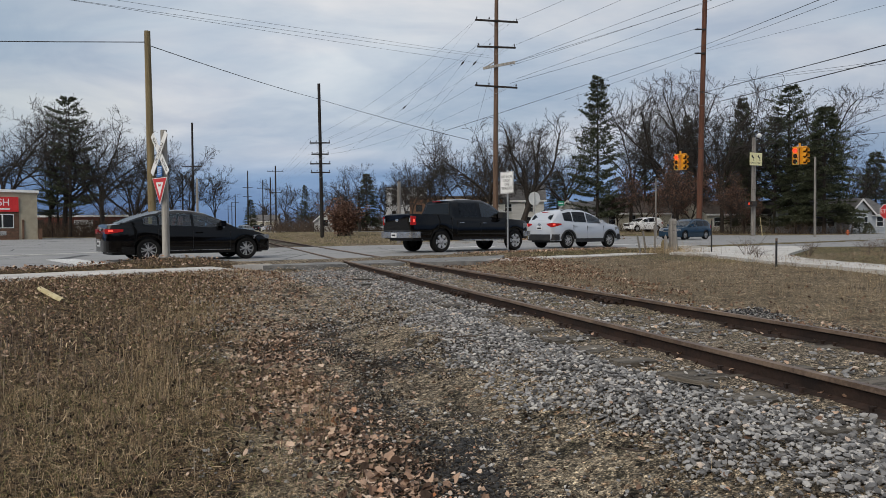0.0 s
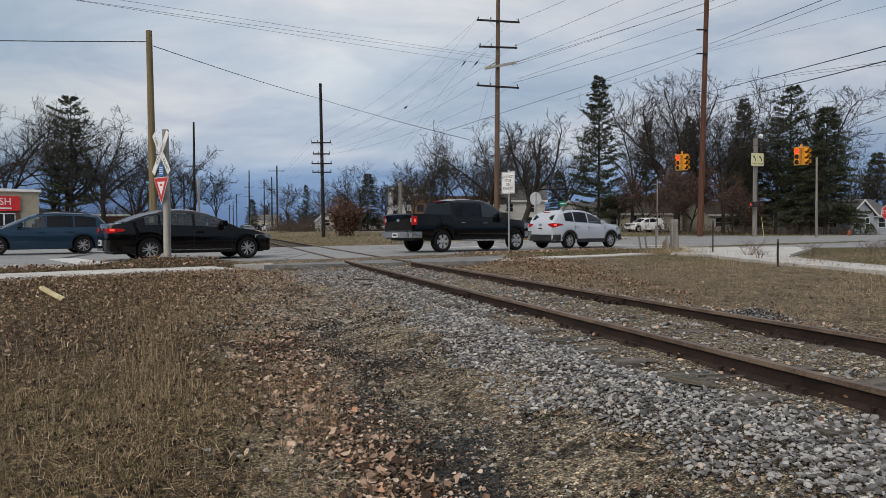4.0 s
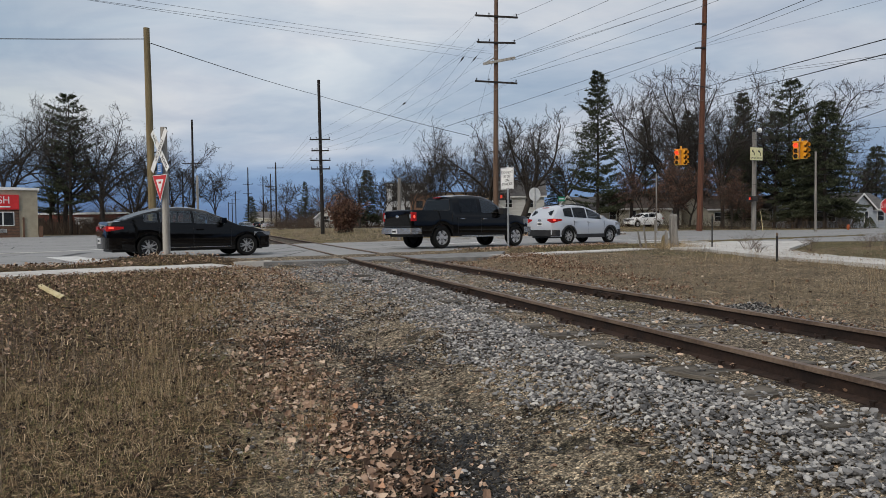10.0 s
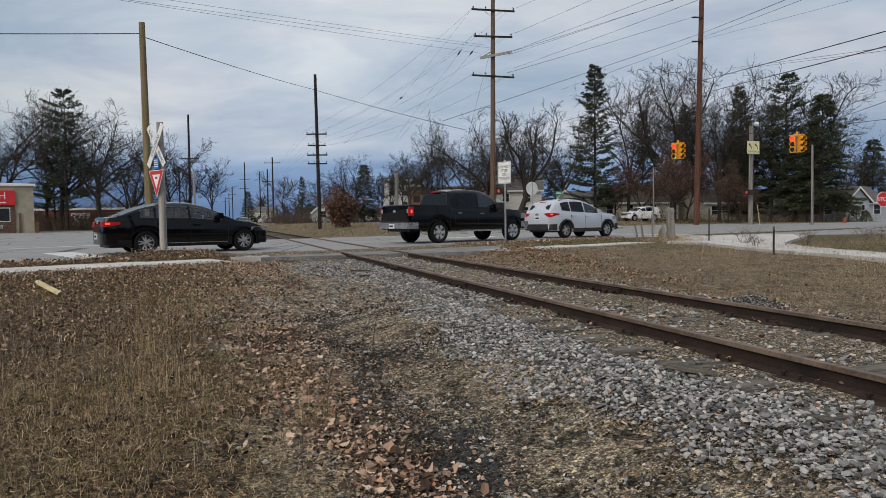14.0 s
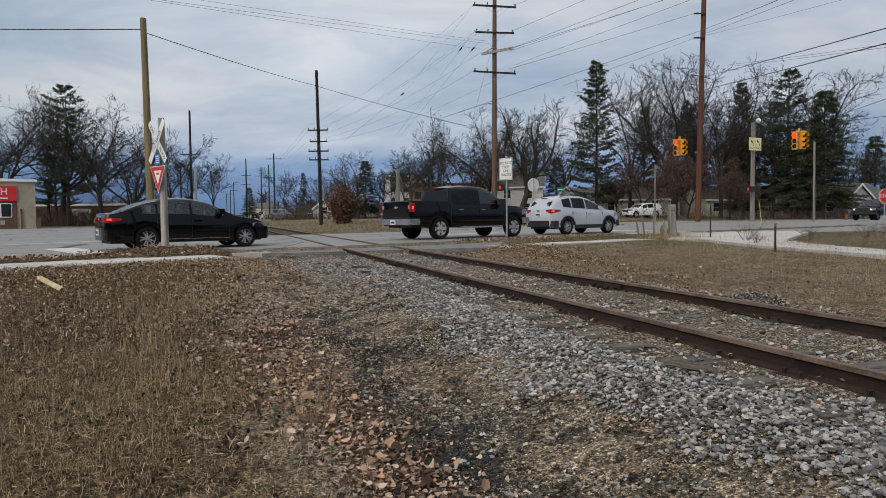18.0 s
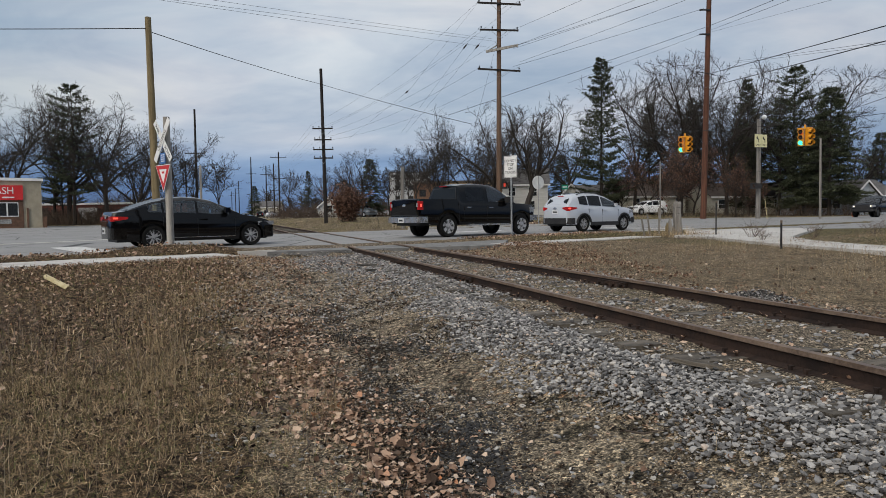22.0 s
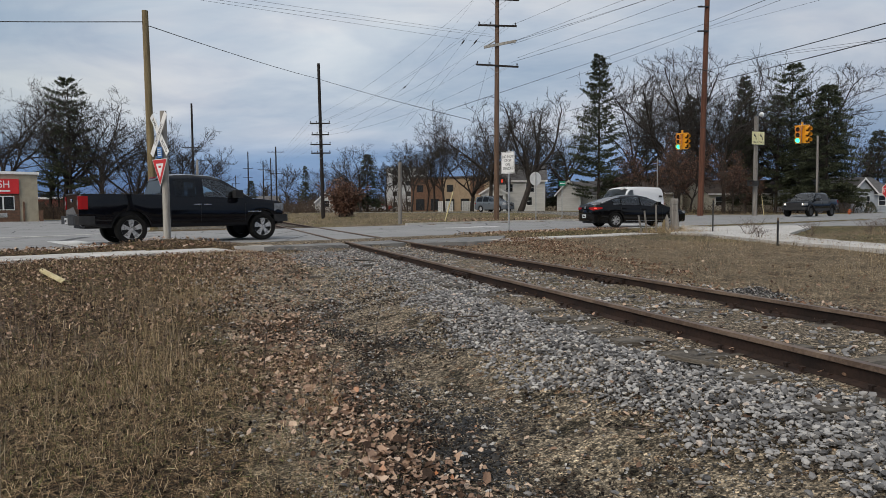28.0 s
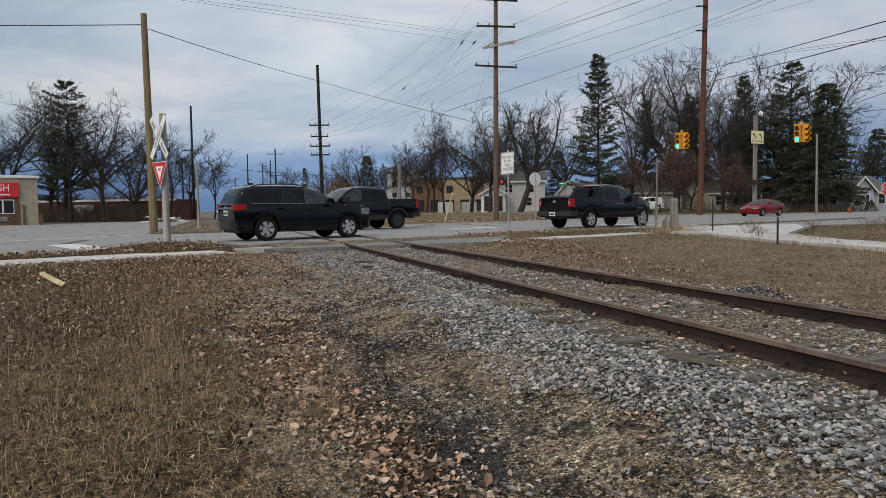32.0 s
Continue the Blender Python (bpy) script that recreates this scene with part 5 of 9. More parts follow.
def poles_and_wires():
    a = pole(-13.52, 32, 10.05, 0.19, 0.135, POLE_TAN, "pale olive timber pole leaning slightly at the forecourt", (-0.1, 0))
    c = pole(4.05, 52.2, 19.2, 0.22, 0.14, POLE, "tall brown timber pole with four crossarms", (0.15, 0), arms=((16.45, 1.62, 3.6), (14.5, 1.45, 2.2), (11.55, 1.6, 3.8)))
    bm = bmesh.new()
    bm_box(bm, -1.05, 1.45, -0.30, -0.14, -0.09, 0.09)
    buck = part("crossarm", bm, POLE_GREY, c, "grey tilted buck arm", pose(0.1, 0, 13.1, 0, -12, 8), bevel=0.012)
    bm = bmesh.new()
    bm_tube(bm, [(-0.95, -0.22, 0.02), (-0.1, -0.2, 0.32)], [0.05, 0.04], 6)
    part("arm_brace", bm, POLE_GREY, buck, "grey timber strut")
    pole(-11.9, 68, 15.2, 0.19, 0.14, POLE_DARK, "black creosoted pole with crossarms", (-0.2, 0), arms=((9.35, 1.0, 0), (8.25, 0.85, 0), (7.3, 1.0, 0), (6.45, 0.95, 0)))
    d = pole(26.25, 70, 27, 0.30, 0.22, POLE_RED, "tall red-brown timber pole", (0.55, 0))
    bm = bmesh.new()
    bm_tube(bm, [(-0.9, -0.3, 14.9), (0.2, -0.28, 14.75), (1.1, -0.3, 14.5)], [0.04] * 3, 6)
    part("cable_bracket", bm, DARK, d)
    for h in (21.0, 18.6):
        box_part("cable_bracket", (-0.6, 0.5, -0.35, -0.2, h - 0.06, h + 0.06), DARK, d)
    # poles receding along the railway
    far = [(-39.9, 110, 18.0, 0.17, ((11.0, 1.6, 0),)), (-45, 119, 10.5, 0.13, ()), (-39.5, 163, 15.5, 0.17, ((14.2, 1.9, 0), (9.2, 1.5, 0))), (-48, 192, 15.0, 0.17, ((11.5, 1.5, 0), (7.5, 1.4, 0))), (-52.5, 201, 15.0, 0.16, ((12.5, 1.6, 0),)),
           (-58, 205, 18.0, 0.17, ((13.0, 1.5, 0),)), (-68, 240, 17, 0.17, ((12, 1.6, 0), (8, 1.5, 0))), (-79, 262, 14, 0.16, ((11, 1.5, 0),)), (-92, 300, 13, 0.16, ((11, 1.6, 0),)), (-103, 330, 13, 0.16, ((11, 1.6, 0),)), (-64, 250, 9, 0.14, ())]
    for x, y, h, r, arms in far:
        pole(x, y, h, r * 1.25, r * 0.9, POLE_DARK, "distant dark pole beside the railway", arms=arms)
    pole(-2.5, 39.4, 3.55, 0.115, 0.10, GREY_POST, "short weathered grey timber stub post at the kerb", (0.05, 0))
    pole(30.0, 66, 9.6, 0.22, 0.19, GREY_POST, "pale grey signal pole with a luminaire", (0.02, 0))
    pole(32.7, 60, 7.1, 0.11, 0.085, GREY_POST, "slim grey post under the trees", (-0.05, 0))
    pole(-13.2, 37.0, 3.6, 0.065, 0.06, POLE_GREY, "thin pale grey post on the grass island", (0.0, 0))
    pole(18.3, 58.5, 5.2, 0.07, 0.045, GREY_POST, "thin grey timber post", (-0.05, 0))
    # cables
    A, B, C = (-13.7, 31.9, 9.55), (-12.25, 67.8, 14.3), (4.15, 52.0, 11.0)
    wire([(-60, 29, 10.6), A], 0.4, 0.022, "black cable to the leaning pole")
    wire([(-13.4, 31.9, 9.36), (-12.1, 67.8, 13.72)], 0.12, 0.019, "black cable between two poles")
    wire([(-11.9, 67.8, 13.64), (2.2, 56.0, 8.1)], 0.1, 0.02, "black cable between two poles")
    for arm_z, half_len in ((16.7, 1.5), (14.75, 1.35), (11.8, 1.5)):
        for f in (-1, 1):
            p = (4.18 + f * half_len, 52.0, arm_z)
            wire([p, (-12.2 + f, 68, 8.95 + 0.3 * (arm_z - 14)), (-52.5 + f, 201, 12.6)], 0.8, 0.006)
    for p, q in (((3.6, 52, 13.9), (-16.5, 24, 9.68)), ((3.9, 52, 13.7), (-16.5, 24, 9.41)), ((3.2, 52, 13.3), (-16.5, 24, 9.45))):
        wire([p, q, tuple(1.8 * b - 0.8 * a for a, b in zip(p, q))], 0.05, 0.007)
    for p, q in (((5.8, 52, 16.59), (7.0, 26, 10.5)), ((5.6, 52, 14.69), (10.7, 26, 11.14)), ((5.2, 52, 13.3), (14.7, 26, 11.55)), ((5.2, 52, 13.13), (16.3, 26, 11.42)), ((5.7, 52, 12.16), (16.1, 26, 11.26))):
        wire([p, q], 0.05, 0.009)
    # from the tall red-brown pole: leftwards to the brown pole, rightwards over the road
    for p, q, r in (((26.4, 69.7, 19.22), (0.3, 60, 9.41), 0.018), ((26.1, 69.7, 18.6), (10.7, 60, 12.02), 0.012), ((26.3, 69.7, 23.4), (6.0, 60, 15.22), 0.014), ((26.1, 69.7, 21.03), (6.0, 60, 13.51), 0.014), ((26.4, 69.7, 14.51), (10.7, 60, 9.23), 0.016), ((26.3, 69.7, 13.2), (10.7, 60, 7.9), 0.016),
                    ((26.4, 69.7, 19.22), (15.8, 25, 9.91), 0.017), ((26.4, 69.7, 18.77), (16.8, 25, 9.98), 0.012), ((26.4, 69.7, 18.6), (19.3, 25, 9.7), 0.008), ((26.4, 69.7, 14.51), (19.4, 25, 8.3), 0.026), ((26.3, 69.7, 13.2), (19.4, 25, 7.72), 0.028),
                    ((27.5, 66, 14.96), (17.8, 25, 7.08), 0.009), ((27.5, 66, 14.8), (17.8, 25, 6.96), 0.009), ((35.5, 62, 9.41), (28.1, 40, 8.15), 0.02), ((36.5, 62, 11.18), (28.1, 40, 8.54), 0.01)):
        wire([p, q], 0.04, r)
    # guy wires in yellow guards
    for base, head, share, r in (((0.1, 45.0), (4.1, 52.1, 14.0), 0.145, 0.045), ((30.40, 64.9), (29.7, 65.9, 9.0), 0.22, 0.03)):
        b = Vector((*base, ground_at(*base)))
        h = Vector(head)
        ob = thing("guy_wire", "thin guy wire in a faded yellow plastic guard", "guy wire", group="guy wires")
        bm = bmesh.new()
        bm_tube(bm, [b - Vector((0, 0, 0.2)), h], [0.008, 0.008], 5, False)
        part("strand", bm, WIRE, ob)
        bm = bmesh.new()
        bm_tube(bm, [b.lerp(h, 0.004), b.lerp(h, share)], [r, r * 0.85], 8)
        part("guard", bm, GUARD_YELLOW, ob, "faded yellow guard")
    # strain insulators hung in the spans
    for p, q in (((1.44, 54, 13.54), (1.88, 54, 14.11)), ((2.37, 54, 13.54), (2.86, 54, 14.11)), ((-3.12, 54, 10.24), (-2.72, 54, 10.55))):
        ob = thing("strain_insulator", "slim dark strain insulator hung in a cable span", "insulator", group="strain insulators")
        bm = bmesh.new()
        p, q = Vector(p), Vector(q)
        bm_tube(bm, [p.lerp(q, t) for t in (0, 0.25, 0.3, 0.7, 0.75, 1)], [0.012, 0.012, 0.06, 0.06, 0.012, 0.012], 8)
        part("insulator_body", bm, DARK, ob, smooth=True)
        wire([(q.x + 0.9, 52.0, q.z + 0.75) if q.z > 12 else (2.7, 52.0, 16.7), q, p, p + (p - q) * 11], 0.0, 0.005)
    # span wire of the signals
    wire([(10.2, 42.6, 5.5), (13.9, 40, 5.42), (18.77, 36, 5.36), (32, 25, 6.0)], 0.05, 0.012, "thin span wire carrying the signals")
    wire([(32.7, 60, 5.0), (52, 62, 5.2)], 0.3, 0.012)
    wire([(32.7, 60, 5.0), (25.9, 70, 4.2)], 0.2, 0.012)


poles_and_wires()


# ---- signals ----
RED_LIT, GREEN_LIT = glow("lit_red_signal_lens", (1.0, 0.045, 0.02), 1.6), glow("lit_green_signal_lens", (0.05, 0.95, 0.55), 1.8)
DARK_LENS = surface("unlit_signal_lens", (0.03, 0.018, 0.012), (0.05, 0.03, 0.02), 10, 60, 0.25)
LAMP_MASKS, SYMBOL_MASKS = [], []


def signal(x, y, z, face):
    """Two three-lamp heads back to side under a span wire; face: heading of the front."""
    ob = thing("traffic_signal", "yellow two-way traffic signal hanging from a span wire", "traffic signal", pose(x, y, z, 0, 0, face) @ Matrix.Scale(0.82, 4), "traffic signals")
    box_part("hanger", (-0.05, 0.05, -0.05, 0.05, 0.55, 0.80), SIGNAL_YELLOW, ob, bevel=0.01)
    box_part("top_bracket", (-0.16, 0.16, -0.42, 0.42, 0.53, 0.60), SIGNAL_YELLOW, ob, bevel=0.01)
    for hy, turn, live in ((-0.22, 0, True), (0.24, 48, False)):
        head = box_part("signal_head", (-0.16, 0.10, -0.17, 0.17, -0.53, 0.53), SIGNAL_YELLOW, ob, "yellow three-lamp head", pose(0, hy, 0, 0, 0, turn), bevel=0.03)
        for k, zc in enumerate((0.345, 0.0, -0.345)):
            bm = bmesh.new()
            ts = [radians(a) for a in range(-35, 216, 18)]
            outer = [(math.cos(t) * 0.155, math.sin(t) * 0.155) for t in ts]
            inner = [(math.cos(t) * 0.143, math.sin(t) * 0.143) for t in ts[::-1]]
            bm_prism(bm, outer + inner, 0.10, 0.36, "x")
            part("visor", bm, SIGNAL_YELLOW, head, at=pose(0, 0, zc))
            bm = bmesh.new()
            bmesh.ops.create_cone(bm, cap_ends=True, segments=20, radius1=0.14, radius2=0.12, depth=0.03, matrix=pose(0.115, 0, 0, 0, 90, 0))
            mt = DARK_LENS if not live or k == 1 else (RED_LIT if k == 0 else GREEN_LIT)
            part("lens", bm, mt, head, ("red lamp", "amber lamp", "green lamp")[k] if live else "", pose(0, 0, zc))
        if live:
            # Both lenses always glow; an added disc hides the one that is off.
            bm = bmesh.new()
            bmesh.ops.create_cone(bm, cap_ends=True, segments=20, radius1=0.141, radius2=0.141, depth=0.012, matrix=pose(0.146, 0, 0, 0, 90, 0))
            LAMP_MASKS.append(part("lamp_mask", bm, DARK_LENS, head, "added dark disc that hides the lamp that is off", pose(0, 0, -0.345)))
    return ob


signal(13.91, 40, 4.66, 232)
signal(18.77, 36, 4.58, 232)


# ---- signs ----
def post_part(ob, h, r, material, x=0.0, y=0.0, sides=8):
    bm = bmesh.new()
    bm_tube(bm, [(x, y, -0.2), (x, y, h)], [r, r], sides)
    return part("post", bm, material, ob, smooth=True)




def crossbuck():
    x, y = -6.78, 16.8
    faded = surface("faded_sign_ink", (0.06, 0.06, 0.062), (0.15, 0.15, 0.15), 8, 60, 0.6)
    ob = thing("crossbuck_sign", "white crossbuck, blue notice and red yield sign on a grey post", "railway sign", pose(x, y, 0.1, 0, 0, 229 + 90))
    bm = bmesh.new()
    bm_tube(bm, [(0, 0, -0.3), (-0.01, 0, 1.6), (-0.02, 0, 3.2)], [0.09, 0.083, 0.076], 12)
    part("post", bm, POLE_GREY, ob, smooth=True)
    for sgn, words in ((1, "CROSSING"), (-1, "RAILROAD")):
        dy = -0.125 if sgn > 0 else -0.118
        board = box_part("crossbuck_board", (-0.61, 0.61, -0.006, 0.006, -0.08, 0.08), SIGN_WHITE, ob, "white board with black letters", pose(0, dy - 0.012 * (sgn > 0), 2.62, 0, -52 * sgn, 0), bevel=0.004)
        if sgn > 0:
            lines_part("letters", words, 0.13, faded, board, pose(0, -0.008, 0, 90, 0, 0))
        else:
            for off, w in ((-0.37, "RAIL"), (0.37, "ROAD")):
                lines_part("letters", w, 0.13, faded, board, pose(off, -0.008, 0, 90, 0, 0))
    blue = box_part("blue_notice", (-0.12, 0.12, -0.130, -0.122, 2.06, 2.32), SIGN_BLUE, ob, "small blue emergency notice", bevel=0.003)
    for k in range(4):
        box_part("text_bar", (-0.09, 0.09, -0.134, -0.130, 2.11 + k * 0.05, 2.13 + k * 0.05), SIGN_WHITE, blue)
    bm = bmesh.new()
    bm_prism(bm, [(-0.37, 2.03), (0.0, 1.37), (0.37, 2.03)], -0.136, -0.128, "y")
    tri = part("yield_plate", bm, SIGN_WHITE, ob, "red and white triangular yield plate", bevel=0.004)
    bm = bmesh.new()
    o, i = [(-0.345, 2.015), (0.0, 1.405), (0.345, 2.015)], [(-0.195, 1.925), (0.0, 1.575), (0.195, 1.925)]
    for k in range(3):
        bm_prism(bm, [o[k], o[(k + 1) % 3], i[(k + 1) % 3], i[k]], -0.140, -0.1365, "y")
    part("red_border", bm, SIGN_RED, tri)
    box_part("text_bar", (-0.06, 0.06, -0.139, -0.1365, 1.82, 1.87), SIGN_RED, tri)


crossbuck()


def track_notice():
    ob = thing("warning_sign", "white notice on a thin steel post at the verge", "road sign", pose(2.3, 24.0, -0.14, 0, 0, 222 + 90))
    post_part(ob, 3.05, 0.032, GALV)
    plate = box_part("sign_plate", (-0.305, 0.305, -0.045, -0.038, 2.22, 2.98), SIGN_WHITE, ob, "white plate with black words", bevel=0.004)
    lines_part("words", "DO NOT\nSTOP\nON\nTRACKS", 0.135, BLACK_INK, plate, pose(0, -0.047, 2.60, 90, 0, 0), 1.0)
    for x0, x1, z0, z1 in ((-0.29, 0.29, 2.235, 2.245), (-0.29, 0.29, 2.955, 2.965), (-0.29, -0.28, 2.235, 2.965), (0.28, 0.29, 2.235, 2.965)):
        box_part("border", (x0, x1, -0.048, -0.045, z0, z1), BLACK_INK, plate)


track_notice()


def other_signs():
    ob = thing("stop_sign", "red octagonal stop sign on a steel post by the lawn", "road sign", pose(22.69, 35, 0.0, 0, 0, 8))
    post_part(ob, 1.95, 0.03, GALV)
    bm = bmesh.new()
    bm_prism(bm, [(0.405 * math.cos(radians(22.5 + 45 * k)), 1.62 + 0.405 * math.sin(radians(22.5 + 45 * k))) for k in range(8)], -0.045, -0.038, "y")
    plate = part("sign_plate", bm, SIGN_WHITE, ob, bevel=0.003)
    bm = bmesh.new()
    bm_prism(bm, [(0.38 * math.cos(radians(22.5 + 45 * k)), 1.62 + 0.38 * math.sin(radians(22.5 + 45 * k))) for k in range(8)], -0.049, -0.0455, "y")
    red = part("red_face", bm, SIGN_RED, plate)
    lines_part("word", "STOP", 0.30, SIGN_WHITE, plate, pose(0, -0.051, 1.62, 90, 0, 0))
    ob = thing("round_sign", "blank grey back of a round sign on a post", "road sign", pose(6.23, 46, 0.0, 0, 0, 25))
    post_part(ob, 3.3, 0.035, GALV)
    bm = bmesh.new()
    bmesh.ops.create_cone(bm, cap_ends=True, segments=32, radius1=0.455, radius2=0.455, depth=0.008, matrix=pose(0, 0.05, 2.86, 90, 0, 0))
    part("sign_plate", bm, SIGN_BACK, ob, "bare grey round plate")
    ob = thing("street_sign", "small green street name plate on a post", "road sign", pose(9.8, 56.5, 0.0, 0, 0, 12))
    post_part(ob, 3.1, 0.035, GALV)
    plate = box_part("sign_plate", (-0.28, 0.28, -0.05, -0.04, 2.72, 3.1), SIGN_GREEN, ob, "green plate")
    box_part("text_bar", (-0.2, 0.2, -0.055, -0.05, 2.88, 2.96), SIGN_WHITE, plate)
    ob = thing("lane_sign", "pair of pale yellow left-turn lane plates on the signal pole", "road sign", pose(30.0, 65.7, 0.0, 0, 0, 24))
    for sgn in (-1, 1):
        plate = box_part("sign_plate", (sgn * 0.40 - 0.38, sgn * 0.40 + 0.38, -0.12, -0.06, 6.78, 7.98), surface("pale_yellow_sign_face", (0.66, 0.62, 0.34), (0.75, 0.72, 0.44), 3, 60, 0.5), ob, "pale yellow plate with a black arrow", bevel=0.01)
        bm = bmesh.new()
        c = sgn * 0.40
        bm_prism(bm, [(c + 0.14, 7.22), (c + 0.06, 7.22), (c + 0.05, 7.42), (c - 0.06, 7.56), (c - 0.06, 7.48), (c - 0.24, 7.64), (c - 0.06, 7.80), (c - 0.06, 7.70), (c + 0.10, 7.52), (c + 0.14, 7.36)], -0.126, -0.1205, "y")
        part("arrow", bm, BLACK_INK, plate)
        lines_part("word", "ONLY", 0.24, BLACK_INK, plate, pose(c, -0.123, 6.98, 90, 0, 0))
    red_hand = glow("red_hand_symbol", (0.7, 0.06, 0.03), 0.22)
    for at, span, lab in ((pose(29.62, 65.45, 3.1), (-0.62, 0.40), "dark two-way pedestrian signal box on the grey pole"), (pose(4.66, 51.7, 2.95), (-0.42, 0.42), "dark pedestrian signal box with a red symbol beside the brown pole")):
        ob = thing("walk_signal", lab, "pedestrian signal", at, "pedestrian signals")
        a, b = span
        m = (a + b) / 2
        box_part("housing", (a, m - 0.02, -0.25, 0.05, -0.27, 0.27), DARK, ob, "black housing turned to the crossing", bevel=0.04)
        box_part("housing", (m + 0.02, b, -0.18, 0.12, -0.25, 0.25), DARK, ob, "black housing turned to the side street", bevel=0.04)
        box_part("visor", (a + 0.02, m - 0.04, -0.36, -0.25, 0.20, 0.235), DARK, ob)
        box_part("bracket", (m - 0.06, m + 0.06, 0.05, 0.5, -0.04, 0.04), GALV, ob)
        c = (a + m) / 2 - 0.02
        box_part("display", (c - 0.075, c + 0.075, -0.262, -0.251, -0.12, 0.12), red_hand, ob, "glowing red symbol", bevel=0.01)
        # The symbol always glows; an added plate covers it while it is off.
        cover = box_part("symbol_mask", (-0.11, 0.11, -0.274, -0.264, -0.15, 0.15), DARK_LENS, ob, "added dark plate that hides the symbol while it is off")
        SYMBOL_MASKS.append((cover, c))
    ob = thing("street_luminaire", "small pale luminaire on a short arm", "street lamp", pose(30.0, 65.8, 9.3))
    bm = bmesh.new()
    bm_tube(bm, [(0, 0, 0), (-0.05, -0.5, 0.25), (-0.05, -0.9, 0.3)], [0.04, 0.035, 0.03], 6)
    part("arm", bm, GALV, ob)
    bm = bmesh.new()
    bmesh.ops.create_uvsphere(bm, u_segments=12, v_segments=8, radius=0.22)
    part("lamp_head", bm, SIGN_BACK, ob, at=pose(-0.05, -1.0, 0.2), smooth=True)


other_signs()


# ---- trees ----
BARK = surface("grey_brown_bark", (0.018, 0.015, 0.013), (0.055, 0.045, 0.038), 3, 30, 0.95, bump=0.5, stretch=(3, 3, 0.5))
TWIG = surface("dark_twig_bark", (0.020, 0.0175, 0.016), (0.062, 0.054, 0.049), 2, 20, 0.95)


def leaf_material(name, stops, rough=0.7):
    n = Nodes(name)
    col = n.ramp(n.island(), stops)
    col = n.mix(n.math("MULTIPLY", n.noise(0.5, n.position(), 3), 0.5), col, (stops[0][1][0] * 0.6, stops[0][1][1] * 0.6, stops[0][1][2] * 0.6))
    return n.done(col, rough, 0, 0.25)


NEEDLE = leaf_material("pine_needles", [(0.0, (0.030, 0.036, 0.022)), (0.45, (0.060, 0.073, 0.042)), (0.8, (0.095, 0.110, 0.062)), (1.0, (0.14, 0.15, 0.09))])
BROWN_LEAF = leaf_material("clinging_brown_oak_leaves", [(0.0, (0.070, 0.034, 0.023)), (0.5, (0.165, 0.083, 0.056)), (1.0, (0.28, 0.17, 0.12))])


class Tubes:
    """Gathers many thin tapered tubes into one mesh."""

    def __init__(self):
        self.v, self.f, self.n = [], [], 0

    def add(self, p, q, r0, r1, sides=4):
        p, q = np.asarray(p, float), np.asarray(q, float)
        d = q - p
        d = d / (np.linalg.norm(d) + 1e-9)
        a = np.cross(d, (0.31, 0.17, 0.93) if abs(d[2]) < 0.9 else (1.0, 0.2, 0.1))
        a /= np.linalg.norm(a)
        b = np.cross(d, a)
        t = np.arange(sides) * 2 * np.pi / sides
        c, s = np.cos(t)[:, None], np.sin(t)[:, None]
        ring = a * c + b * s
        self.v.append(p + ring * r0)
        self.v.append(q + ring * r1)
        n = self.n
        for k in range(sides):
            self.f.append((n + k, n + (k + 1) % sides, n + sides + (k + 1) % sides, n + sides + k))
        self.n += 2 * sides

    def mesh(self, name, material):
        return data_mesh(name, np.concatenate(self.v).tolist(), self.f, material)


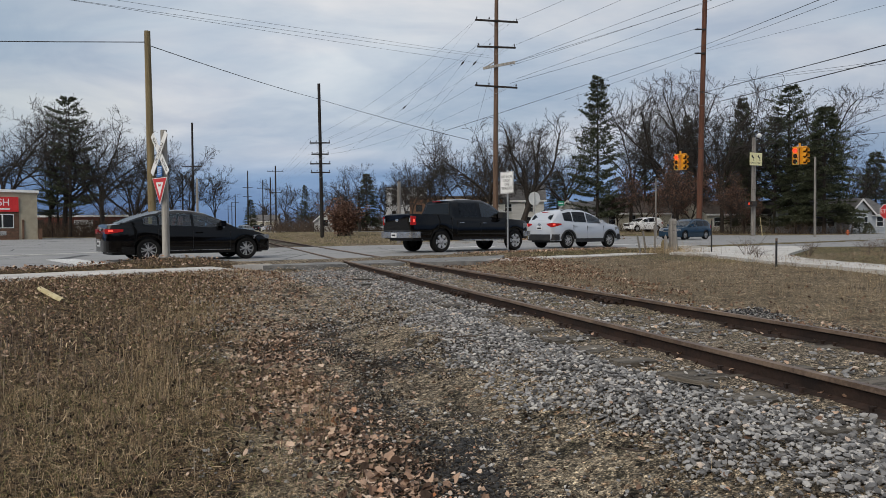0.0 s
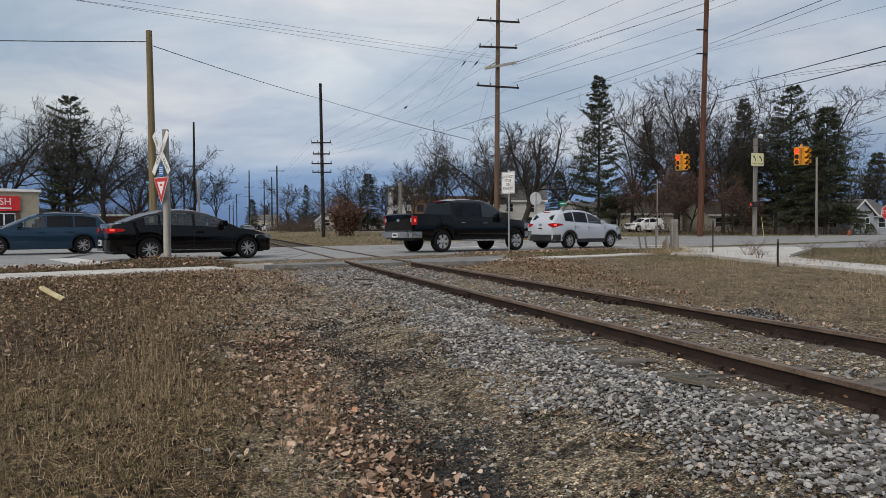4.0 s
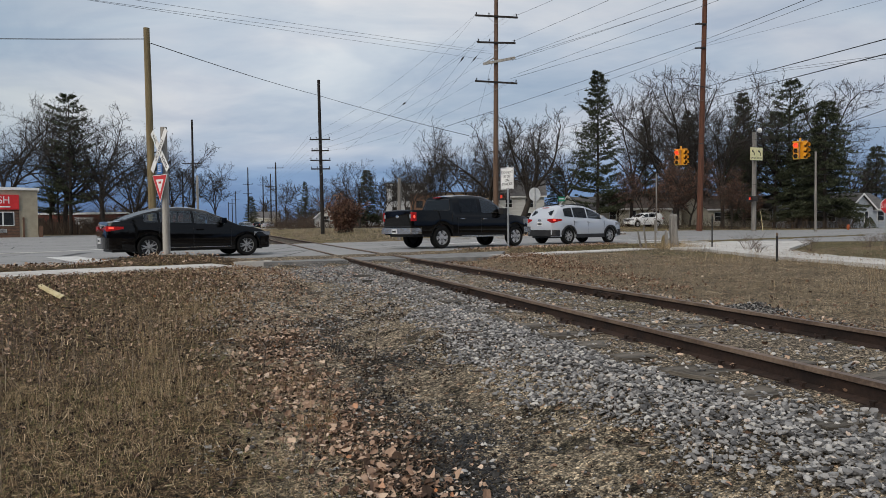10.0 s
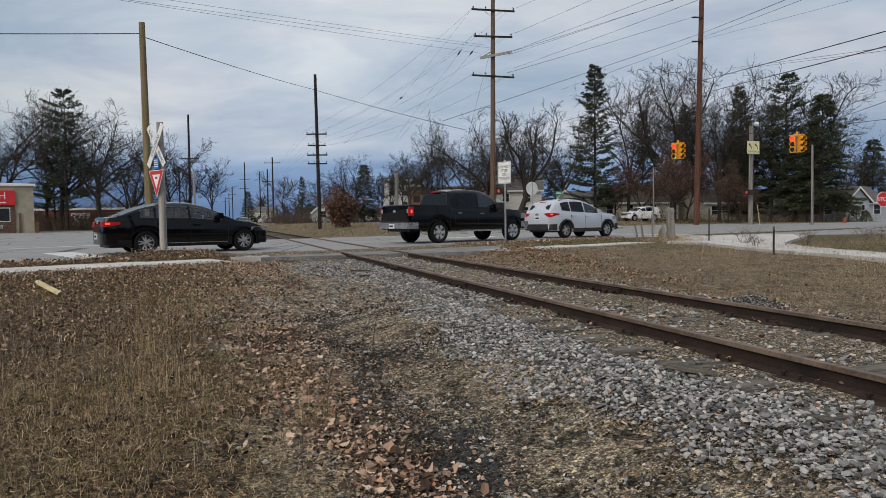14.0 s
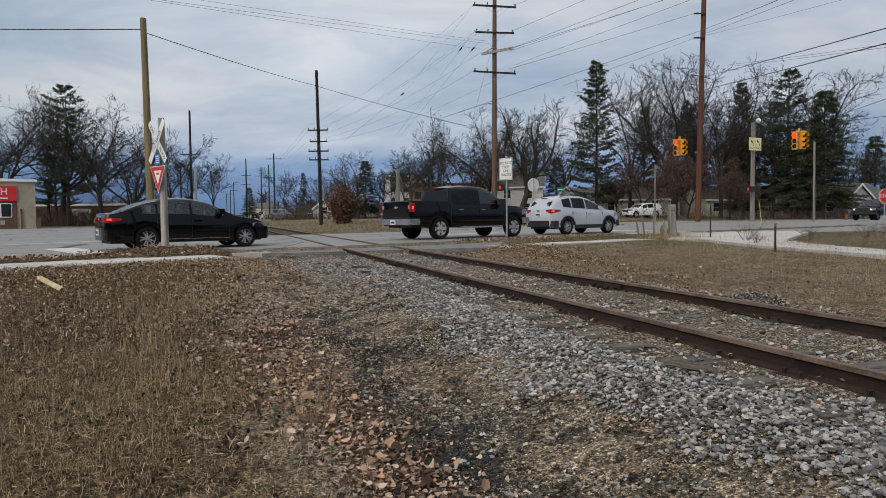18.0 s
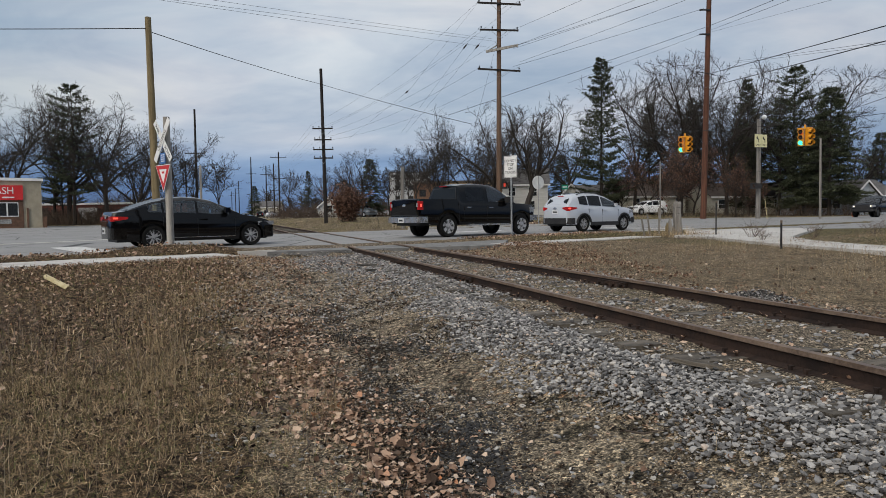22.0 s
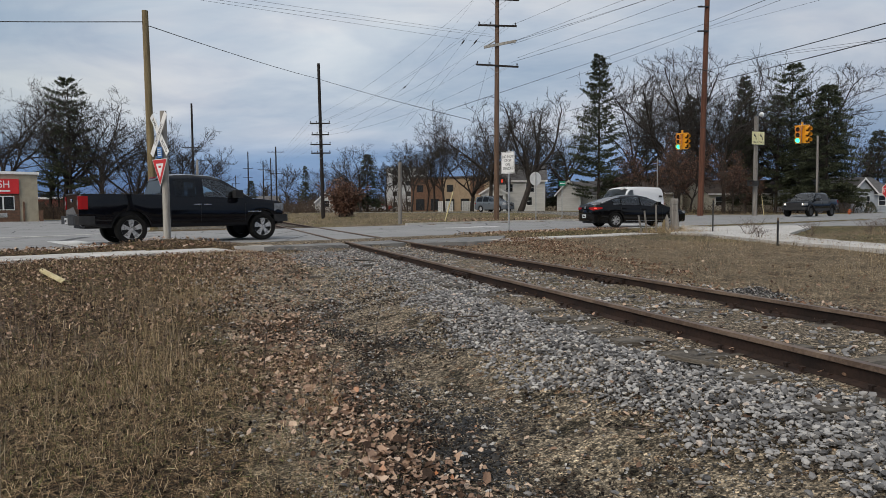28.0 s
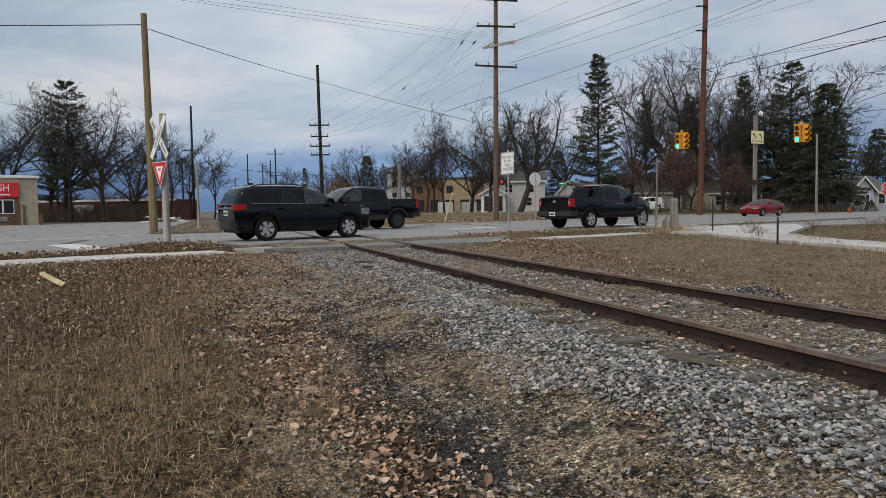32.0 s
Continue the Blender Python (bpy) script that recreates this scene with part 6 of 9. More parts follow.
def bare_tree(seed, height, label, trunk_r=0.34, limbs=6, splay=0.75, fork=0.26, lean=0.0, fine=1.0, leaves=0, droop=0.0):
    """A leafless crown: a trunk that parts into winding limbs, then branches, twigs and a haze of fine shoots."""
    rnd = random.Random(seed)
    wood, twigs = Tubes(), Tubes()
    tips = []
    SEGS, WIND = (5, 11, 8, 5, 2), (0.035, 0.095, 0.14, 0.15, 0.10)

    def gauss3(s):
        return np.array([rnd.gauss(0, s), rnd.gauss(0, s), rnd.gauss(0, s)])

    def turned(d, angle):
        """d swung by an angle towards a random side."""
        a = np.cross(d, gauss3(1.0))
        a /= np.linalg.norm(a) + 1e-9
        return d * math.cos(angle) + a * math.sin(angle)

    def grow(p, d, length, r, level):
        segs = SEGS[level]
        curl = gauss3(WIND[level] * 0.5)
        for k in range(segs):
            curl = curl * 0.55 + gauss3(WIND[level])
            t = (k + 1) / segs
            d = d + curl + np.array([0, 0, (0.0, 0.055, 0.05, 0.04, 0.02)[level] - droop * (level == 2)])
            d /= np.linalg.norm(d)
            q = p + d * (length / segs)
            r1 = r * (0.94, 0.90, 0.85, 0.78, 0.7)[level]
            if level < 2:
                wood.add(p, q, r, r1, 8 if level == 0 else 6)
            elif level == 2:
                twigs.add(p, q, max(r, 0.028), max(r1, 0.022), 4)
            else:
                twigs.add(p, q, max(r, 0.019 if level == 3 else 0.013), max(r1, 0.014 if level == 3 else 0.008), 3)
            kids = 0
            if level == 1 and k >= 1:
                kids = 1 + (rnd.random() < 0.45)
            elif level == 2 and k >= 1:
                kids = 1 if rnd.random() < 0.92 else 0
            elif level == 3:
                kids = (rnd.random() < 0.75 * fine) + (rnd.random() < 0.5 * fine)
            for _ in range(kids):
                nd = turned(d, rnd.uniform(0.55, 1.15)) + np.array([0, 0, 0.12])
                nd /= np.linalg.norm(nd)
                ln = length * rnd.uniform(0.34, 0.60) * (1.12 - 0.55 * t)
                grow(q, nd, ln, r1 * rnd.uniform(0.45, 0.70), level + 1)
            p, r = q, r1
        if level == 0:
            a0 = rnd.uniform(0, 6.28)
            for j in range(limbs):
                ang = a0 + 6.283 * j / limbs + rnd.uniform(-0.4, 0.4)
                out = splay * rnd.uniform(0.55, 1.25) * (0.35 if j == 0 else 1.0)
                nd = d + np.array([math.cos(ang), math.sin(ang), 0.0]) * out
                back = p - d * rnd.uniform(0, height * fork * 0.30) * (j > 1)
                grow(back, nd / np.linalg.norm(nd), height * (1 - fork) * rnd.uniform(0.72, 1.05), r * rnd.uniform(0.58, 0.82), 1)
        if level >= 3:
            tips.append(p)

    grow(np.array([0, 0, -0.25]), np.array([lean, 0, 1.0]) / math.hypot(lean, 1.0), height * fork, trunk_r, 0)
    ob = thing("tree", label, "tree", group="bare trees")
    for nm, t, m in (("trunk", wood, BARK), ("crown", twigs, TWIG)):
        o = new(nm, t.mesh(nm, m))
        o.parent = ob
    if leaves:
        vs, fs = [], []
        for k in range(leaves):
            c = tips[rnd.randrange(len(tips))] + gauss3(0.25)
            a = gauss3(1.0); a /= np.linalg.norm(a)
            b = np.cross(a, gauss3(1.0)); b /= np.linalg.norm(b)
            s = rnd.uniform(0.05, 0.10)
            n = len(vs)
            vs += [c - a * s, c + b * s * 0.6, c + a * s, c - b * s * 0.6]
            fs.append((n, n + 1, n + 2, n + 3))
        o = new("leaves", data_mesh("leaves", vs, fs, BROWN_LEAF))
        o.parent = ob
        tagged(o, "clinging brown leaves")
    # scale the crown to the wanted height
    top = max(float(v[:, 2].max()) for v in twigs.v)
    ob.scale = (height / top,) * 3
    return ob


def conifer(seed, height, base_w, label, ragged=0.35, clear=0.12, rise=0.25, gap=0.022, taper=0.72, plume=1.0, layers=1.0):
    """A pine or spruce: whorls of bowed limbs with side sprays, each spray a plume of needles."""
    rnd = random.Random(seed)
    wood = Tubes()
    vs, fs = [], []
    bend_x, bend_y = rnd.uniform(-0.2, 0.2), rnd.uniform(-0.2, 0.2)

    def stem(z):
        k = z / height
        return np.array([bend_x * math.sin(3 * k), bend_y * math.sin(2.5 * k), z])

    for k in range(10):
        wood.add(stem(height * k / 10) - np.array([0, 0, 0.2 * (k == 0)]), stem(height * (k + 1) / 10), 0.03 + 0.22 * (1 - k / 10), 0.03 + 0.22 * (1 - (k + 1) / 10), 7)

    def plume_at(q, w, n):
        for _ in range(n):
            d = w * rnd.uniform(0.5, 1.1) + np.array([rnd.gauss(0, 0.55), rnd.gauss(0, 0.55), rnd.gauss(0.22, 0.45)])
            d /= np.linalg.norm(d)
            s = np.cross(d, (rnd.gauss(0, 1), rnd.gauss(0, 1), 1))
            s = s / (np.linalg.norm(s) + 1e-9) * rnd.uniform(0.03, 0.06)
            c = q + np.array([rnd.gauss(0, 0.07), rnd.gauss(0, 0.07), rnd.gauss(0, 0.05)])
            n0 = len(vs)
            vs.extend([c - s, c + s, c + d * rnd.uniform(0.16, 0.34)])
            fs.append((n0, n0 + 1, n0 + 2))

    z = height * clear
    while z < height * 0.99:
        f = 1 - z / height
        whorl = rnd.randint(3, 5)
        a0 = rnd.uniform(0, 6.28)
        strong = rnd.uniform(1 - ragged * 0.8, 1 + ragged * 0.4)
        for j in range(whorl):
            if rnd.random() < ragged * 0.4:
                continue
            L = (base_w * (f ** taper) * rnd.uniform(1 - ragged, 1 + ragged * 0.35) * strong + 0.2)
            ang = a0 + 6.28 * j / whorl + rnd.uniform(-.4, .4)
            flat = np.array([math.cos(ang), math.sin(ang), 0.0])
            up0, up1 = rise * (0.2 + 1.5 * (1 - f)) + rnd.uniform(-0.15, 0.12), 0.25 * rise
            n = max(3, int(L / 0.55))
            p = stem(z)
            for k in range(n):
                t = (k + 1) / n
                d = flat + np.array([0, 0, up0 + up1 * t * 2])
                q = p + d * L / n
                wood.add(p, q, (0.034 * f + 0.012) * (1.1 - t * 0.8), (0.034 * f + 0.012) * (1.02 - t * 0.8), 3)
                if t > 0.25 or f < 0.25:
                    for sgn in (-1, 1):
                        for _s in range(2):
                            if rnd.random() > 0.85 * layers:
                                continue
                            sd = flat * 0.8 + np.array([-flat[1], flat[0], 0]) * sgn * rnd.uniform(0.5, 1.0) + np.array([0, 0, rnd.uniform(0.0, 0.3)])
                            ln = (0.18 + 0.28 * L * (1.15 - t)) * rnd.uniform(0.5, 1.0)
                            m = max(1, int(ln / 0.24))
                            for i in range(m):
                                plume_at(q + sd * ln * (i + 1) / m, sd, int(9 * plume))
                    plume_at(q, d, int(7 * plume))
                p = q
        z += height * gap * rnd.uniform(0.55, 1.5)
    ob = thing("conifer", label, "tree", group="conifers")
    o = new("trunk", wood.mesh("trunk", BARK))
    o.parent = ob
    o = new("needles", data_mesh("needles", vs, fs, NEEDLE))
    o.parent = ob
    return ob


def planted(ob, height, spots):
    """Puts a tree of that built height at the first spot and copies it to the others: (x, y, height, turn)."""
    s = ob.scale.copy()
    for i, (x, y, h, r) in enumerate(spots):
        m = Matrix.Translation((x, y, ground_at(x, y))) @ pose(0, 0, 0, 0, 0, r) @ Matrix.Scale(h / height, 4)
        if i:
            copy_thing(ob, m)
        else:
            first = m
    ob.matrix_basis = first @ Matrix.Diagonal((*s, 1))


def woods():
    oak = bare_tree(11, 19.0, "bare broad oak with dark winding limbs", 0.36, 6, 0.85, 0.31)
    planted(oak, 19.0, [(-44.0, 89, 17.2, 20), (-56.5, 88, 18.7, 200), (6.3, 92, 15.6, 140), (31.0, 91, 21.6, 60), (52.0, 96, 21.4, 100), (36.2, 97, 22.6, 300), (-12.8, 106, 11.0, 75), (18.5, 101, 15.6, 15), (62, 104, 13.5, 230), (-63, 92, 19.0, 330), (-50.6, 92, 18.6, 260)])
    elm = bare_tree(23, 20.0, "bare upright tree with fine ascending twigs", 0.29, 6, 0.46, 0.28)
    planted(elm, 20.0, [(25.6, 93, 21.2, 0), (-54.5, 95, 19.6, 70), (36.0, 88, 20.8, 160), (0.2, 101, 14.8, 220), (41.5, 101, 18.6, 45), (45.5, 99, 19.5, 180)])
    spread = bare_tree(31, 16.0, "bare spreading oak with long low limbs", 0.36, 8, 1.15, 0.22, droop=0.02)
    planted(spread, 16.0, [(4.4, 105, 16.2, 0), (-40.6, 90, 15.6, 40), (11.6, 103, 15.4, 190), (47.5, 92, 18.2, 120)])
    leaner = bare_tree(37, 15.5, "bare leaning oak with a thick dark trunk", 0.44, 6, 0.8, 0.34, lean=0.42)
    planted(leaner, 15.5, [(9.4, 84, 14.8, -12), (55.0, 101, 15.0, 200)])
    slim = bare_tree(51, 12.0, "small bare tree with a thin pale crown", 0.19, 4, 0.5, 0.34, fine=1.0)
    planted(slim, 12.0, [(-4.4, 96, 10.4, 10), (-38.2, 96, 13.2, 45), (-37.0, 101, 11.6, 140), (-42.0, 85, 9.6, 250), (-34.6, 104, 10.5, 330), (-8.0, 112, 8.8, 90), (-5.6, 108, 9.6, 150), (-9.6, 117, 9.4, 260), (-2.6, 113, 10.4, 35), (-22.5, 150, 10.0, 15), (-28.0, 160, 12.0, 60), (-24.0, 168, 11.2, 20), (-38.5, 170, 13.2, 200), (-1.4, 104, 12.0, 300), (70, 112, 12.0, 110)])
    rusty = bare_tree(64, 9.5, "oak that keeps its rusty brown leaves", 0.18, 5, 0.85, 0.26, leaves=5200)
    planted(rusty, 9.5, [(27.5, 80, 9.6, 0), (25.0, 84, 8.2, 80), (34.2, 81, 7.2, 170), (31.0, 86, 8.4, 260), (37.5, 85, 5.8, 40), (22.5, 88, 6.2, 200)])
    pine = conifer(5, 20.4, 5.0, "tall ragged white pine with dark green needles", 0.44, 0.08, 0.30, 0.018, 0.78, 1.4)
    planted(pine, 20.4, [(19.5, 86, 19.3, 0), (42.6, 97, 18.6, 60), (-33.0, 165, 11.0, 50), (37.0, 103, 17.0, 10), (30.2, 102, 16.0, 200)])
    old_pine = conifer(15, 18.4, 4.4, "old white pine with an open layered crown", 0.55, 0.22, 0.20, 0.020, 0.46, 1.05)
    planted(old_pine, 18.4, [(-47.8, 88, 17.8, 130), (46.8, 92, 19.6, 200), (-52.6, 94, 12.0, 300), (43.6, 90, 15.0, 60)])
    spruce = conifer(9, 16.0, 4.4, "dense dark green spruce with drooping limbs", 0.30, 0.09, -0.10, 0.015, 0.52, 1.4)
    planted(spruce, 16.0, [(46.6, 83.5, 15.6, 0), (-12.2, 111, 9.4, 40), (39.5, 107, 13.5, 130), (44.5, 104, 14.0, 33), (45.0, 87, 10.5, 15), (66.5, 105, 12.4, 310), (-57.5, 206, 9.5, 45), (53.5, 97, 13.5, 60), (41.0, 93, 10.5, 220), (17.6, 104, 9.0, 190)])


woods()


BRUSH = surface("brown_brush_stems", (0.028, 0.020, 0.015), (0.105, 0.075, 0.055), 0.6, 12, 0.95)


def thicket(name, x0, x1, y0, y1, h, n, seed, label, leaves=0):
    """A tangle of thin stems: brush that nobody could count."""
    rnd = random.Random(seed)
    t = Tubes()
    vs, fs = [], []
    for _ in range(n):
        x, y = rnd.uniform(x0, x1), rnd.uniform(y0, y1)
        p = np.array([x, y, ground_at(x, y) - 0.05])
        d = np.array([rnd.gauss(0, 0.35), rnd.gauss(0, 0.35), 1.0])
        H = h * rnd.uniform(0.35, 1.0) * (0.7 + 0.3 * noise.noise((x * 0.3, y * 0.3, seed)))
        r = rnd.uniform(0.012, 0.030) * (y0 / 80) ** 0.7
        for k in range(3):
            q = p + d * H / 3
            t.add(p, q, r, r * 0.75, 3)
            if k:
                s = d + np.array([rnd.gauss(0, 0.8), rnd.gauss(0, 0.8), 0])
                t.add(q, q + s * H * 0.22, r * 0.6, r * 0.3, 3)
            d = d + np.array([rnd.gauss(0, 0.3), rnd.gauss(0, 0.3), 0])
            p, r = q, r * 0.75
    ob = new(name, t.mesh(name, BRUSH))
    tagged(ob, label, "brush", kind="stuff")


thicket("brush", -64, -42, 98, 104, 4.0, 900, 13, "tall bare scrub behind the forecourt trees")
thicket("brush", -58, -36, 86, 97, 3.4, 1900, 3, "dark tangled brush behind the forecourt fence")
thicket("brush", 20, 50, 78, 86, 2.0, 700, 4, "bare brush on the far bank")
thicket("brush", 14, 70, 108, 122, 4.5, 1700, 5, "bare brush behind the houses")
thicket("brush", -34, 8, 128, 150, 4.5, 1400, 6, "bare brush beyond the far street")
thicket("brush", -27, -10, 108, 124, 2.0, 900, 11, "low bare brush beyond the grass strip")
thicket("brush", -38, -26, 140, 175, 3.6, 700, 12, "low bare scrub along the railway")
thicket("brush", -150, -92, 180, 260, 7.0, 1500, 8, "bare scrub far along the railway")


def far_woods(seed, count, near, far, arc, tall, limbs, thick, label):
    """A belt of bare woods round the place; arc: the headings that it spans."""
    rnd = random.Random(seed)
    t = Tubes()
    for _ in range(count):
        ang = rnd.uniform(*arc)
        d = rnd.uniform(near, far)
        x, y = math.sin(ang) * d, math.cos(ang) * d
        s = x * TR_S[0] + y * TR_S[1]
        if -9 < s < 16 and y > 0:
            continue
        g = ground_at(x, y)
        H = rnd.uniform(*tall)
        t.add((x, y, g - 0.3), (x, y, g + H * 0.6), 0.28, 0.16, 3)
        for _ in range(limbs):
            z = rnd.uniform(0.12, 0.7) * H
            e = np.array([rnd.gauss(0, 0.22) * H, rnd.gauss(0, 0.22) * H, rnd.uniform(0.08, 0.38) * H])
            t.add((x, y, g + z), np.array([x, y, g + z]) + e, thick, thick / 3, 3)
    ob = new("far_woods", t.mesh("far_woods", TWIG))
    tagged(ob, label, "woods", kind="stuff")


# Full circle: the unseen part behind the camera is added for reflections.
far_woods(77, 1500, 270, 420, (-3.14, 3.14), (7, 14), 34, 0.12, "belt of distant leafless woods")
# Unseen belt behind the camera, added to darken what the cars reflect.
far_woods(78, 170, 42, 70, (2.0, 4.3), (9, 14), 60, 0.16, "unseen bare woods added behind the camera for dark reflections")


def brown_shrub():
    rnd = random.Random(8)
    ob = thing("shrub", "rounded shrub full of rusty brown leaves", "shrub", pose(-10.75, 75.0, ground_at(-10.75, 75.0)) @ Matrix.Diagonal((1.4, 1.4, 1.18, 1)))
    t = Tubes()
    vs, fs = [], []
    for _ in range(190):
        a, b = rnd.uniform(0, 6.28), rnd.uniform(0.05, 0.72)
        d = np.array([math.cos(a) * b, math.sin(a) * b, 1.0])
        L = rnd.uniform(1.6, 3.9) * (1 - 0.35 * b)
        t.add((rnd.gauss(0, .2), rnd.gauss(0, .2), -0.1), d * L, 0.022, 0.008, 3)
        for _ in range(42):
            c = d * L * rnd.uniform(0.18, 1.02) + np.array([rnd.gauss(0, 0.22) for _ in range(3)])
            u = np.array([rnd.gauss(0, 1) for _ in range(3)]); u /= np.linalg.norm(u)
            w = np.cross(u, [rnd.gauss(0, 1) for _ in range(3)]); w /= np.linalg.norm(w)
            s = rnd.uniform(0.06, 0.12)
            n = len(vs)
            vs += [c - u * s, c + w * s * 0.6, c + u * s, c - w * s * 0.6]
            fs.append((n, n + 1, n + 2, n + 3))
    o = new("stems", t.mesh("stems", TWIG)); o.parent = ob
    o = new("leaves", data_mesh("leaves", vs, fs, BROWN_LEAF)); o.parent = ob


brown_shrub()


# ---- buildings ----
SIDING_GREY = surface("blue_grey_siding", (0.30, 0.33, 0.37), (0.40, 0.43, 0.47), 1.2, 30, 0.7, stretch=(0.3, 0.3, 4))
SIDING_WHITE = surface("off_white_siding", (0.50, 0.50, 0.48), (0.62, 0.62, 0.60), 1.2, 30, 0.7, stretch=(0.3, 0.3, 4))
SIDING_CREAM = surface("cream_siding", (0.42, 0.40, 0.33), (0.54, 0.51, 0.43), 1.2, 30, 0.7, stretch=(0.3, 0.3, 4))
SHINGLE = surface("grey_roof_shingle", (0.075, 0.072, 0.072), (0.14, 0.135, 0.135), 2, 22, 0.9, bump=0.3)
SHINGLE_BROWN = surface("brown_roof_shingle", (0.075, 0.058, 0.05), (0.135, 0.11, 0.095), 2, 22, 0.9, bump=0.3)
TRIM_WHITE = surface("white_trim_paint", (0.66, 0.66, 0.65), (0.78, 0.78, 0.77), 3, 50, 0.5)
TAN_METAL = surface("tan_ribbed_metal", (0.36, 0.32, 0.24), (0.46, 0.41, 0.31), 1.2, 40, 0.6)
WOOD_BROWN = surface("brown_stained_boards", (0.09, 0.048, 0.03), (0.16, 0.09, 0.058), 3, 30, 0.8)
FASCIA_RED = surface("bright_red_fascia", (0.50, 0.018, 0.022), (0.60, 0.03, 0.032), 1.5, 40, 0.5)
STUCCO_TAN = surface("tan_stucco", (0.25, 0.19, 0.125), (0.33, 0.25, 0.17), 1, 25, 0.85)
STUCCO_GREY = surface("grey_panel_wall", (0.32, 0.33, 0.34), (0.42, 0.43, 0.44), 0.8, 25, 0.8)


def pane_material():
    n = Nodes("dark_window_glass")
    n.b.inputs["Transmission Weight"].default_value = 0.5
    return n.done(n.mix(n.noise(0.8, n.coords()), (0.03, 0.035, 0.04), (0.08, 0.09, 0.10)), 0.06, 0, 0.6)


PANE = pane_material()


def window(ob, x, z, w, h, y=0.0, mull=True):
    """A window in a front wall at local y."""
    win = box_part("window", (x - w / 2 - 0.08, x + w / 2 + 0.08, y - 0.05, y + 0.02, z - h / 2 - 0.08, z + h / 2 + 0.08), TRIM_WHITE, ob, "white-framed window", bevel=0.01)
    if mull:
        for k in (-1, 1):
            box_part("pane", (x - w / 2, x + w / 2, y - 0.062, y - 0.051, z + (0.02 if k > 0 else -h / 2), z + (h / 2 if k > 0 else -0.02)), PANE, win)
    else:
        box_part("pane", (x - w / 2, x + w / 2, y - 0.062, y - 0.051, z - h / 2, z + h / 2), PANE, win)
    return win


def gabled(name, label, at, w, d, eave, ridge, wall_mat, roof_mat, front_gable=True, over=0.35):
    """A house block: front wall at local y = 0, facing -y; the gable faces the front, or the sides."""
    ob = thing(name, label, "house", at)
    bm = bmesh.new()
    if front_gable:
        bm_prism(bm, [(-w / 2, -0.6), (w / 2, -0.6), (w / 2, eave), (0, ridge), (-w / 2, eave)], 0, d, "y")
    else:
        bm_prism(bm, [(0, -0.6), (d, -0.6), (d, eave), (d / 2, ridge), (0, eave)], -w / 2, w / 2, "x")
    part("wall", bm, wall_mat, ob)
    bm = bmesh.new()
    t = 0.14
    if front_gable:
        k = (ridge - eave) / (w / 2)
        o = [(-w / 2 - over, eave - k * over), (0, ridge), (w / 2 + over, eave - k * over)]
        bm_prism(bm, [(x, z + 0.02) for x, z in o] + [(x, z + 0.02 + t) for x, z in o[::-1]], -over, d + over, "y")
    else:
        k = (ridge - eave) / (d / 2)
        o = [(-over, eave - k * over), (d / 2, ridge), (d + over, eave - k * over)]
        bm_prism(bm, [(y, z + 0.02) for y, z in o] + [(y, z + 0.02 + t) for y, z in o[::-1]], -w / 2 - over, w / 2 + over, "x")
    part("roof", bm, roof_mat, ob)
    if front_gable:
        for s in (-1, 1):
            bm = bmesh.new()
            k = (ridge - eave) / (w / 2)
            bm_prism(bm, [(s * (w / 2 + over), eave - k * over - 0.05), (0, ridge - 0.05), (0, ridge + 0.2), (s * (w / 2 + over), eave - k * over + 0.2)], -over - 0.06, -over - 0.005, "y")
            part("verge_board", bm, TRIM_WHITE, ob, "white verge board")
    else:
        box_part("fascia", (-w / 2 - over, w / 2 + over, -over - 0.04, -over, eave - (ridge - eave) / (d / 2) * over - 0.1, eave - (ridge - eave) / (d / 2) * over + 0.12), TRIM_WHITE, ob, "white eaves board")
    return ob


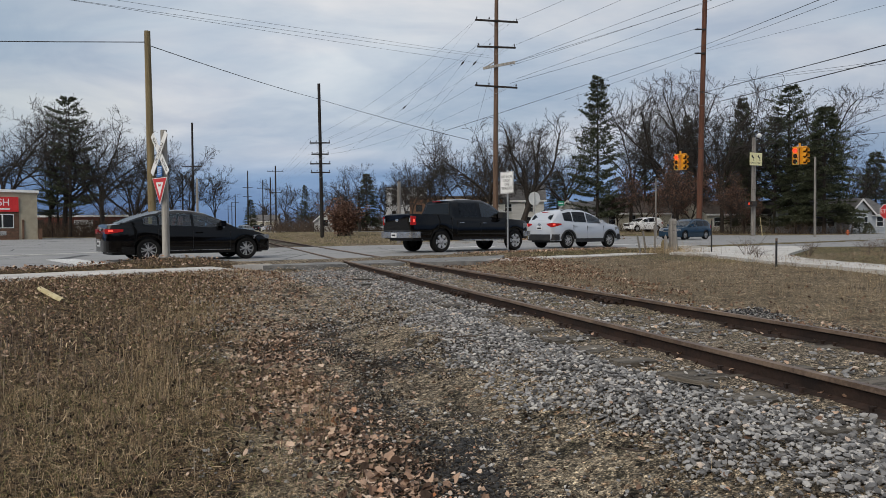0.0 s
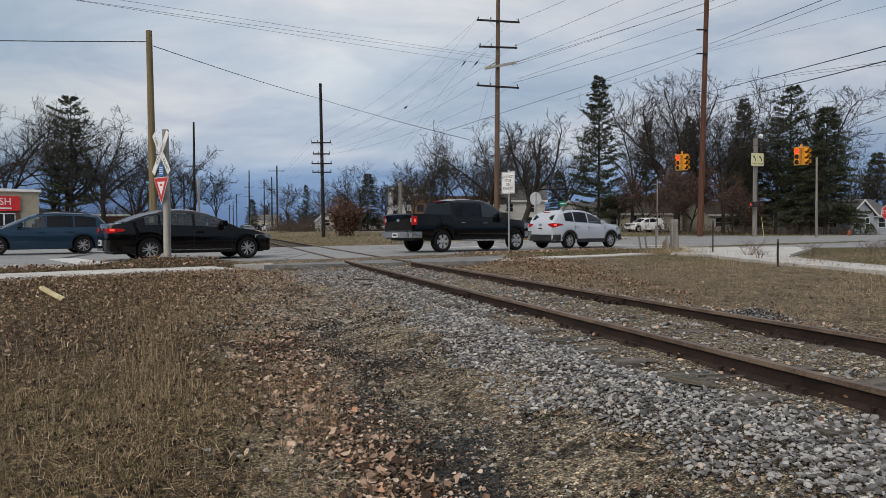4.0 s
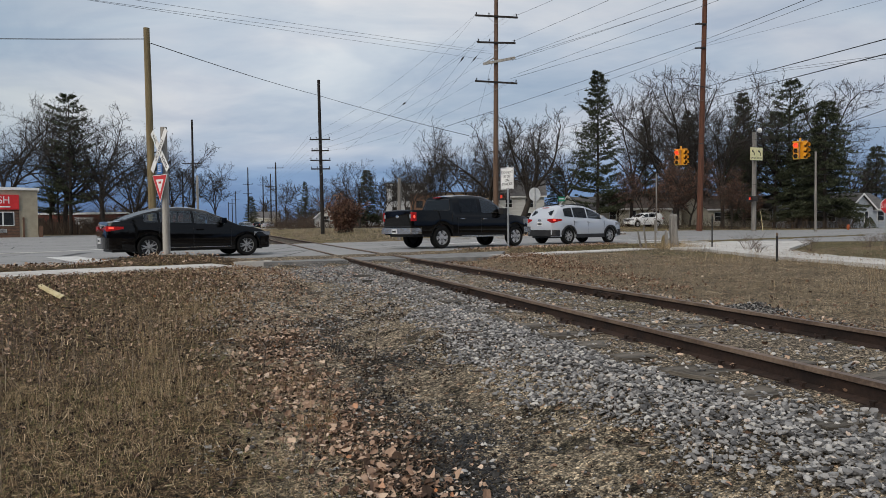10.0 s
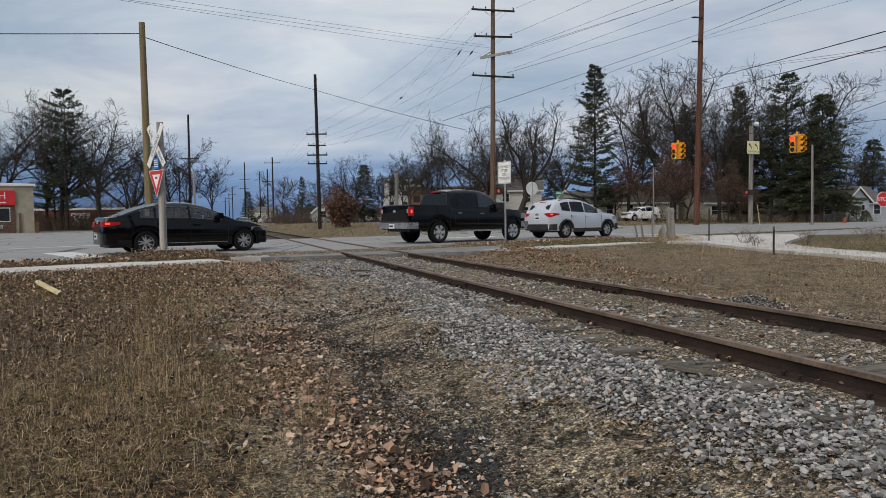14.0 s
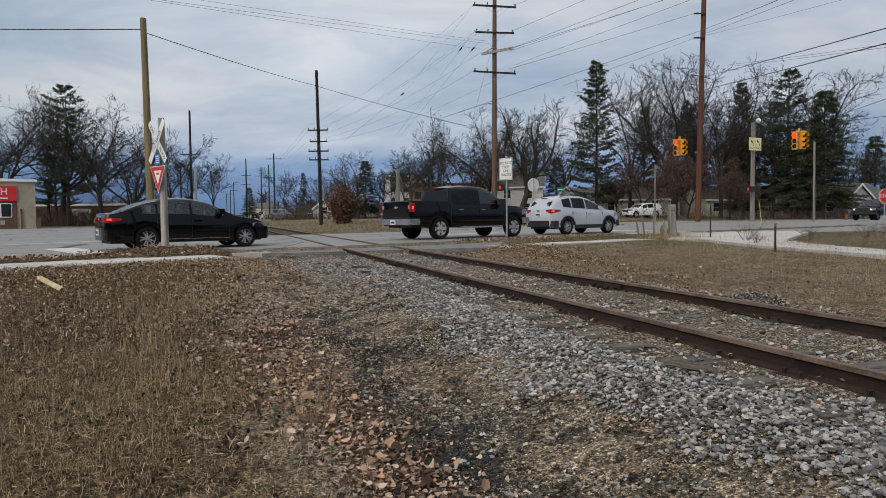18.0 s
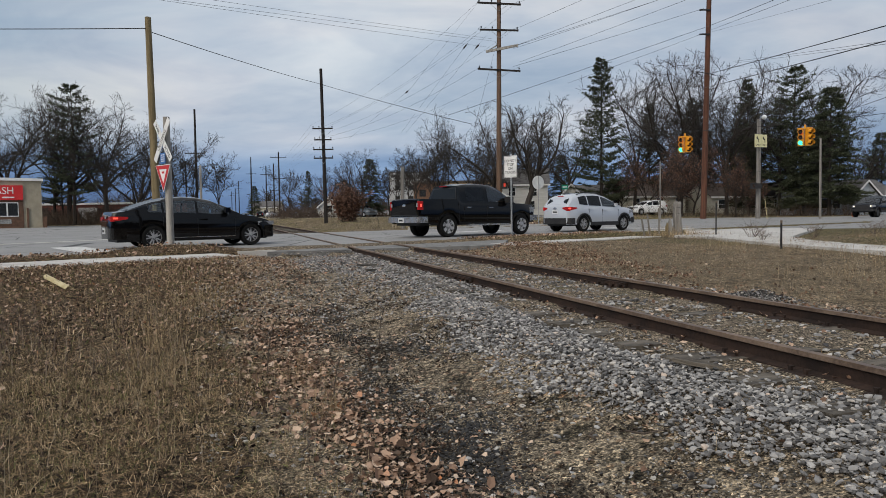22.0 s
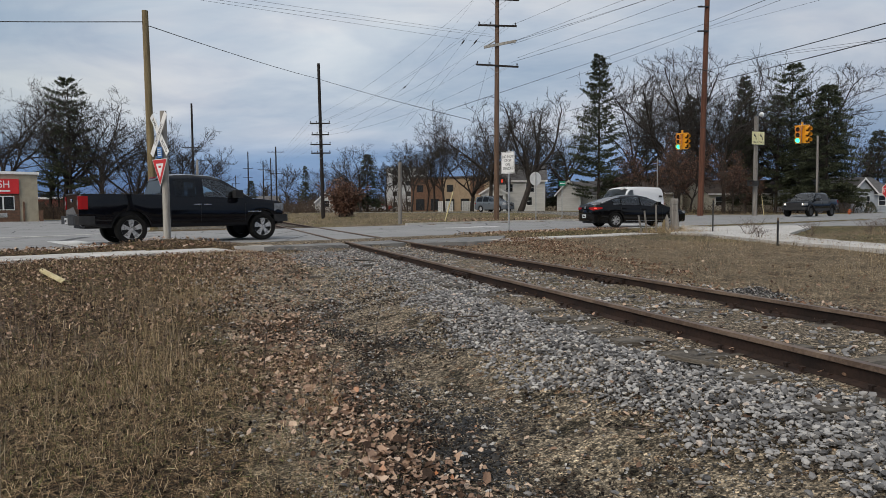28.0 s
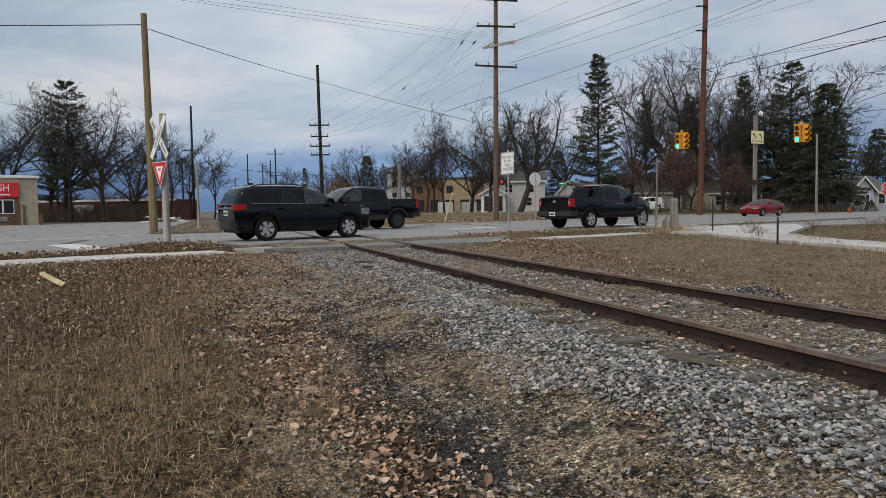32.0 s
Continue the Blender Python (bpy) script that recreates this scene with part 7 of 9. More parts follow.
def town():
    # drive-up building with the red fascia
    ob = thing("commercial_building", "low tan metal shop with a red fascia sign", "shop", pose(-41.1, 69.6, 0.0, 0, 0, 32) @ Matrix.Translation((-8.95, 0, 0)) @ Matrix.Diagonal((0.87, 1, 1, 1)))
    box_part("wall", (-12, 10.3, 0, 13, -0.3, 4.75), TAN_METAL, ob, "tan ribbed metal wall")
    for k in range(12):
        x = 8.6 + k * 0.15
        box_part("wall_rib", (x - 0.018, x + 0.018, -0.03, 0.0, 0.0, 4.7), TAN_METAL, ob)
    bm = bmesh.new()
    bm_prism(bm, [(-12.2, 4.72), (10.5, 4.72), (10.5, 4.95), (-12.2, 5.25)], -0.3, 13.2, "y")
    part("roof", bm, TRIM_WHITE, ob, "white roof edge")
    box_part("boarding", (-12, 8.45, -0.10, -0.003, 0.0, 2.75), WOOD_BROWN, ob, "brown board wall below the sign")
    for k in range(9):
        box_part("board_joint", (-12, 8.45, -0.106, -0.10, 0.3 * k + 0.28, 0.3 * k + 0.30), DARK, ob)
    fascia = box_part("sign_fascia", (-12, 8.45, -0.25, -0.003, 2.78, 4.25), FASCIA_RED, ob, "red fascia with white letters", bevel=0.02)
    lines_part("letters", "WASH", 1.0, SIGN_WHITE, fascia, pose(6.15, -0.26, 3.68, 90, 0, 0))
    for k in range(3):
        box_part("text_bar", (3.6 + 1.4 * k, 4.8 + 1.4 * k, -0.262, -0.255, 2.98, 3.12), SIGN_WHITE, fascia)
    for x in (6.3, 7.4):
        window(ob, x, 1.85, 0.95, 1.25, -0.11, False)
    box_part("vent", (5.6, 7.2, -0.16, -0.11, 0.45, 0.85), SIGN_BACK, ob, "grey louvred vent")
    for k in range(4):
        box_part("louvre", (5.65, 7.15, -0.175, -0.161, 0.49 + 0.09 * k, 0.53 + 0.09 * k), DARK, ob)
    box_part("downspout", (8.75, 8.95, -0.2, -0.03, 0, 2.0), WOOD_BROWN, ob, "brown bin or downspout")
    box_part("corner_post", (10.35, 10.75, -0.3, 0.1, -0.1, 1.1), WOOD_BROWN, ob, "short brown bollard")
    # houses right of the junction
    g = ground_at(53, 87)
    ob = gabled("house", "small blue-grey house with a white-trimmed gable", pose(52.3, 85.5, g, 0, 0, 14), 3.5, 7, 2.55, 4.15, SIDING_GREY, SHINGLE)
    for x in (-0.85, 0.75):
        window(ob, x, 1.35, 0.5, 1.4)
    ob = gabled("house", "blue-grey house wing with a long grey roof", pose(52.6, 87.6, g, 0, 0, 14), 12, 7.5, 2.5, 4.5, SIDING_GREY, SHINGLE, False)
    for x in (-5.2, -3.4, 4.2):
        window(ob, x, 1.5, 1.0, 1.2)
    ob = gabled("house", "cream low house behind brush", pose(42.5, 94, ground_at(42.5, 94), 0, 0, 8), 13, 8, 2.5, 4.3, SIDING_CREAM, SHINGLE_BROWN, False)
    for x in (-5, -2.6, 0.6, 3.2):
        window(ob, x, 1.4, 1.0, 1.15)
    ob = gabled("house", "brown-roofed bungalow behind bare trees", pose(28.5, 97, ground_at(28.5, 97), 0, 0, 4), 11, 8, 2.5, 4.6, SIDING_CREAM, SHINGLE_BROWN, False)
    for x in (-4.5, -1.6, 1.8, 4.6):
        window(ob, x, 1.5, 0.9, 1.2)
    box_part("porch_post", (-6.8, -6.6, -2.2, -2.0, -0.3, 2.4), TRIM_WHITE, ob)
    # pale two-storey house and garage
    g = ground_at(11, 96)
    ob = gabled("house", "pale two-storey house with a dark roof", pose(11.2, 97, g, 0, 0, -6), 6.4, 8, 4.4, 6.6, SIDING_WHITE, SHINGLE, False)
    window(ob, 1.1, 3.3, 1.1, 1.2)
    window(ob, 1.0, 1.4, 0.7, 1.1)
    window(ob, -1.8, 3.3, 0.9, 1.1)
    porch = gabled("porch", "white front porch with a small gable", pose(7.0, 95, g, 0, 0, -6), 3.4, 4.0, 2.5, 3.5, TRIM_WHITE, SHINGLE)
    # Dark panel on the solid wall stands in for the porch's inner shade.
    box_part("porch_shade_panel", (-1.3, 1.3, -0.02, 0.06, 0.1, 2.2), DARK, porch, "dark panel painted as the shade of the porch opening")
    for x in (-1.35, 0, 1.35):
        box_part("porch_post", (x - 0.07, x + 0.07, -0.1, 0.0, -0.2, 2.4), TRIM_WHITE, porch)
    g = ground_at(16.5, 92)
    ob = gabled("garage", "white garage with a steep front gable", pose(16.6, 90.5, g, 0, 0, -18), 3.1, 9, 2.25, 3.9, SIDING_WHITE, SHINGLE)
    ob = gabled("garage", "white garage wing with a grey roof", pose(19.2, 92.5, g, 0, 0, -8), 6.0, 6, 2.2, 3.9, SIDING_WHITE, SHINGLE, False)
    box_part("garage_door", (-1.2, 1.2, -0.05, 0.0, 0, 1.9), TRIM_WHITE, ob, "white garage door")
    # tan block and grey flats far behind the trees
    g = ground_at(0, 128)
    ob = thing("commercial_building", "tan two-storey block with dark ground-floor openings", "building", pose(2.5, 128, g, 0, 0, -4))
    box_part("wall", (-8.5, 8.5, 0, 10, -0.5, 6.2), STUCCO_TAN, ob)
    box_part("wall_panel", (-8.52, -2.6, -0.06, -0.003, -0.4, 6.15), WOOD_BROWN, ob, "brown boarded end of the wall")
    box_part("wall_panel", (2.6, 5.2, -0.06, -0.003, 3.2, 6.15), WOOD_BROWN, ob, "brown boarded bay")
    box_part("roof", (-8.8, 8.8, -0.3, 10.3, 6.2, 6.45), SHINGLE_BROWN, ob)
    for k in range(6):
        box_part("window", (-7.6 + 2.8 * k, -6.0 + 2.8 * k, -0.09, 0.01, 0.2, 2.3), PANE, ob, "dark opening")
        if k in (0, 2, 5):
            box_part("window", (-7.4 + 2.8 * k, -6.2 + 2.8 * k, -0.09, 0.01, 3.6, 4.9), PANE, ob, "dark window")
    ob = thing("apartment_building", "grey multi-storey flats far behind the trees", "building", pose(-9.0, 168, ground_at(-9, 168), 0, 0, 6))
    box_part("wall", (-4.6, 5.4, 0, 12, -0.5, 10.4), STUCCO_GREY, ob)
    box_part("roof", (-4.8, 5.6, -0.2, 12.2, 10.4, 10.7), SHINGLE, ob)
    for i in range(3):
        for j in range(4):
            box_part("window", (-3.3 + 3.3 * i, -2.2 + 3.3 * i, -0.05, 0.01, 1.1 + 2.6 * j, 2.2 + 2.6 * j), PANE, ob)
    ob = gabled("house", "long pale shed far along the railway", pose(-62, 236, ground_at(-62, 236), 0, 0, 4), 9, 8, 3.4, 5.4, SIDING_CREAM, SHINGLE, False)
    window(ob, 0, 1.8, 1.4, 1.2)
    ob = gabled("house", "small white house behind the rusty shrub", pose(-20.6, 121, ground_at(-20.6, 121), 0, 0, 12), 3.6, 7, 1.9, 3.5, SIDING_WHITE, SHINGLE)
    window(ob, 0, 1.5, 1.0, 1.1)
    # long red shed behind the forecourt trees
    red_metal = surface("faded_red_shed_metal", (0.13, 0.035, 0.024), (0.22, 0.06, 0.042), 0.8, 30, 0.7)
    ob = thing("storage_shed", "long faded red metal shed with a pale roof edge", "shed", pose(-54, 106, ground_at(-54, 106), 0, 0, -4))
    box_part("wall", (-16, 13, 0, 8, -0.5, 3.0), red_metal, ob)
    for k in range(14):
        box_part("wall_rib", (-15.6 + 2.1 * k, -15.5 + 2.1 * k, -0.04, 0.0, 0, 3.0), red_metal, ob)
    box_part("roof_edge", (-16.2, 13.2, -0.25, -0.02, 2.95, 3.25), TRIM_WHITE, ob, "pale roof edge")
    box_part("roof", (-16.2, 13.2, -0.01, 8.2, 3.0, 3.2), SHINGLE, ob)
    for k in range(3):
        box_part("shed_door", (-11 + 8 * k, -8 + 8 * k, -0.06, 0.0, 0.0, 2.5), TRIM_WHITE if k == 1 else DARK, ob, "wide shed door")
    # heap of pale scrap panels at the fence corner
    rnd = random.Random(21)
    for k in range(9):
        x, y = -31.5 + rnd.uniform(-2.3, 2.3), 78 + rnd.uniform(-0.8, 0.8)
        sc = thing("scrap_panel", "bent pale sheet of scrap lying in a heap", "scrap", pose(x, y, ground_at(x, y) + 0.12 + 0.1 * k * (k < 5), rnd.uniform(-12, 12), rnd.uniform(-14, 14), rnd.uniform(0, 180)), "scrap panels")
        w, l = rnd.uniform(0.2, 0.5), rnd.uniform(1.0, 1.7)
        bm = bmesh.new()
        bm_prism(bm, [(-l, 0.0), (-l * 0.2, 0.10), (l * 0.5, 0.02), (l, 0.16), (l, 0.20), (l * 0.5, 0.06), (-l * 0.2, 0.14), (-l, 0.04)], -w, w, "y")
        part("sheet", bm, SIGN_BACK if k % 3 else TRIM_WHITE, sc)
    # white board fence
    for k in range(3):
        f = thing("board_fence", "white board fence of upright planks", "fence", pose(0.4 + 3.0 * k + 0.8 * (k > 0) + 0.5 * (k > 1), 110, ground_at(2, 110), 0, 0, 0), "white fence panels")
        for j in range(9):
            box_part("board", (-1.2 + 0.27 * j, -0.95 + 0.27 * j, 0, 0.03, -0.05, 1.65), TRIM_WHITE, f)
    # chain-link fence of the forecourt: posts, rails and mesh wires
    f = thing("chain_fence", "grey chain-link fence at the back of the forecourt", "fence", pose(-47.8, 84, 0.05, 0, 0, 0))
    for k in range(8):
        bm = bmesh.new()
        bm_tube(bm, [(k * 3.0, 0, -0.1), (k * 3.0, 0, 1.95)], [0.024, 0.024], 6)
        part("post", bm, POLE_DARK, f)
    for z in (0.1, 0.55, 1.0, 1.45, 1.9):
        bm = bmesh.new()
        bm_tube(bm, [(0, 0, z), (21, 0, z)], [0.005, 0.005], 4)
        part("rail", bm, POLE_DARK, f)


town()


# ---- loose ground cover ----
def island_material(name, stops, rough=0.85, spec=0.25, grain=0.0):
    n = Nodes(name)
    col = n.ramp(n.island(), stops)
    if grain:
        p = n.position()
        f = n.noise(grain, p, 4)
        col = n.mix(n.step(f, 0.35, 0.75, 0.0, 0.4), col, (0.27, 0.26, 0.25))
        n.bump(f, 0.3, 0.004)
    return n.done(col, rough, 0, spec)


STONE = island_material("grey_ballast_stone", [(0.0, (0.030, 0.029, 0.030)), (0.22, (0.100, 0.099, 0.101)), (0.58, (0.245, 0.241, 0.240)), (0.86, (0.40, 0.39, 0.378)), (0.97, (0.55, 0.525, 0.485)), (1.0, (0.58, 0.46, 0.37))], 0.8, 0.3, 45)
PALE_STONE = island_material("pale_pebble", [(0.0, (0.20, 0.19, 0.17)), (0.5, (0.38, 0.36, 0.33)), (1.0, (0.58, 0.55, 0.51))], 0.8, 0.3, 45)
DARK_STONE = island_material("black_clinker", [(0.0, (0.010, 0.010, 0.011)), (0.6, (0.028, 0.027, 0.026)), (1.0, (0.06, 0.055, 0.05))], 0.7, 0.4, 0)
STRAW = island_material("dry_grass_blades", [(0.0, (0.020, 0.013, 0.008)), (0.27, (0.080, 0.052, 0.031)), (0.49, (0.24, 0.165, 0.098)), (0.72, (0.47, 0.345, 0.21)), (0.86, (0.74, 0.59, 0.39)), (0.88, (0.10, 0.10, 0.032)), (1.0, (0.15, 0.165, 0.055))])
PALE_STRAW = island_material("pale_tan_grass_blades", [(0.0, (0.060, 0.045, 0.031)), (0.32, (0.165, 0.130, 0.090)), (0.68, (0.30, 0.242, 0.172)), (0.95, (0.46, 0.39, 0.29)), (1.0, (0.15, 0.145, 0.07))])
GOLD_STRAW = island_material("golden_dead_grass_blades", [(0.0, (0.070, 0.048, 0.028)), (0.3, (0.20, 0.142, 0.080)), (0.65, (0.38, 0.285, 0.165)), (1.0, (0.62, 0.49, 0.31))])
WEED = island_material("purple_brown_weed_stems", [(0.0, (0.045, 0.033, 0.028)), (0.5, (0.125, 0.095, 0.080)), (0.85, (0.21, 0.165, 0.135)), (1.0, (0.30, 0.25, 0.20))])
LEAF = island_material("fallen_leaves", [(0.0, (0.024, 0.015, 0.010)), (0.22, (0.105, 0.063, 0.042)), (0.47, (0.255, 0.162, 0.112)), (0.78, (0.45, 0.315, 0.225)), (0.96, (0.62, 0.48, 0.37)), (1.0, (0.42, 0.17, 0.07))], 0.75)
HUMUS = island_material("black_brown_leaf_mould", [(0.0, (0.008, 0.006, 0.005)), (0.5, (0.028, 0.020, 0.015)), (0.85, (0.07, 0.050, 0.036)), (1.0, (0.16, 0.12, 0.085))], 0.9)
RUSSET_LEAF = island_material("russet_fallen_leaves", [(0.0, (0.045, 0.024, 0.015)), (0.35, (0.130, 0.070, 0.043)), (0.65, (0.25, 0.148, 0.095)), (0.88, (0.38, 0.265, 0.185)), (1.0, (0.58, 0.46, 0.35))], 0.75)
OLIVE = island_material("olive_green_grass_blades", [(0.0, (0.022, 0.020, 0.009)), (0.4, (0.085, 0.078, 0.033)), (0.75, (0.21, 0.185, 0.085)), (1.0, (0.42, 0.36, 0.20))])
DEAD_STICK = surface("dead_stick_bark", (0.05, 0.038, 0.03), (0.13, 0.105, 0.085), 6, 60, 0.95)


def ico():
    bm = bmesh.new()
    bmesh.ops.create_icosphere(bm, subdivisions=1, radius=1)
    v0 = np.array([v.co for v in bm.verts])
    f0 = np.array([[v.index for v in f.verts] for f in bm.faces])
    bm.free()
    bm = bmesh.new()
    bmesh.ops.create_icosphere(bm, subdivisions=2, radius=1)
    v1 = np.array([v.co for v in bm.verts])
    f1 = np.array([[v.index for v in f.verts] for f in bm.faces])
    bm.free()
    return (v0, f0), (v1, f1)


ICO = ico()


def ground_many(x, y):
    return np.asarray(ground_z(x, y), float)


def turns(rs, n, tilt):
    """Random rotations: any heading, a limited tilt."""
    a, b, c = rs.uniform(0, 6.283, n), rs.normal(0, tilt, n), rs.normal(0, tilt, n)
    ca, sa_, cb, sb, cc, sc = np.cos(a), np.sin(a), np.cos(b), np.sin(b), np.cos(c), np.sin(c)
    R = np.zeros((n, 3, 3))
    R[:, 0, 0], R[:, 0, 1], R[:, 0, 2] = ca * cb, ca * sb * sc - sa_ * cc, ca * sb * cc + sa_ * sc
    R[:, 1, 0], R[:, 1, 1], R[:, 1, 2] = sa_ * cb, sa_ * sb * sc + ca * cc, sa_ * sb * cc - ca * sc
    R[:, 2, 0], R[:, 2, 1], R[:, 2, 2] = -sb, cb * sc, cb * cc
    return R


def scatter_stones(name, x, y, size, seed, material, label, fine, lift=0.3, flat=0.52):
    rs = np.random.RandomState(seed)
    v, f = ICO[1 if fine else 0]
    n = len(x)
    dim = size[:, None] * np.stack([rs.uniform(0.75, 1.25, n), rs.uniform(0.6, 1.0, n), rs.uniform(flat * 0.6, flat * 1.15, n)], 1)
    lumps = 1 + rs.uniform(-0.40, 0.20, (n, len(v)))
    pts = v[None] * lumps[..., None] * dim[:, None, :]
    pts = np.einsum("nij,nkj->nki", turns(rs, n, 0.28), pts)
    base = np.stack([x, y, ground_many(x, y) + size * lift], 1)
    pts = pts + base[:, None, :]
    faces = (f[None] + (np.arange(n) * len(v))[:, None, None]).reshape(-1, 3)
    ob = new(name, data_mesh(name, pts.reshape(-1, 3).tolist(), faces.tolist(), material, False))
    return tagged(ob, label, "gravel", kind="stuff")


def patchy(x, y, scale, seed):
    return np.array([noise.noise((p * scale, q * scale, seed)) for p, q in zip(x, y)])


def in_track(rs, n, s0, s1, a0, a1):
    s, a = rs.uniform(s0, s1, n), rs.uniform(a0, a1, n)
    return s * TR_S[0] + a * TR_A[0], s * TR_S[1] + a * TR_A[1], s, a


def stones():
    rs = np.random.RandomState(12)
    x, y, s, a = in_track(rs, 30000, 1.60, 2.98, 0.6, 7.5)
    edge = np.interp(a, (2.2, 2.7, 3.3, 4.15, 4.5, 5.9), (2.08, 2.04, 1.94, 1.78, 1.74, 1.96)) + 0.06 * np.sin(a * 4.3) + 0.04 * np.sin(a * 9.1 + 1)
    keep = rs.rand(len(s)) < np.clip((s - edge + 0.08) / 0.16, 0.03, 1) * np.clip((np.interp(a, (2.0, 3.0, 3.8, 6.0, 7.5), (2.95, 2.86, 2.66, 2.68, 2.80)) + 0.05 * np.sin(a * 5.7) - s) / 0.12, 0.10, 1)
    x, y = x[keep], y[keep]
    z = rs.uniform(0.008, 0.025, len(x)) * rs.uniform(0.65, 1.1, len(x))
    scatter_stones("ballast", x, y, z, 1, STONE, "loose grey ballast stones beside the rail", False, rs.uniform(0.1, 1.3, len(x)))
    x, y, s, a = in_track(rs, 20000, 0.4, 3.05, 7.0, 16.4)
    keep = rs.rand(len(s)) < np.clip((s - 1.9 + 0.15 * (a - 7.5)) / 0.8, 0.06, 1)
    x, y = x[keep], y[keep]
    scatter_stones("ballast", x, y, rs.uniform(0.009, 0.026, len(x)), 2, STONE, "grey ballast stones towards the crossing", False, rs.uniform(0.1, 1.3, len(x)))
    x, y, s, a = in_track(rs, 6000, 3.3, 4.45, 0.6, 16.4)
    keep = (rs.rand(len(s)) < np.clip(0.28 + 0.05 * a, 0, 0.95)) & ((np.abs((a + 4.0 + 0.27) % 0.54 - 0.27) > 0.125) | (rs.rand(len(s)) < 0.10))
    x, y = x[keep], y[keep]
    scatter_stones("ballast", x, y, rs.uniform(0.012, 0.030, len(x)), 3, STONE, "small stones between the ties", False)
    x, y, s, a = in_track(rs, 3800, 4.72, 5.7, 1.0, 16.4)
    keep = rs.rand(len(s)) < np.clip((5.65 - s) / 0.5, 0, 1)
    x, y = x[keep], y[keep]
    scatter_stones("ballast", x, y, rs.uniform(0.014, 0.034, len(x)), 4, STONE, "small stones along the far rail", False)
    # strays and clinker on the sandy strip
    x, y, s, a = in_track(rs, 6500, -0.2, 2.2, 1.2, 10)
    scatter_stones("gravel", x, y, rs.uniform(0.003, 0.011, len(x)) + 0.014 * (rs.rand(len(x)) < 0.05), 5, STONE, "scattered pebbles on sandy soil", False)
    xs, ys = [], []
    for cx, cy, rx, ry, n in ((-1.6, 8.7, 0.6, 0.4, 900), (-0.9, 6.65, 0.55, 0.4, 1000), (-0.4, 6.0, 0.4, 0.45, 900), (-0.1, 5.0, 0.4, 0.5, 1200), (0.08, 3.75, 0.3, 0.25, 1200), (0.2, 3.4, 0.32, 0.16, 1200), (0.33, 3.1, 0.34, 0.14, 900)):
        xs.append(cx + rs.normal(0, rx * 0.6, n)), ys.append(cy + rs.normal(0, ry * 0.6, n))
    x, y = np.concatenate(xs), np.concatenate(ys)
    scatter_stones("clinker", x, y, rs.uniform(0.003, 0.012, len(x)) + 0.012 * (rs.rand(len(x)) < 0.04), 6, DARK_STONE, "black clinker and coal crumbs in the soil", False)
    # pale pebbles and fine grit over the whole strip
    x, y, s, a = in_track(rs, 420, -0.1, 2.1, 2.2, 9)
    scatter_stones("pebbles", x, y, rs.uniform(0.007, 0.021, len(x)), 9, PALE_STONE, "pale pebbles lying on dark soil", True)
    x, y, s, a = in_track(rs, 9000, 0.5, 2.15, 2.0, 8)
    keep = rs.rand(len(s)) < np.clip((s - 0.4) / 1.2, 0.1, 1)
    x, y = x[keep], y[keep]
    scatter_stones("grit", x, y, rs.uniform(0.002, 0.007, len(x)), 10, STONE, "fine grey grit on the sand", False)
    # mixed pale and dark stones on the packed ground before the crossing
    for n, seed, mt, lo, hi, label in ((6500, 13, PALE_STONE, 0.008, 0.020, "pale stones on the packed ground by the crossing"), (1900, 14, DARK_STONE, 0.010, 0.026, "dark stones on the packed ground by the crossing")):
        x, y, s, a = in_track(rs, n, -0.4, 3.0, 8.0, 16.3)
        k = rs.rand(n) < np.clip(0.55 + 0.9 * patchy(x, y, 1.3, seed), 0.1, 1)
        x, y = x[k], y[k]
        scatter_stones("gravel", x, y, rs.uniform(lo, hi, len(x)), seed, mt, label, False)
    # dark crumbs and chips peppered over the sand, pale chips over the cinders
    x, y, s, a = in_track(rs, 9000, 0.7, 2.2, 2.0, 8.5)
    k = rs.rand(len(x)) < np.clip(0.45 + 1.3 * patchy(x, y, 2.2, 6.5), 0.08, 1)
    x, y = x[k], y[k]
    scatter_stones("crumbs", x, y, rs.uniform(0.0025, 0.008, len(x)), 11, DARK_STONE, "dark crumbs of soil on the sand", False)
    x, y, s, a = in_track(rs, 3200, -0.2, 1.7, 2.0, 9.0)
    scatter_stones("chips", x, y, rs.uniform(0.002, 0.0065, len(x)), 12, PALE_STONE, "small pale chips on dark soil", False)
    # dark gravel heap on the far bank
    for n, seed, material, label, lo, hi in ((500, 7, DARK_STONE, "low heap of dark gravel in the grass", 0.008, 0.02), (1300, 8, STONE, "grey stones over a low heap", 0.007, 0.017)):
        x, y = 3.22 + rs.normal(0, 0.22, n), 7.12 + rs.normal(0, 0.14, n)
        scatter_stones("gravel_heap", x, y, rs.uniform(lo, hi, n), seed, material, label, False, 0.6 + 8.0 * np.exp(-((x - 3.22) / 0.28) ** 2 - ((y - 7.12) / 0.18) ** 2) * rs.uniform(0.1, 1, n))


stones()


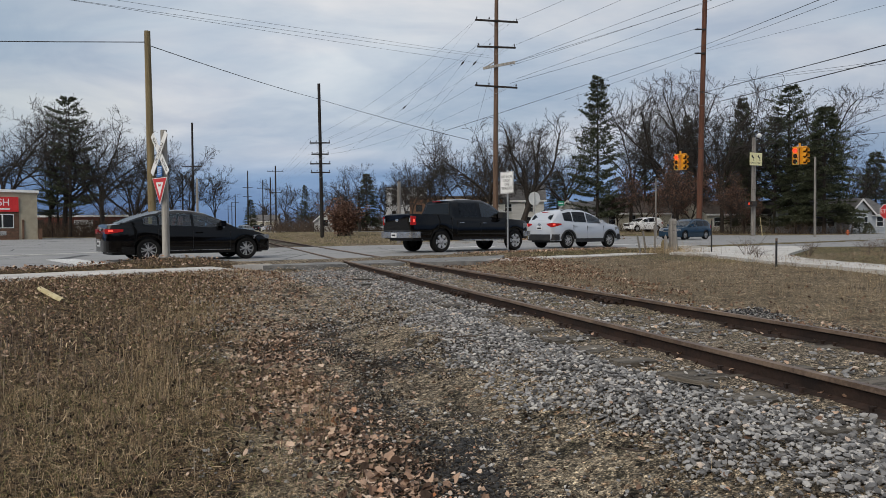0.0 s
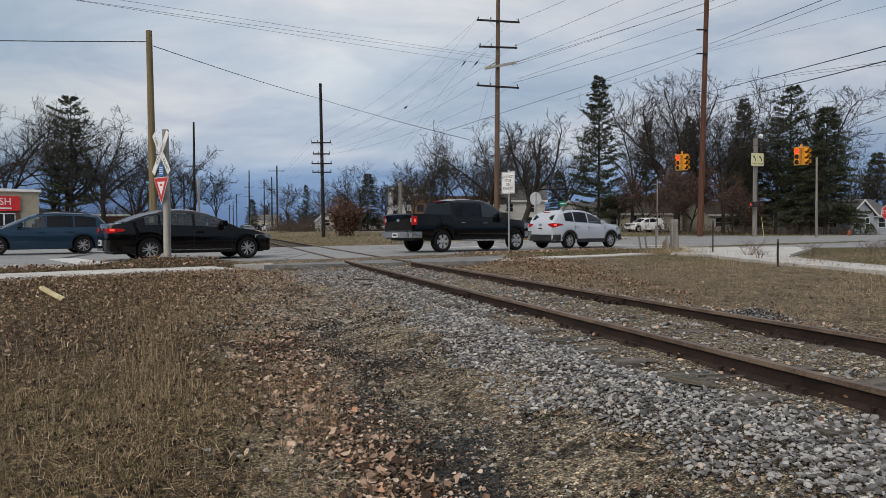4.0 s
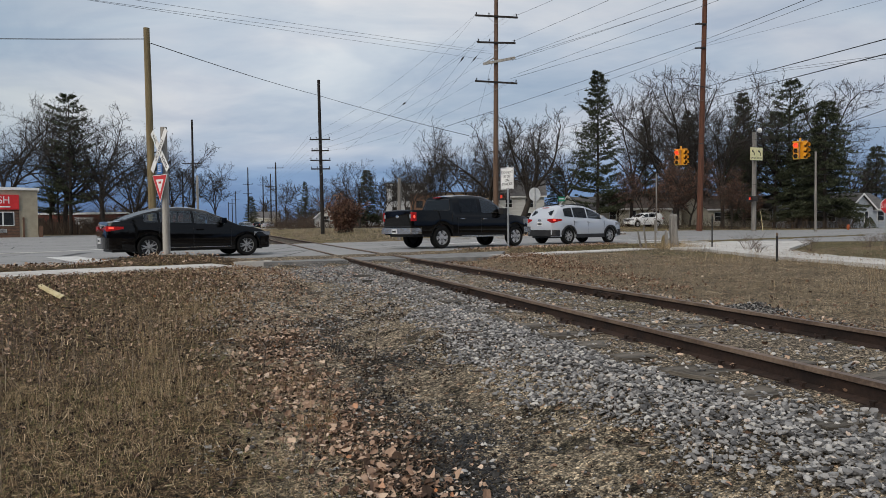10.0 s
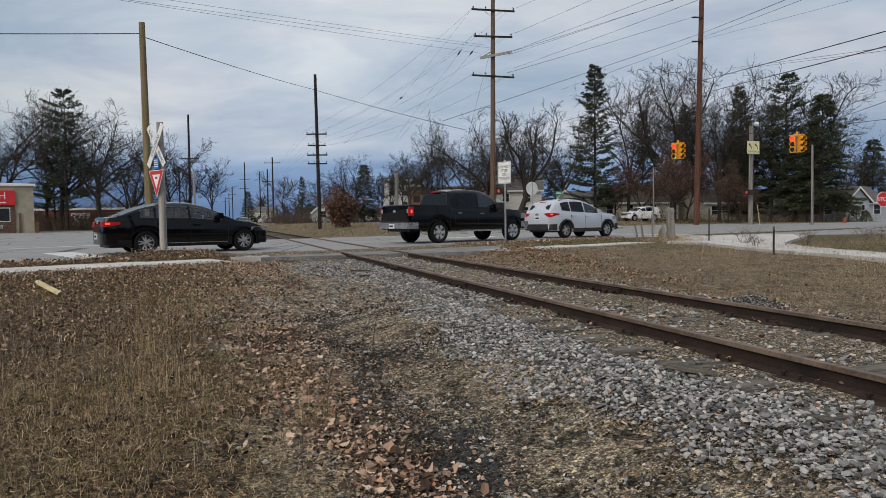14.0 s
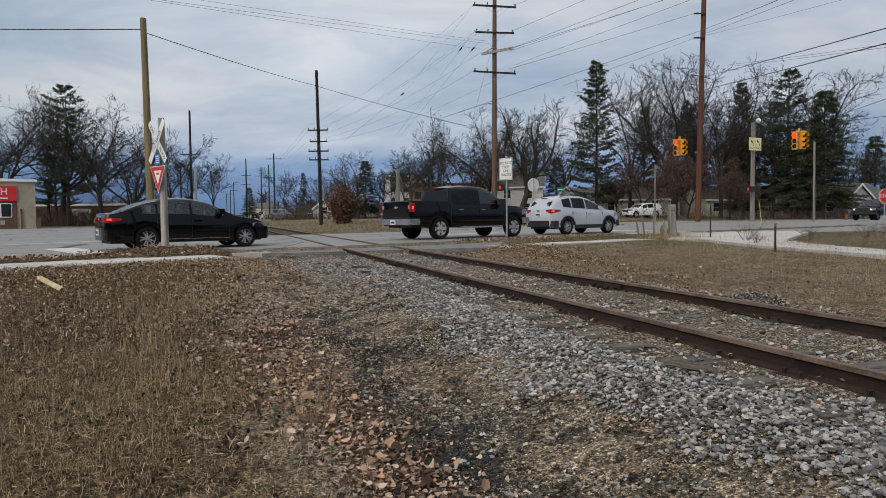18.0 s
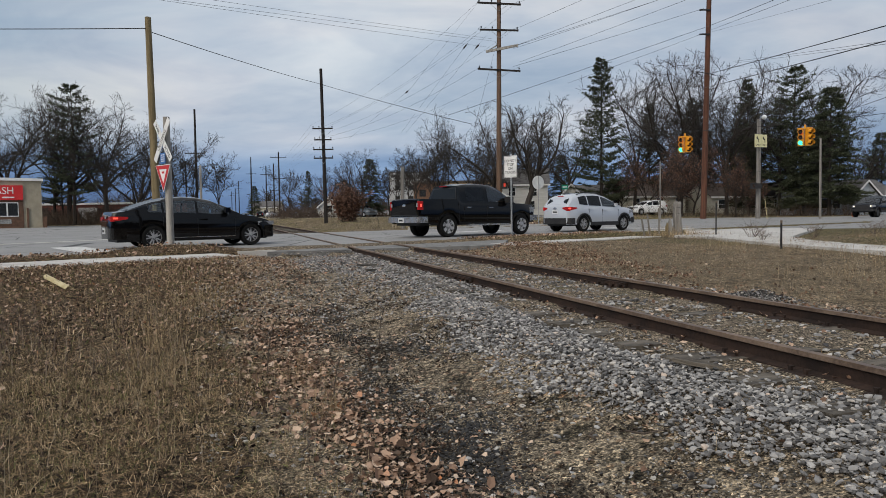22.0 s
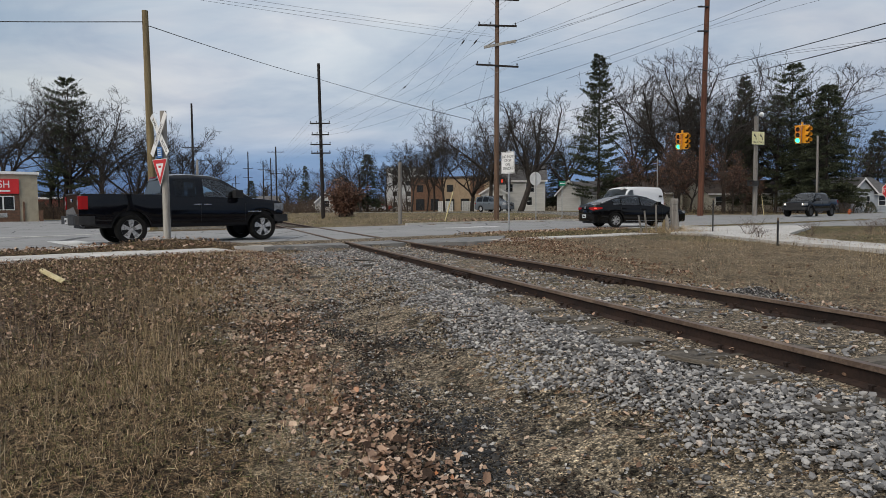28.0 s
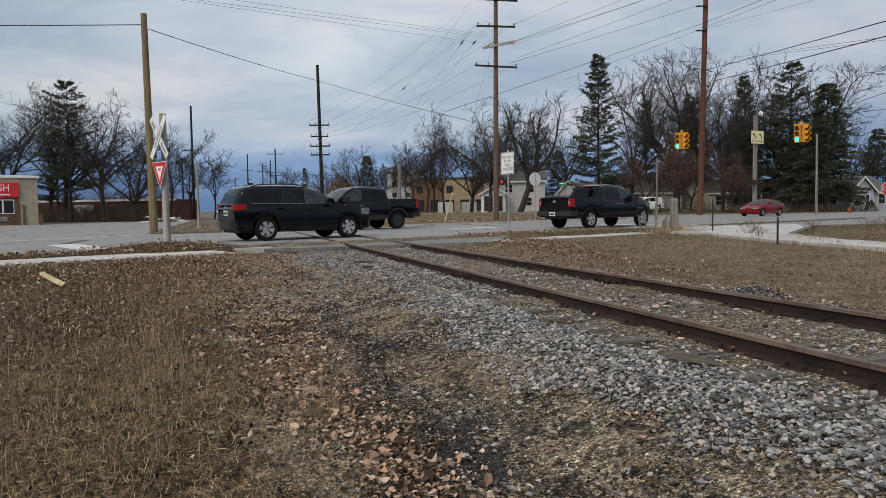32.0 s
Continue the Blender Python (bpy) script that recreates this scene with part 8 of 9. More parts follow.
def blades(name, x, y, h, w, lean, seed, material, label, segs=2):
    """Curved tapering grass blades."""
    rs = np.random.RandomState(seed)
    n = len(x)
    z = ground_many(x, y) - 0.01
    ang, bend = rs.uniform(0, 6.283, n), np.abs(rs.normal(0, lean, n))
    dx, dy = np.cos(ang), np.sin(ang)
    face = ang + rs.uniform(-1.2, 1.2, n) + 1.57
    wx, wy = np.cos(face) * w, np.sin(face) * w
    rows = []
    for k in range(segs + 1):
        t = k / segs
        off = bend * h * t * t
        zz = z + h * t * np.clip(1 - 0.35 * bend * t, 0.25, 1)
        ww = (1 - t) * 0.9 + 0.1
        rows.append(np.stack([x + dx * off - wx * ww, y + dy * off - wy * ww, zz], 1))
        rows.append(np.stack([x + dx * off + wx * ww, y + dy * off + wy * ww, zz], 1))
    pts = np.stack(rows, 1)
    m = 2 * (segs + 1)
    f = np.array([[2 * k, 2 * k + 1, 2 * k + 3, 2 * k + 2] for k in range(segs)])
    faces = (f[None] + (np.arange(n) * m)[:, None, None]).reshape(-1, 4)
    ob = new(name, data_mesh(name, pts.reshape(-1, 3).tolist(), faces.tolist(), material))
    return tagged(ob, label, "grass", kind="stuff")


def grasses():
    rs = np.random.RandomState(31)

    def area(n, x0, x1, y0, y1, s0, s1, v1, soft=0.5):
        x, y = rs.uniform(x0, x1, n), rs.uniform(y0, y1, n)
        s, v = x * TR_S[0] + y * TR_S[1], x * RD_V[0] + y * RD_V[1]
        ok = (s > s0 - soft * rs.rand(n)) & (s < s1 + soft * rs.randn(n) * 0.5) & (v < v1) & (np.abs(x) < y * 0.78 + 1.0)
        return x[ok], y[ok]

    # tangled sward on the left
    x, y = area(85000, -4.6, 1.2, 2.2, 6.0, -99, 0.40, 13.6)
    p = patchy(x, y, 1.3, 2.0)
    k = rs.rand(len(x)) < 0.56 + 0.4 * p + 1.1 * patchy(x, y, 6.5, 33.0)
    x, y, p = x[k], y[k], p[k]
    blades("grass", x, y, rs.uniform(0.025, 0.10, len(x)) * (1 + 0.6 * p), rs.uniform(0.0008, 0.0018, len(x)), 1.3, 1, STRAW, "tangled dry brown grass with a few green blades", 3)
    x, y = area(46000, -4.2, 1.2, 2.2, 5.4, -99, 0.50, 13.6)
    p = patchy(x, y, 0.8, 12.0)
    k = rs.rand(len(x)) < 0.40 + 0.9 * p + 1.0 * patchy(x, y, 5.5, 34.0)
    x, y = x[k], y[k]
    blades("grass", x, y, rs.uniform(0.02, 0.085, len(x)), rs.uniform(0.0008, 0.0017, len(x)), 1.2, 11, OLIVE, "short olive-green grass in the sward", 3)
    x, y = area(30000, -11, 0.2, 6.0, 14.0, -99, -0.1, 13.7)
    p = patchy(x, y, 0.9, 2.0)
    k = rs.rand(len(x)) < 0.50 + 0.6 * p + 1.0 * patchy(x, y, 3.5, 35.0)
    x, y, p = x[k], y[k], p[k]
    blades("grass", x, y, rs.uniform(0.03, 0.13, len(x)) * (1 + 0.5 * p), rs.uniform(0.002, 0.0042, len(x)), 1.2, 2, STRAW, "dry brown grass towards the pavement", 2)
    # tan tussocks on the packed ground before the crossing
    x, y, s, a = in_track(rs, 30000, -1.2, 1.9, 7.5, 15.6)
    p = patchy(x, y, 0.8, 36.0)
    k = rs.rand(len(x)) < np.clip(0.30 + 1.3 * p, 0, 0.9) * np.clip((1.9 - s) / 1.2, 0, 1)
    x, y, p = x[k], y[k], p[k]
    blades("grass_tufts", x, y, rs.uniform(0.02, 0.10, len(x)) * (1 + p), rs.uniform(0.002, 0.004, len(x)), 1.2, 36, GOLD_STRAW, "tan tussocks on the packed ground by the crossing", 2)
    # straw lying every way in the sward
    for n, box, w, seed in ((50000, (-4.6, 1.0, 2.2, 6.0), (0.0007, 0.0014), 21), (22000, (-11, 0.4, 6.0, 14.2), (0.002, 0.0042), 22), (16000, (1.5, 15.5, 4.0, 20.0), (0.0014, 0.003), 23)):
        if seed < 23:
            x, y = area(n, *box, -99, 0.15, 13.7)
        else:
            x, y = area(n, *box, 5.5, 99, 12.6, 0.35)
        m = len(x)
        ang, el, L = rs.uniform(0, 6.283, m), np.abs(rs.normal(0.15, 0.4, m)), rs.uniform(0.02, 0.085, m)
        z = ground_many(x, y) + np.abs(rs.normal(0.02, 0.03, m))
        d = np.stack([np.cos(ang) * np.cos(el), np.sin(ang) * np.cos(el), np.sin(el)], 1)
        side = np.stack([-np.sin(ang), np.cos(ang), rs.normal(0, 0.4, m)], 1) * rs.uniform(*w, m)[:, None]
        o = np.stack([x, y, z], 1)
        e = o + d * L[:, None]
        bow = o + d * L[:, None] * 0.5 + np.stack([rs.normal(0, 0.012, m), rs.normal(0, 0.012, m), rs.normal(0.008, 0.012, m)], 1)
        pts = np.stack([o - side, o + side, bow - side, bow + side, e], 1).reshape(-1, 3)
        base = np.arange(m) * 5
        faces = np.concatenate([np.stack([base, base + 1, base + 3], 1), np.stack([base, base + 3, base + 2], 1), np.stack([base + 2, base + 3, base + 4], 1)])
        ob = new("straw", data_mesh("straw", pts.tolist(), faces.tolist(), STRAW if seed < 23 else PALE_STRAW))
        tagged(ob, "matted dead straw in the grass", "grass", kind="stuff")
    # tall seed stalks
    x, y = area(1500, -4.5, 0.3, 2.6, 8.5, -99, 0.0, 13.0)
    blades("grass_stalks", x, y, rs.uniform(0.18, 0.42, len(x)), rs.uniform(0.0010, 0.0020, len(x)), 0.4, 3, PALE_STRAW, "tall thin straw stalks", 3)
    for cx, cy, rx, ry, n, h in ((-3.2, 7.7, 0.28, 0.4, 330, 0.36), (-2.7, 6.2, 0.16, 0.25, 260, 0.34), (-2.35, 5.5, 0.10, 0.15, 160, 0.30), (-2.0, 4.8, 0.12, 0.18, 220, 0.26), (-1.5, 4.25, 0.10, 0.14, 180, 0.20), (-3.9, 9.2, 0.4, 0.5, 260, 0.36), (-0.75, 4.1, 0.08, 0.12, 110, 0.30), (-2.9, 4.6, 0.15, 0.15, 160, 0.2), (-1.1, 5.0, 0.10, 0.15, 120, 0.24)):
        x, y = cx + rs.normal(0, rx, n), cy + rs.normal(0, ry, n)
        blades("grass_tuft", x, y, rs.uniform(0.10, h, n), rs.uniform(0.0008, 0.0019, n), 0.55, int(n + 50 * cy), GOLD_STRAW, "tall golden straw tuft in the sward", 3)
    # weeds with purple-brown stems
    x, y = area(9000, -5.2, -0.6, 5.0, 9.0, -99, -0.4, 12.6)
    p = patchy(x, y, 0.7, 9.0)
    k = rs.rand(len(x)) < np.clip(0.9 * (p + 0.25), 0, 0.7) * np.clip(1.7 - np.hypot((x + 3.4) / 2.0, (y - 6.8) / 1.5), 0.1, 1)
    x, y = x[k], y[k]
    blades("weeds", x, y, rs.uniform(0.10, 0.30, len(x)), rs.uniform(0.0018, 0.0035, len(x)), 0.5, 4, WEED, "dark purple-brown weed stems", 2)
    # sparse tufts on the sandy strip and moss between the rails
    x, y, s, a = in_track(rs, 5200, 0.0, 2.2, 1.5, 13)
    k = patchy(x, y, 1.8, 4.0) > 0.22
    x, y = x[k], y[k]
    blades("grass_tufts", x, y, rs.uniform(0.02, 0.09, len(x)), rs.uniform(0.0016, 0.003, len(x)), 0.9, 5, STRAW, "thin tufts in sandy soil", 2)
    x, y, s, a = in_track(rs, 3600, 3.35, 4.4, 1.0, 9)
    k = patchy(x, y, 1.6, 5.0) > 0.1
    x, y = x[k], y[k]
    blades("grass_tufts", x, y, rs.uniform(0.01, 0.05, len(x)), rs.uniform(0.0016, 0.003, len(x)), 0.8, 6, STRAW, "low grass between the ties", 2)
    # far bank
    x, y = area(90000, 1.5, 15.5, 4.0, 21.0, 5.5, 99, 12.6, 0.35)
    p = patchy(x, y, 0.6, 6.0)
    k = rs.rand(len(x)) < 0.7 + 0.5 * p
    x, y, p = x[k], y[k], p[k]
    blades("grass", x, y, rs.uniform(0.03, 0.12, len(x)) * (1 + 0.9 * p), rs.uniform(0.0014, 0.0030, len(x)), 1.7, 7, PALE_STRAW, "pale tan dead grass on the far bank", 2)
    x, y = area(30000, 4.5, 16.5, 5.5, 19.0, 7.2, 99, 12.4, 0.6)
    p = patchy(x, y, 0.45, 26.0)
    k = rs.rand(len(x)) < np.clip(0.1 + 1.1 * p, 0, 0.8) * np.clip((x * RD_U[0] + y * RD_U[1] - 8.0) / 4.0, 0.12, 1)
    x, y, p = x[k], y[k], p[k]
    blades("grass", x, y, rs.uniform(0.10, 0.30, len(x)) * (0.8 + 0.6 * p), rs.uniform(0.0012, 0.0026, len(x)), 0.7, 27, GOLD_STRAW, "taller golden dead grass on the far bank", 3)
    # rough grass along the far side of the railway and round the shrub
    s_, a_ = rs.uniform(6.0, 26.0, 9000), rs.uniform(37, 84, 9000)
    x, y = s_ * TR_S[0] + a_ * TR_A[0], s_ * TR_S[1] + a_ * TR_A[1]
    v_ = x * RD_V[0] + y * RD_V[1]
    k = (v_ > ROAD_FAR + 0.6) & (rs.rand(len(x)) < np.where(s_ < 12, 0.95, 0.35))
    x, y, s_ = x[k], y[k], s_[k]
    blades("grass", x, y, rs.uniform(0.10, 0.42, len(x)) * np.where(np.hypot(x + 10.7, y - 73.5) < 4.5, 1.6, 0.42), rs.uniform(0.01, 0.022, len(x)), 0.4, 9, PALE_STRAW, "tall pale dead grass beyond the road", 2)
    s_, a_ = rs.uniform(-2.9, 0.5, 3000), rs.uniform(38, 70, 3000)
    x, y = s_ * TR_S[0] + a_ * TR_A[0], s_ * TR_S[1] + a_ * TR_A[1]
    blades("grass", x, y, rs.uniform(0.05, 0.18, len(x)), rs.uniform(0.01, 0.02, len(x)), 0.6, 10, PALE_STRAW, "pale dead grass on the forecourt island", 2)
    # verges by the road
    u, v = rs.uniform(-14, 22, 9000), rs.uniform(15.6, 16.55, 9000)
    u2, v2 = rs.uniform(12, 22, 5000), rs.uniform(13.8, 16.4, 5000)
    u, v = np.concatenate([u, u2]), np.concatenate([v, v2])
    k = ~((u > 6.2) & (u < 14.2))
    u, v = u[k], v[k]
    x, y = u * RD_U[0] + v * RD_V[0], u * RD_U[1] + v * RD_V[1]
    blades("grass", x, y, rs.uniform(0.03, 0.11, len(x)), rs.uniform(0.004, 0.007, len(x)), 0.8, 8, STRAW, "short dry verge grass", 2)
    # dark weedy fringe in front of the corner path
    edge = [uv(u_, v_) for u_, v_ in ((19.5, 12.2), (19.4, 11.1), (16.3, 7.7), (14.0, 4.4), (14.5, 1.0), (15.1, -8.0))]
    xs, ys = [], []
    for (xa, ya), (xb, yb) in zip(edge, edge[1:]):
        m = int(420 * math.hypot(xb - xa, yb - ya))
        t_ = rs.rand(m)
        xs.append(xa + (xb - xa) * t_ + rs.normal(-0.34, 0.26, m)), ys.append(ya + (yb - ya) * t_ + rs.normal(-0.2, 0.22, m))
    x, y = np.concatenate(xs), np.concatenate(ys)
    p = patchy(x, y, 0.9, 21.0)
    k = rs.rand(len(x)) < 0.35 + 0.9 * p
    x, y, p = x[k], y[k], p[k]
    blades("grass", x, y, rs.uniform(0.05, 0.19, len(x)) * (1.0 + 1.3 * p), rs.uniform(0.002, 0.004, len(x)), 0.9, 31, PALE_STRAW, "dark weedy fringe along the concrete path", 2)
    # weeds round the crossbuck post and the old fence
    for cx, cy, r, n, h in ((-6.9, 16.8, 0.9, 260, 0.45), (7.8, 23.0, 1.1, 1500, 0.62), (9.2, 20.6, 1.0, 150, 0.6), (12.0, 19.6, 1.2, 130, 0.5), (7.0, 21.0, 1.5, 500, 0.3)):
        x, y = cx + rs.normal(0, r * 0.6, n), cy + rs.normal(0, r * 0.35, n)
        blades("weeds", x, y, rs.uniform(0.06, h, n) * rs.uniform(0.5, 1, n), rs.uniform(0.002, 0.0045, n), 1.0, int(n + 100 * h), WEED if n < 600 else GOLD_STRAW, "dead weeds by a post", 3)


grasses()


def leaves():
    rs = np.random.RandomState(57)
    ring = np.arange(12) * 2 * np.pi / 12
    f0 = np.array([[12, i, (i + 1) % 12] for i in range(12)])

    def strew(x, y, size, seed, label, tilt=0.35, lift=0.02, material=LEAF):
        r = np.random.RandomState(seed)
        n = len(x)
        lobes = 1 + 0.10 * np.cos(5 * ring[None] + r.uniform(0, 6.28, n)[:, None]) + r.uniform(-0.09, 0.07, (n, 12))
        px, py = np.cos(ring)[None] * lobes, np.sin(ring)[None] * lobes * r.uniform(0.48, 0.85, n)[:, None]
        cup, fold, twist = r.normal(0.12, 0.26, n)[:, None], r.normal(0.35, 0.45, n)[:, None], r.normal(0, 0.3, n)[:, None]
        pz = cup * px ** 2 + fold * py ** 2 + twist * px * py + r.normal(0, 0.05, (n, 12))
        pts = np.concatenate([np.stack([px, py, pz], 2), np.zeros((n, 1, 3))], 1) * size[:, None, None]
        pts = np.einsum("nij,nkj->nki", turns(r, n, tilt), pts)
        z = ground_many(x, y) + lift + r.uniform(0, 0.02, n)
        pts = pts + np.stack([x, y, z], 1)[:, None, :]
        faces = (f0[None] + (np.arange(n) * 13)[:, None, None]).reshape(-1, 3)
        ob = new("fallen_leaves", data_mesh("fallen_leaves", pts.reshape(-1, 3).tolist(), faces.tolist(), material))
        tagged(ob, label, "leaves", kind="stuff")

    x, y, s, a = in_track(rs, 44000, -0.7, 1.7, 2.0, 9.0)
    mid = np.interp(a, (2.4, 2.95, 3.6, 4.6, 6.0, 9.0), (0.86, 0.80, 0.68, 0.54, 0.50, 0.60))
    w = np.exp(-((s - mid) / np.interp(a, (2.5, 4.0, 7.0), (0.21, 0.25, 0.40))) ** 2) * np.clip(0.75 + 0.9 * patchy(x, y, 1.6, 1.0), 0.1, 1.2) * np.clip((9.0 - a) / 4.5, 0.25, 1)
    k = rs.rand(len(x)) < w
    x, y = x[k], y[k]
    big = rs.rand(len(x)) < 0.12
    strew(x[~big], y[~big], rs.uniform(0.006, 0.020, (~big).sum()), 1, "drift of brown leaf scraps", 0.35, 0.008)
    strew(x[big], y[big], rs.uniform(0.018, 0.036, big.sum()), 7, "large curled brown fallen leaves", 0.38, 0.018)
    x, y, s, a = in_track(rs, 2600, -0.6, 2.6, 8.5, 16.0)
    k = rs.rand(len(x)) < np.clip(0.4 + 1.2 * patchy(x, y, 0.9, 5.5), 0.05, 1)
    strew(x[k], y[k], rs.uniform(0.012, 0.034, k.sum()), 10, "brown leaves on the packed ground", 0.25, 0.012)
    x, y, s, a = in_track(rs, 700, 0.6, 2.3, 2.2, 9.0)
    strew(x, y, rs.uniform(0.006, 0.022, len(x)), 8, "stray leaf scraps on the sandy soil", 0.2, 0.006)
    # black mould and bark crumbs clotted over the sand
    x, y, s, a = in_track(rs, 30000, 0.55, 2.15, 1.9, 8.5)
    k = rs.rand(len(x)) < np.clip(0.10 + 1.6 * patchy(x, y, 2.4, 16.0) + 0.15 * np.exp(-((s - 1.15) / 0.4) ** 2), 0.02, 0.8)
    strew(x[k], y[k], rs.uniform(0.003, 0.011, k.sum()), 12, "dark crumbs of leaf mould on the sand", 0.7, 0.006, HUMUS)
    x, y = rs.uniform(-10, 0.6, 26000), rs.uniform(2.4, 14.5, 26000)
    s, v = x * TR_S[0] + y * TR_S[1], x * RD_V[0] + y * RD_V[1]
    k = (s < 1.4) & (v < 13.8) & (np.abs(x) < y * 0.8 + 0.6) & (rs.rand(len(x)) < (0.30 + 0.9 * patchy(x, y, 0.5, 3.0)) * np.where(v < 6, 0.4, 1.0) + 0.30 * (v > 8))
    strew(x[k], y[k], rs.uniform(0.008, 0.026, k.sum()), 2, "brown leaves caught in the dry grass", 0.6, 0.02)
    # Dark scraps where the grass thins, put in as shade between tufts.
    x, y = rs.uniform(-5.0, 0.5, 30000), rs.uniform(2.3, 8.5, 30000)
    s = x * TR_S[0] + y * TR_S[1]
    k = (s < 0.6) & (np.abs(x) < y * 0.72 + 0.5) & (rs.rand(len(x)) < 0.12 - 1.5 * patchy(x, y, 6.5, 33.0))
    strew(x[k], y[k], rs.uniform(0.006, 0.018, k.sum()), 13, "black-brown leaf mould added as shade in the hollows of the sward", 0.6, 0.01, HUMUS)
    # russet drift below the pavement
    u, v = rs.uniform(-14, 7.5, 9000), 13.7 - np.abs(rs.normal(0, 2.4, 9000))
    x, y = u * RD_U[0] + v * RD_V[0], u * RD_U[1] + v * RD_V[1]
    s = x * TR_S[0] + y * TR_S[1]
    k = (s < 1.2) & (rs.rand(len(x)) < np.clip(0.5 + 1.3 * patchy(x, y, 0.55, 7.0), 0.05, 1))
    strew(x[k], y[k], rs.uniform(0.008, 0.025, k.sum()), 11, "russet leaves drifted below the pavement", 0.6, 0.045, RUSSET_LEAF)
    u, v = rs.uniform(6.5, 24, 16000), rs.uniform(2.0, 13.0, 16000)
    x, y = u * RD_U[0] + v * RD_V[0], u * RD_U[1] + v * RD_V[1]
    s = x * TR_S[0] + y * TR_S[1]
    k = (s > 5.4) & (rs.rand(len(x)) < 0.06 + 0.2 * patchy(x, y, 0.7, 2.5) + 0.95 * np.exp(-((s - 6.2 - 0.13 * (-x * TR_S[1] + y * TR_S[0] - 6.0)) / 1.3) ** 2) * np.clip((v - 4.5) / 4, 0, 1) * np.clip(0.45 + patchy(x, y, 0.8, 14.0), 0, 1))
    strew(x[k], y[k], rs.uniform(0.009, 0.026, k.sum()), 3, "reddish-brown leaves along the far bank", 0.6, 0.04, RUSSET_LEAF)
    x, y, s, a = in_track(rs, 3800, 4.8, 6.4, 4.0, 17.0)
    k = rs.rand(len(x)) < np.exp(-((s - 5.35) / 0.45) ** 2) * np.clip(0.35 + 0.05 * a + 0.5 * patchy(x, y, 0.8, 8.0), 0, 1)
    strew(x[k], y[k], rs.uniform(0.008, 0.024, k.sum()), 9, "reddish-brown leaves drifted against the far rail", 0.5, 0.02, RUSSET_LEAF)
    x, y, s, a = in_track(rs, 22000, 5.2, 9.0, 7.5, 18.5)
    line = np.interp(a, (7.5, 8.6, 10.8, 14.4, 17.5), (5.9, 6.1, 6.6, 7.25, 7.3))
    k = (x * RD_V[0] + y * RD_V[1] < 13.25) & (rs.rand(len(x)) < np.exp(-((s - line) / np.interp(a, (8, 12, 17), (0.22, 0.45, 0.9))) ** 2) * np.clip(0.62 + 1.1 * patchy(x, y, 1.3, 15.0), 0.08, 1.0) * np.interp(a, (8, 12, 16), (0.35, 0.75, 1.0)))
    strew(x[k], y[k], rs.uniform(0.010, 0.026, k.sum()), 15, "deep drift of russet leaves on the far bank", 0.7, 0.05, RUSSET_LEAF)
    u, v = rs.uniform(-12, 22, 4200), rs.uniform(15.5, 16.9, 4200)
    k = ~((u > 6.5) & (u < 14.2))
    u, v = u[k], v[k]
    strew(u * RD_U[0] + v * RD_V[0], u * RD_U[1] + v * RD_V[1], rs.uniform(0.015, 0.042, len(u)), 4, "leaves blown along the kerb", 0.5, 0.04)
    x, y, s, a = in_track(rs, 900, 2.7, 5.6, 1.5, 16)
    strew(x, y, rs.uniform(0.008, 0.024, 900), 5, "few brown leaves among the ties", 0.4, 0.02)
    u, v = rs.uniform(30, 60, 1200), rs.uniform(31, 44, 1200)
    x, y = u * RD_U[0] + v * RD_V[0], u * RD_U[1] + v * RD_V[1]
    strew(x, y, rs.uniform(0.04, 0.09, 1200), 6, "leaves on the far lawn", 0.4, 0.03)


leaves()


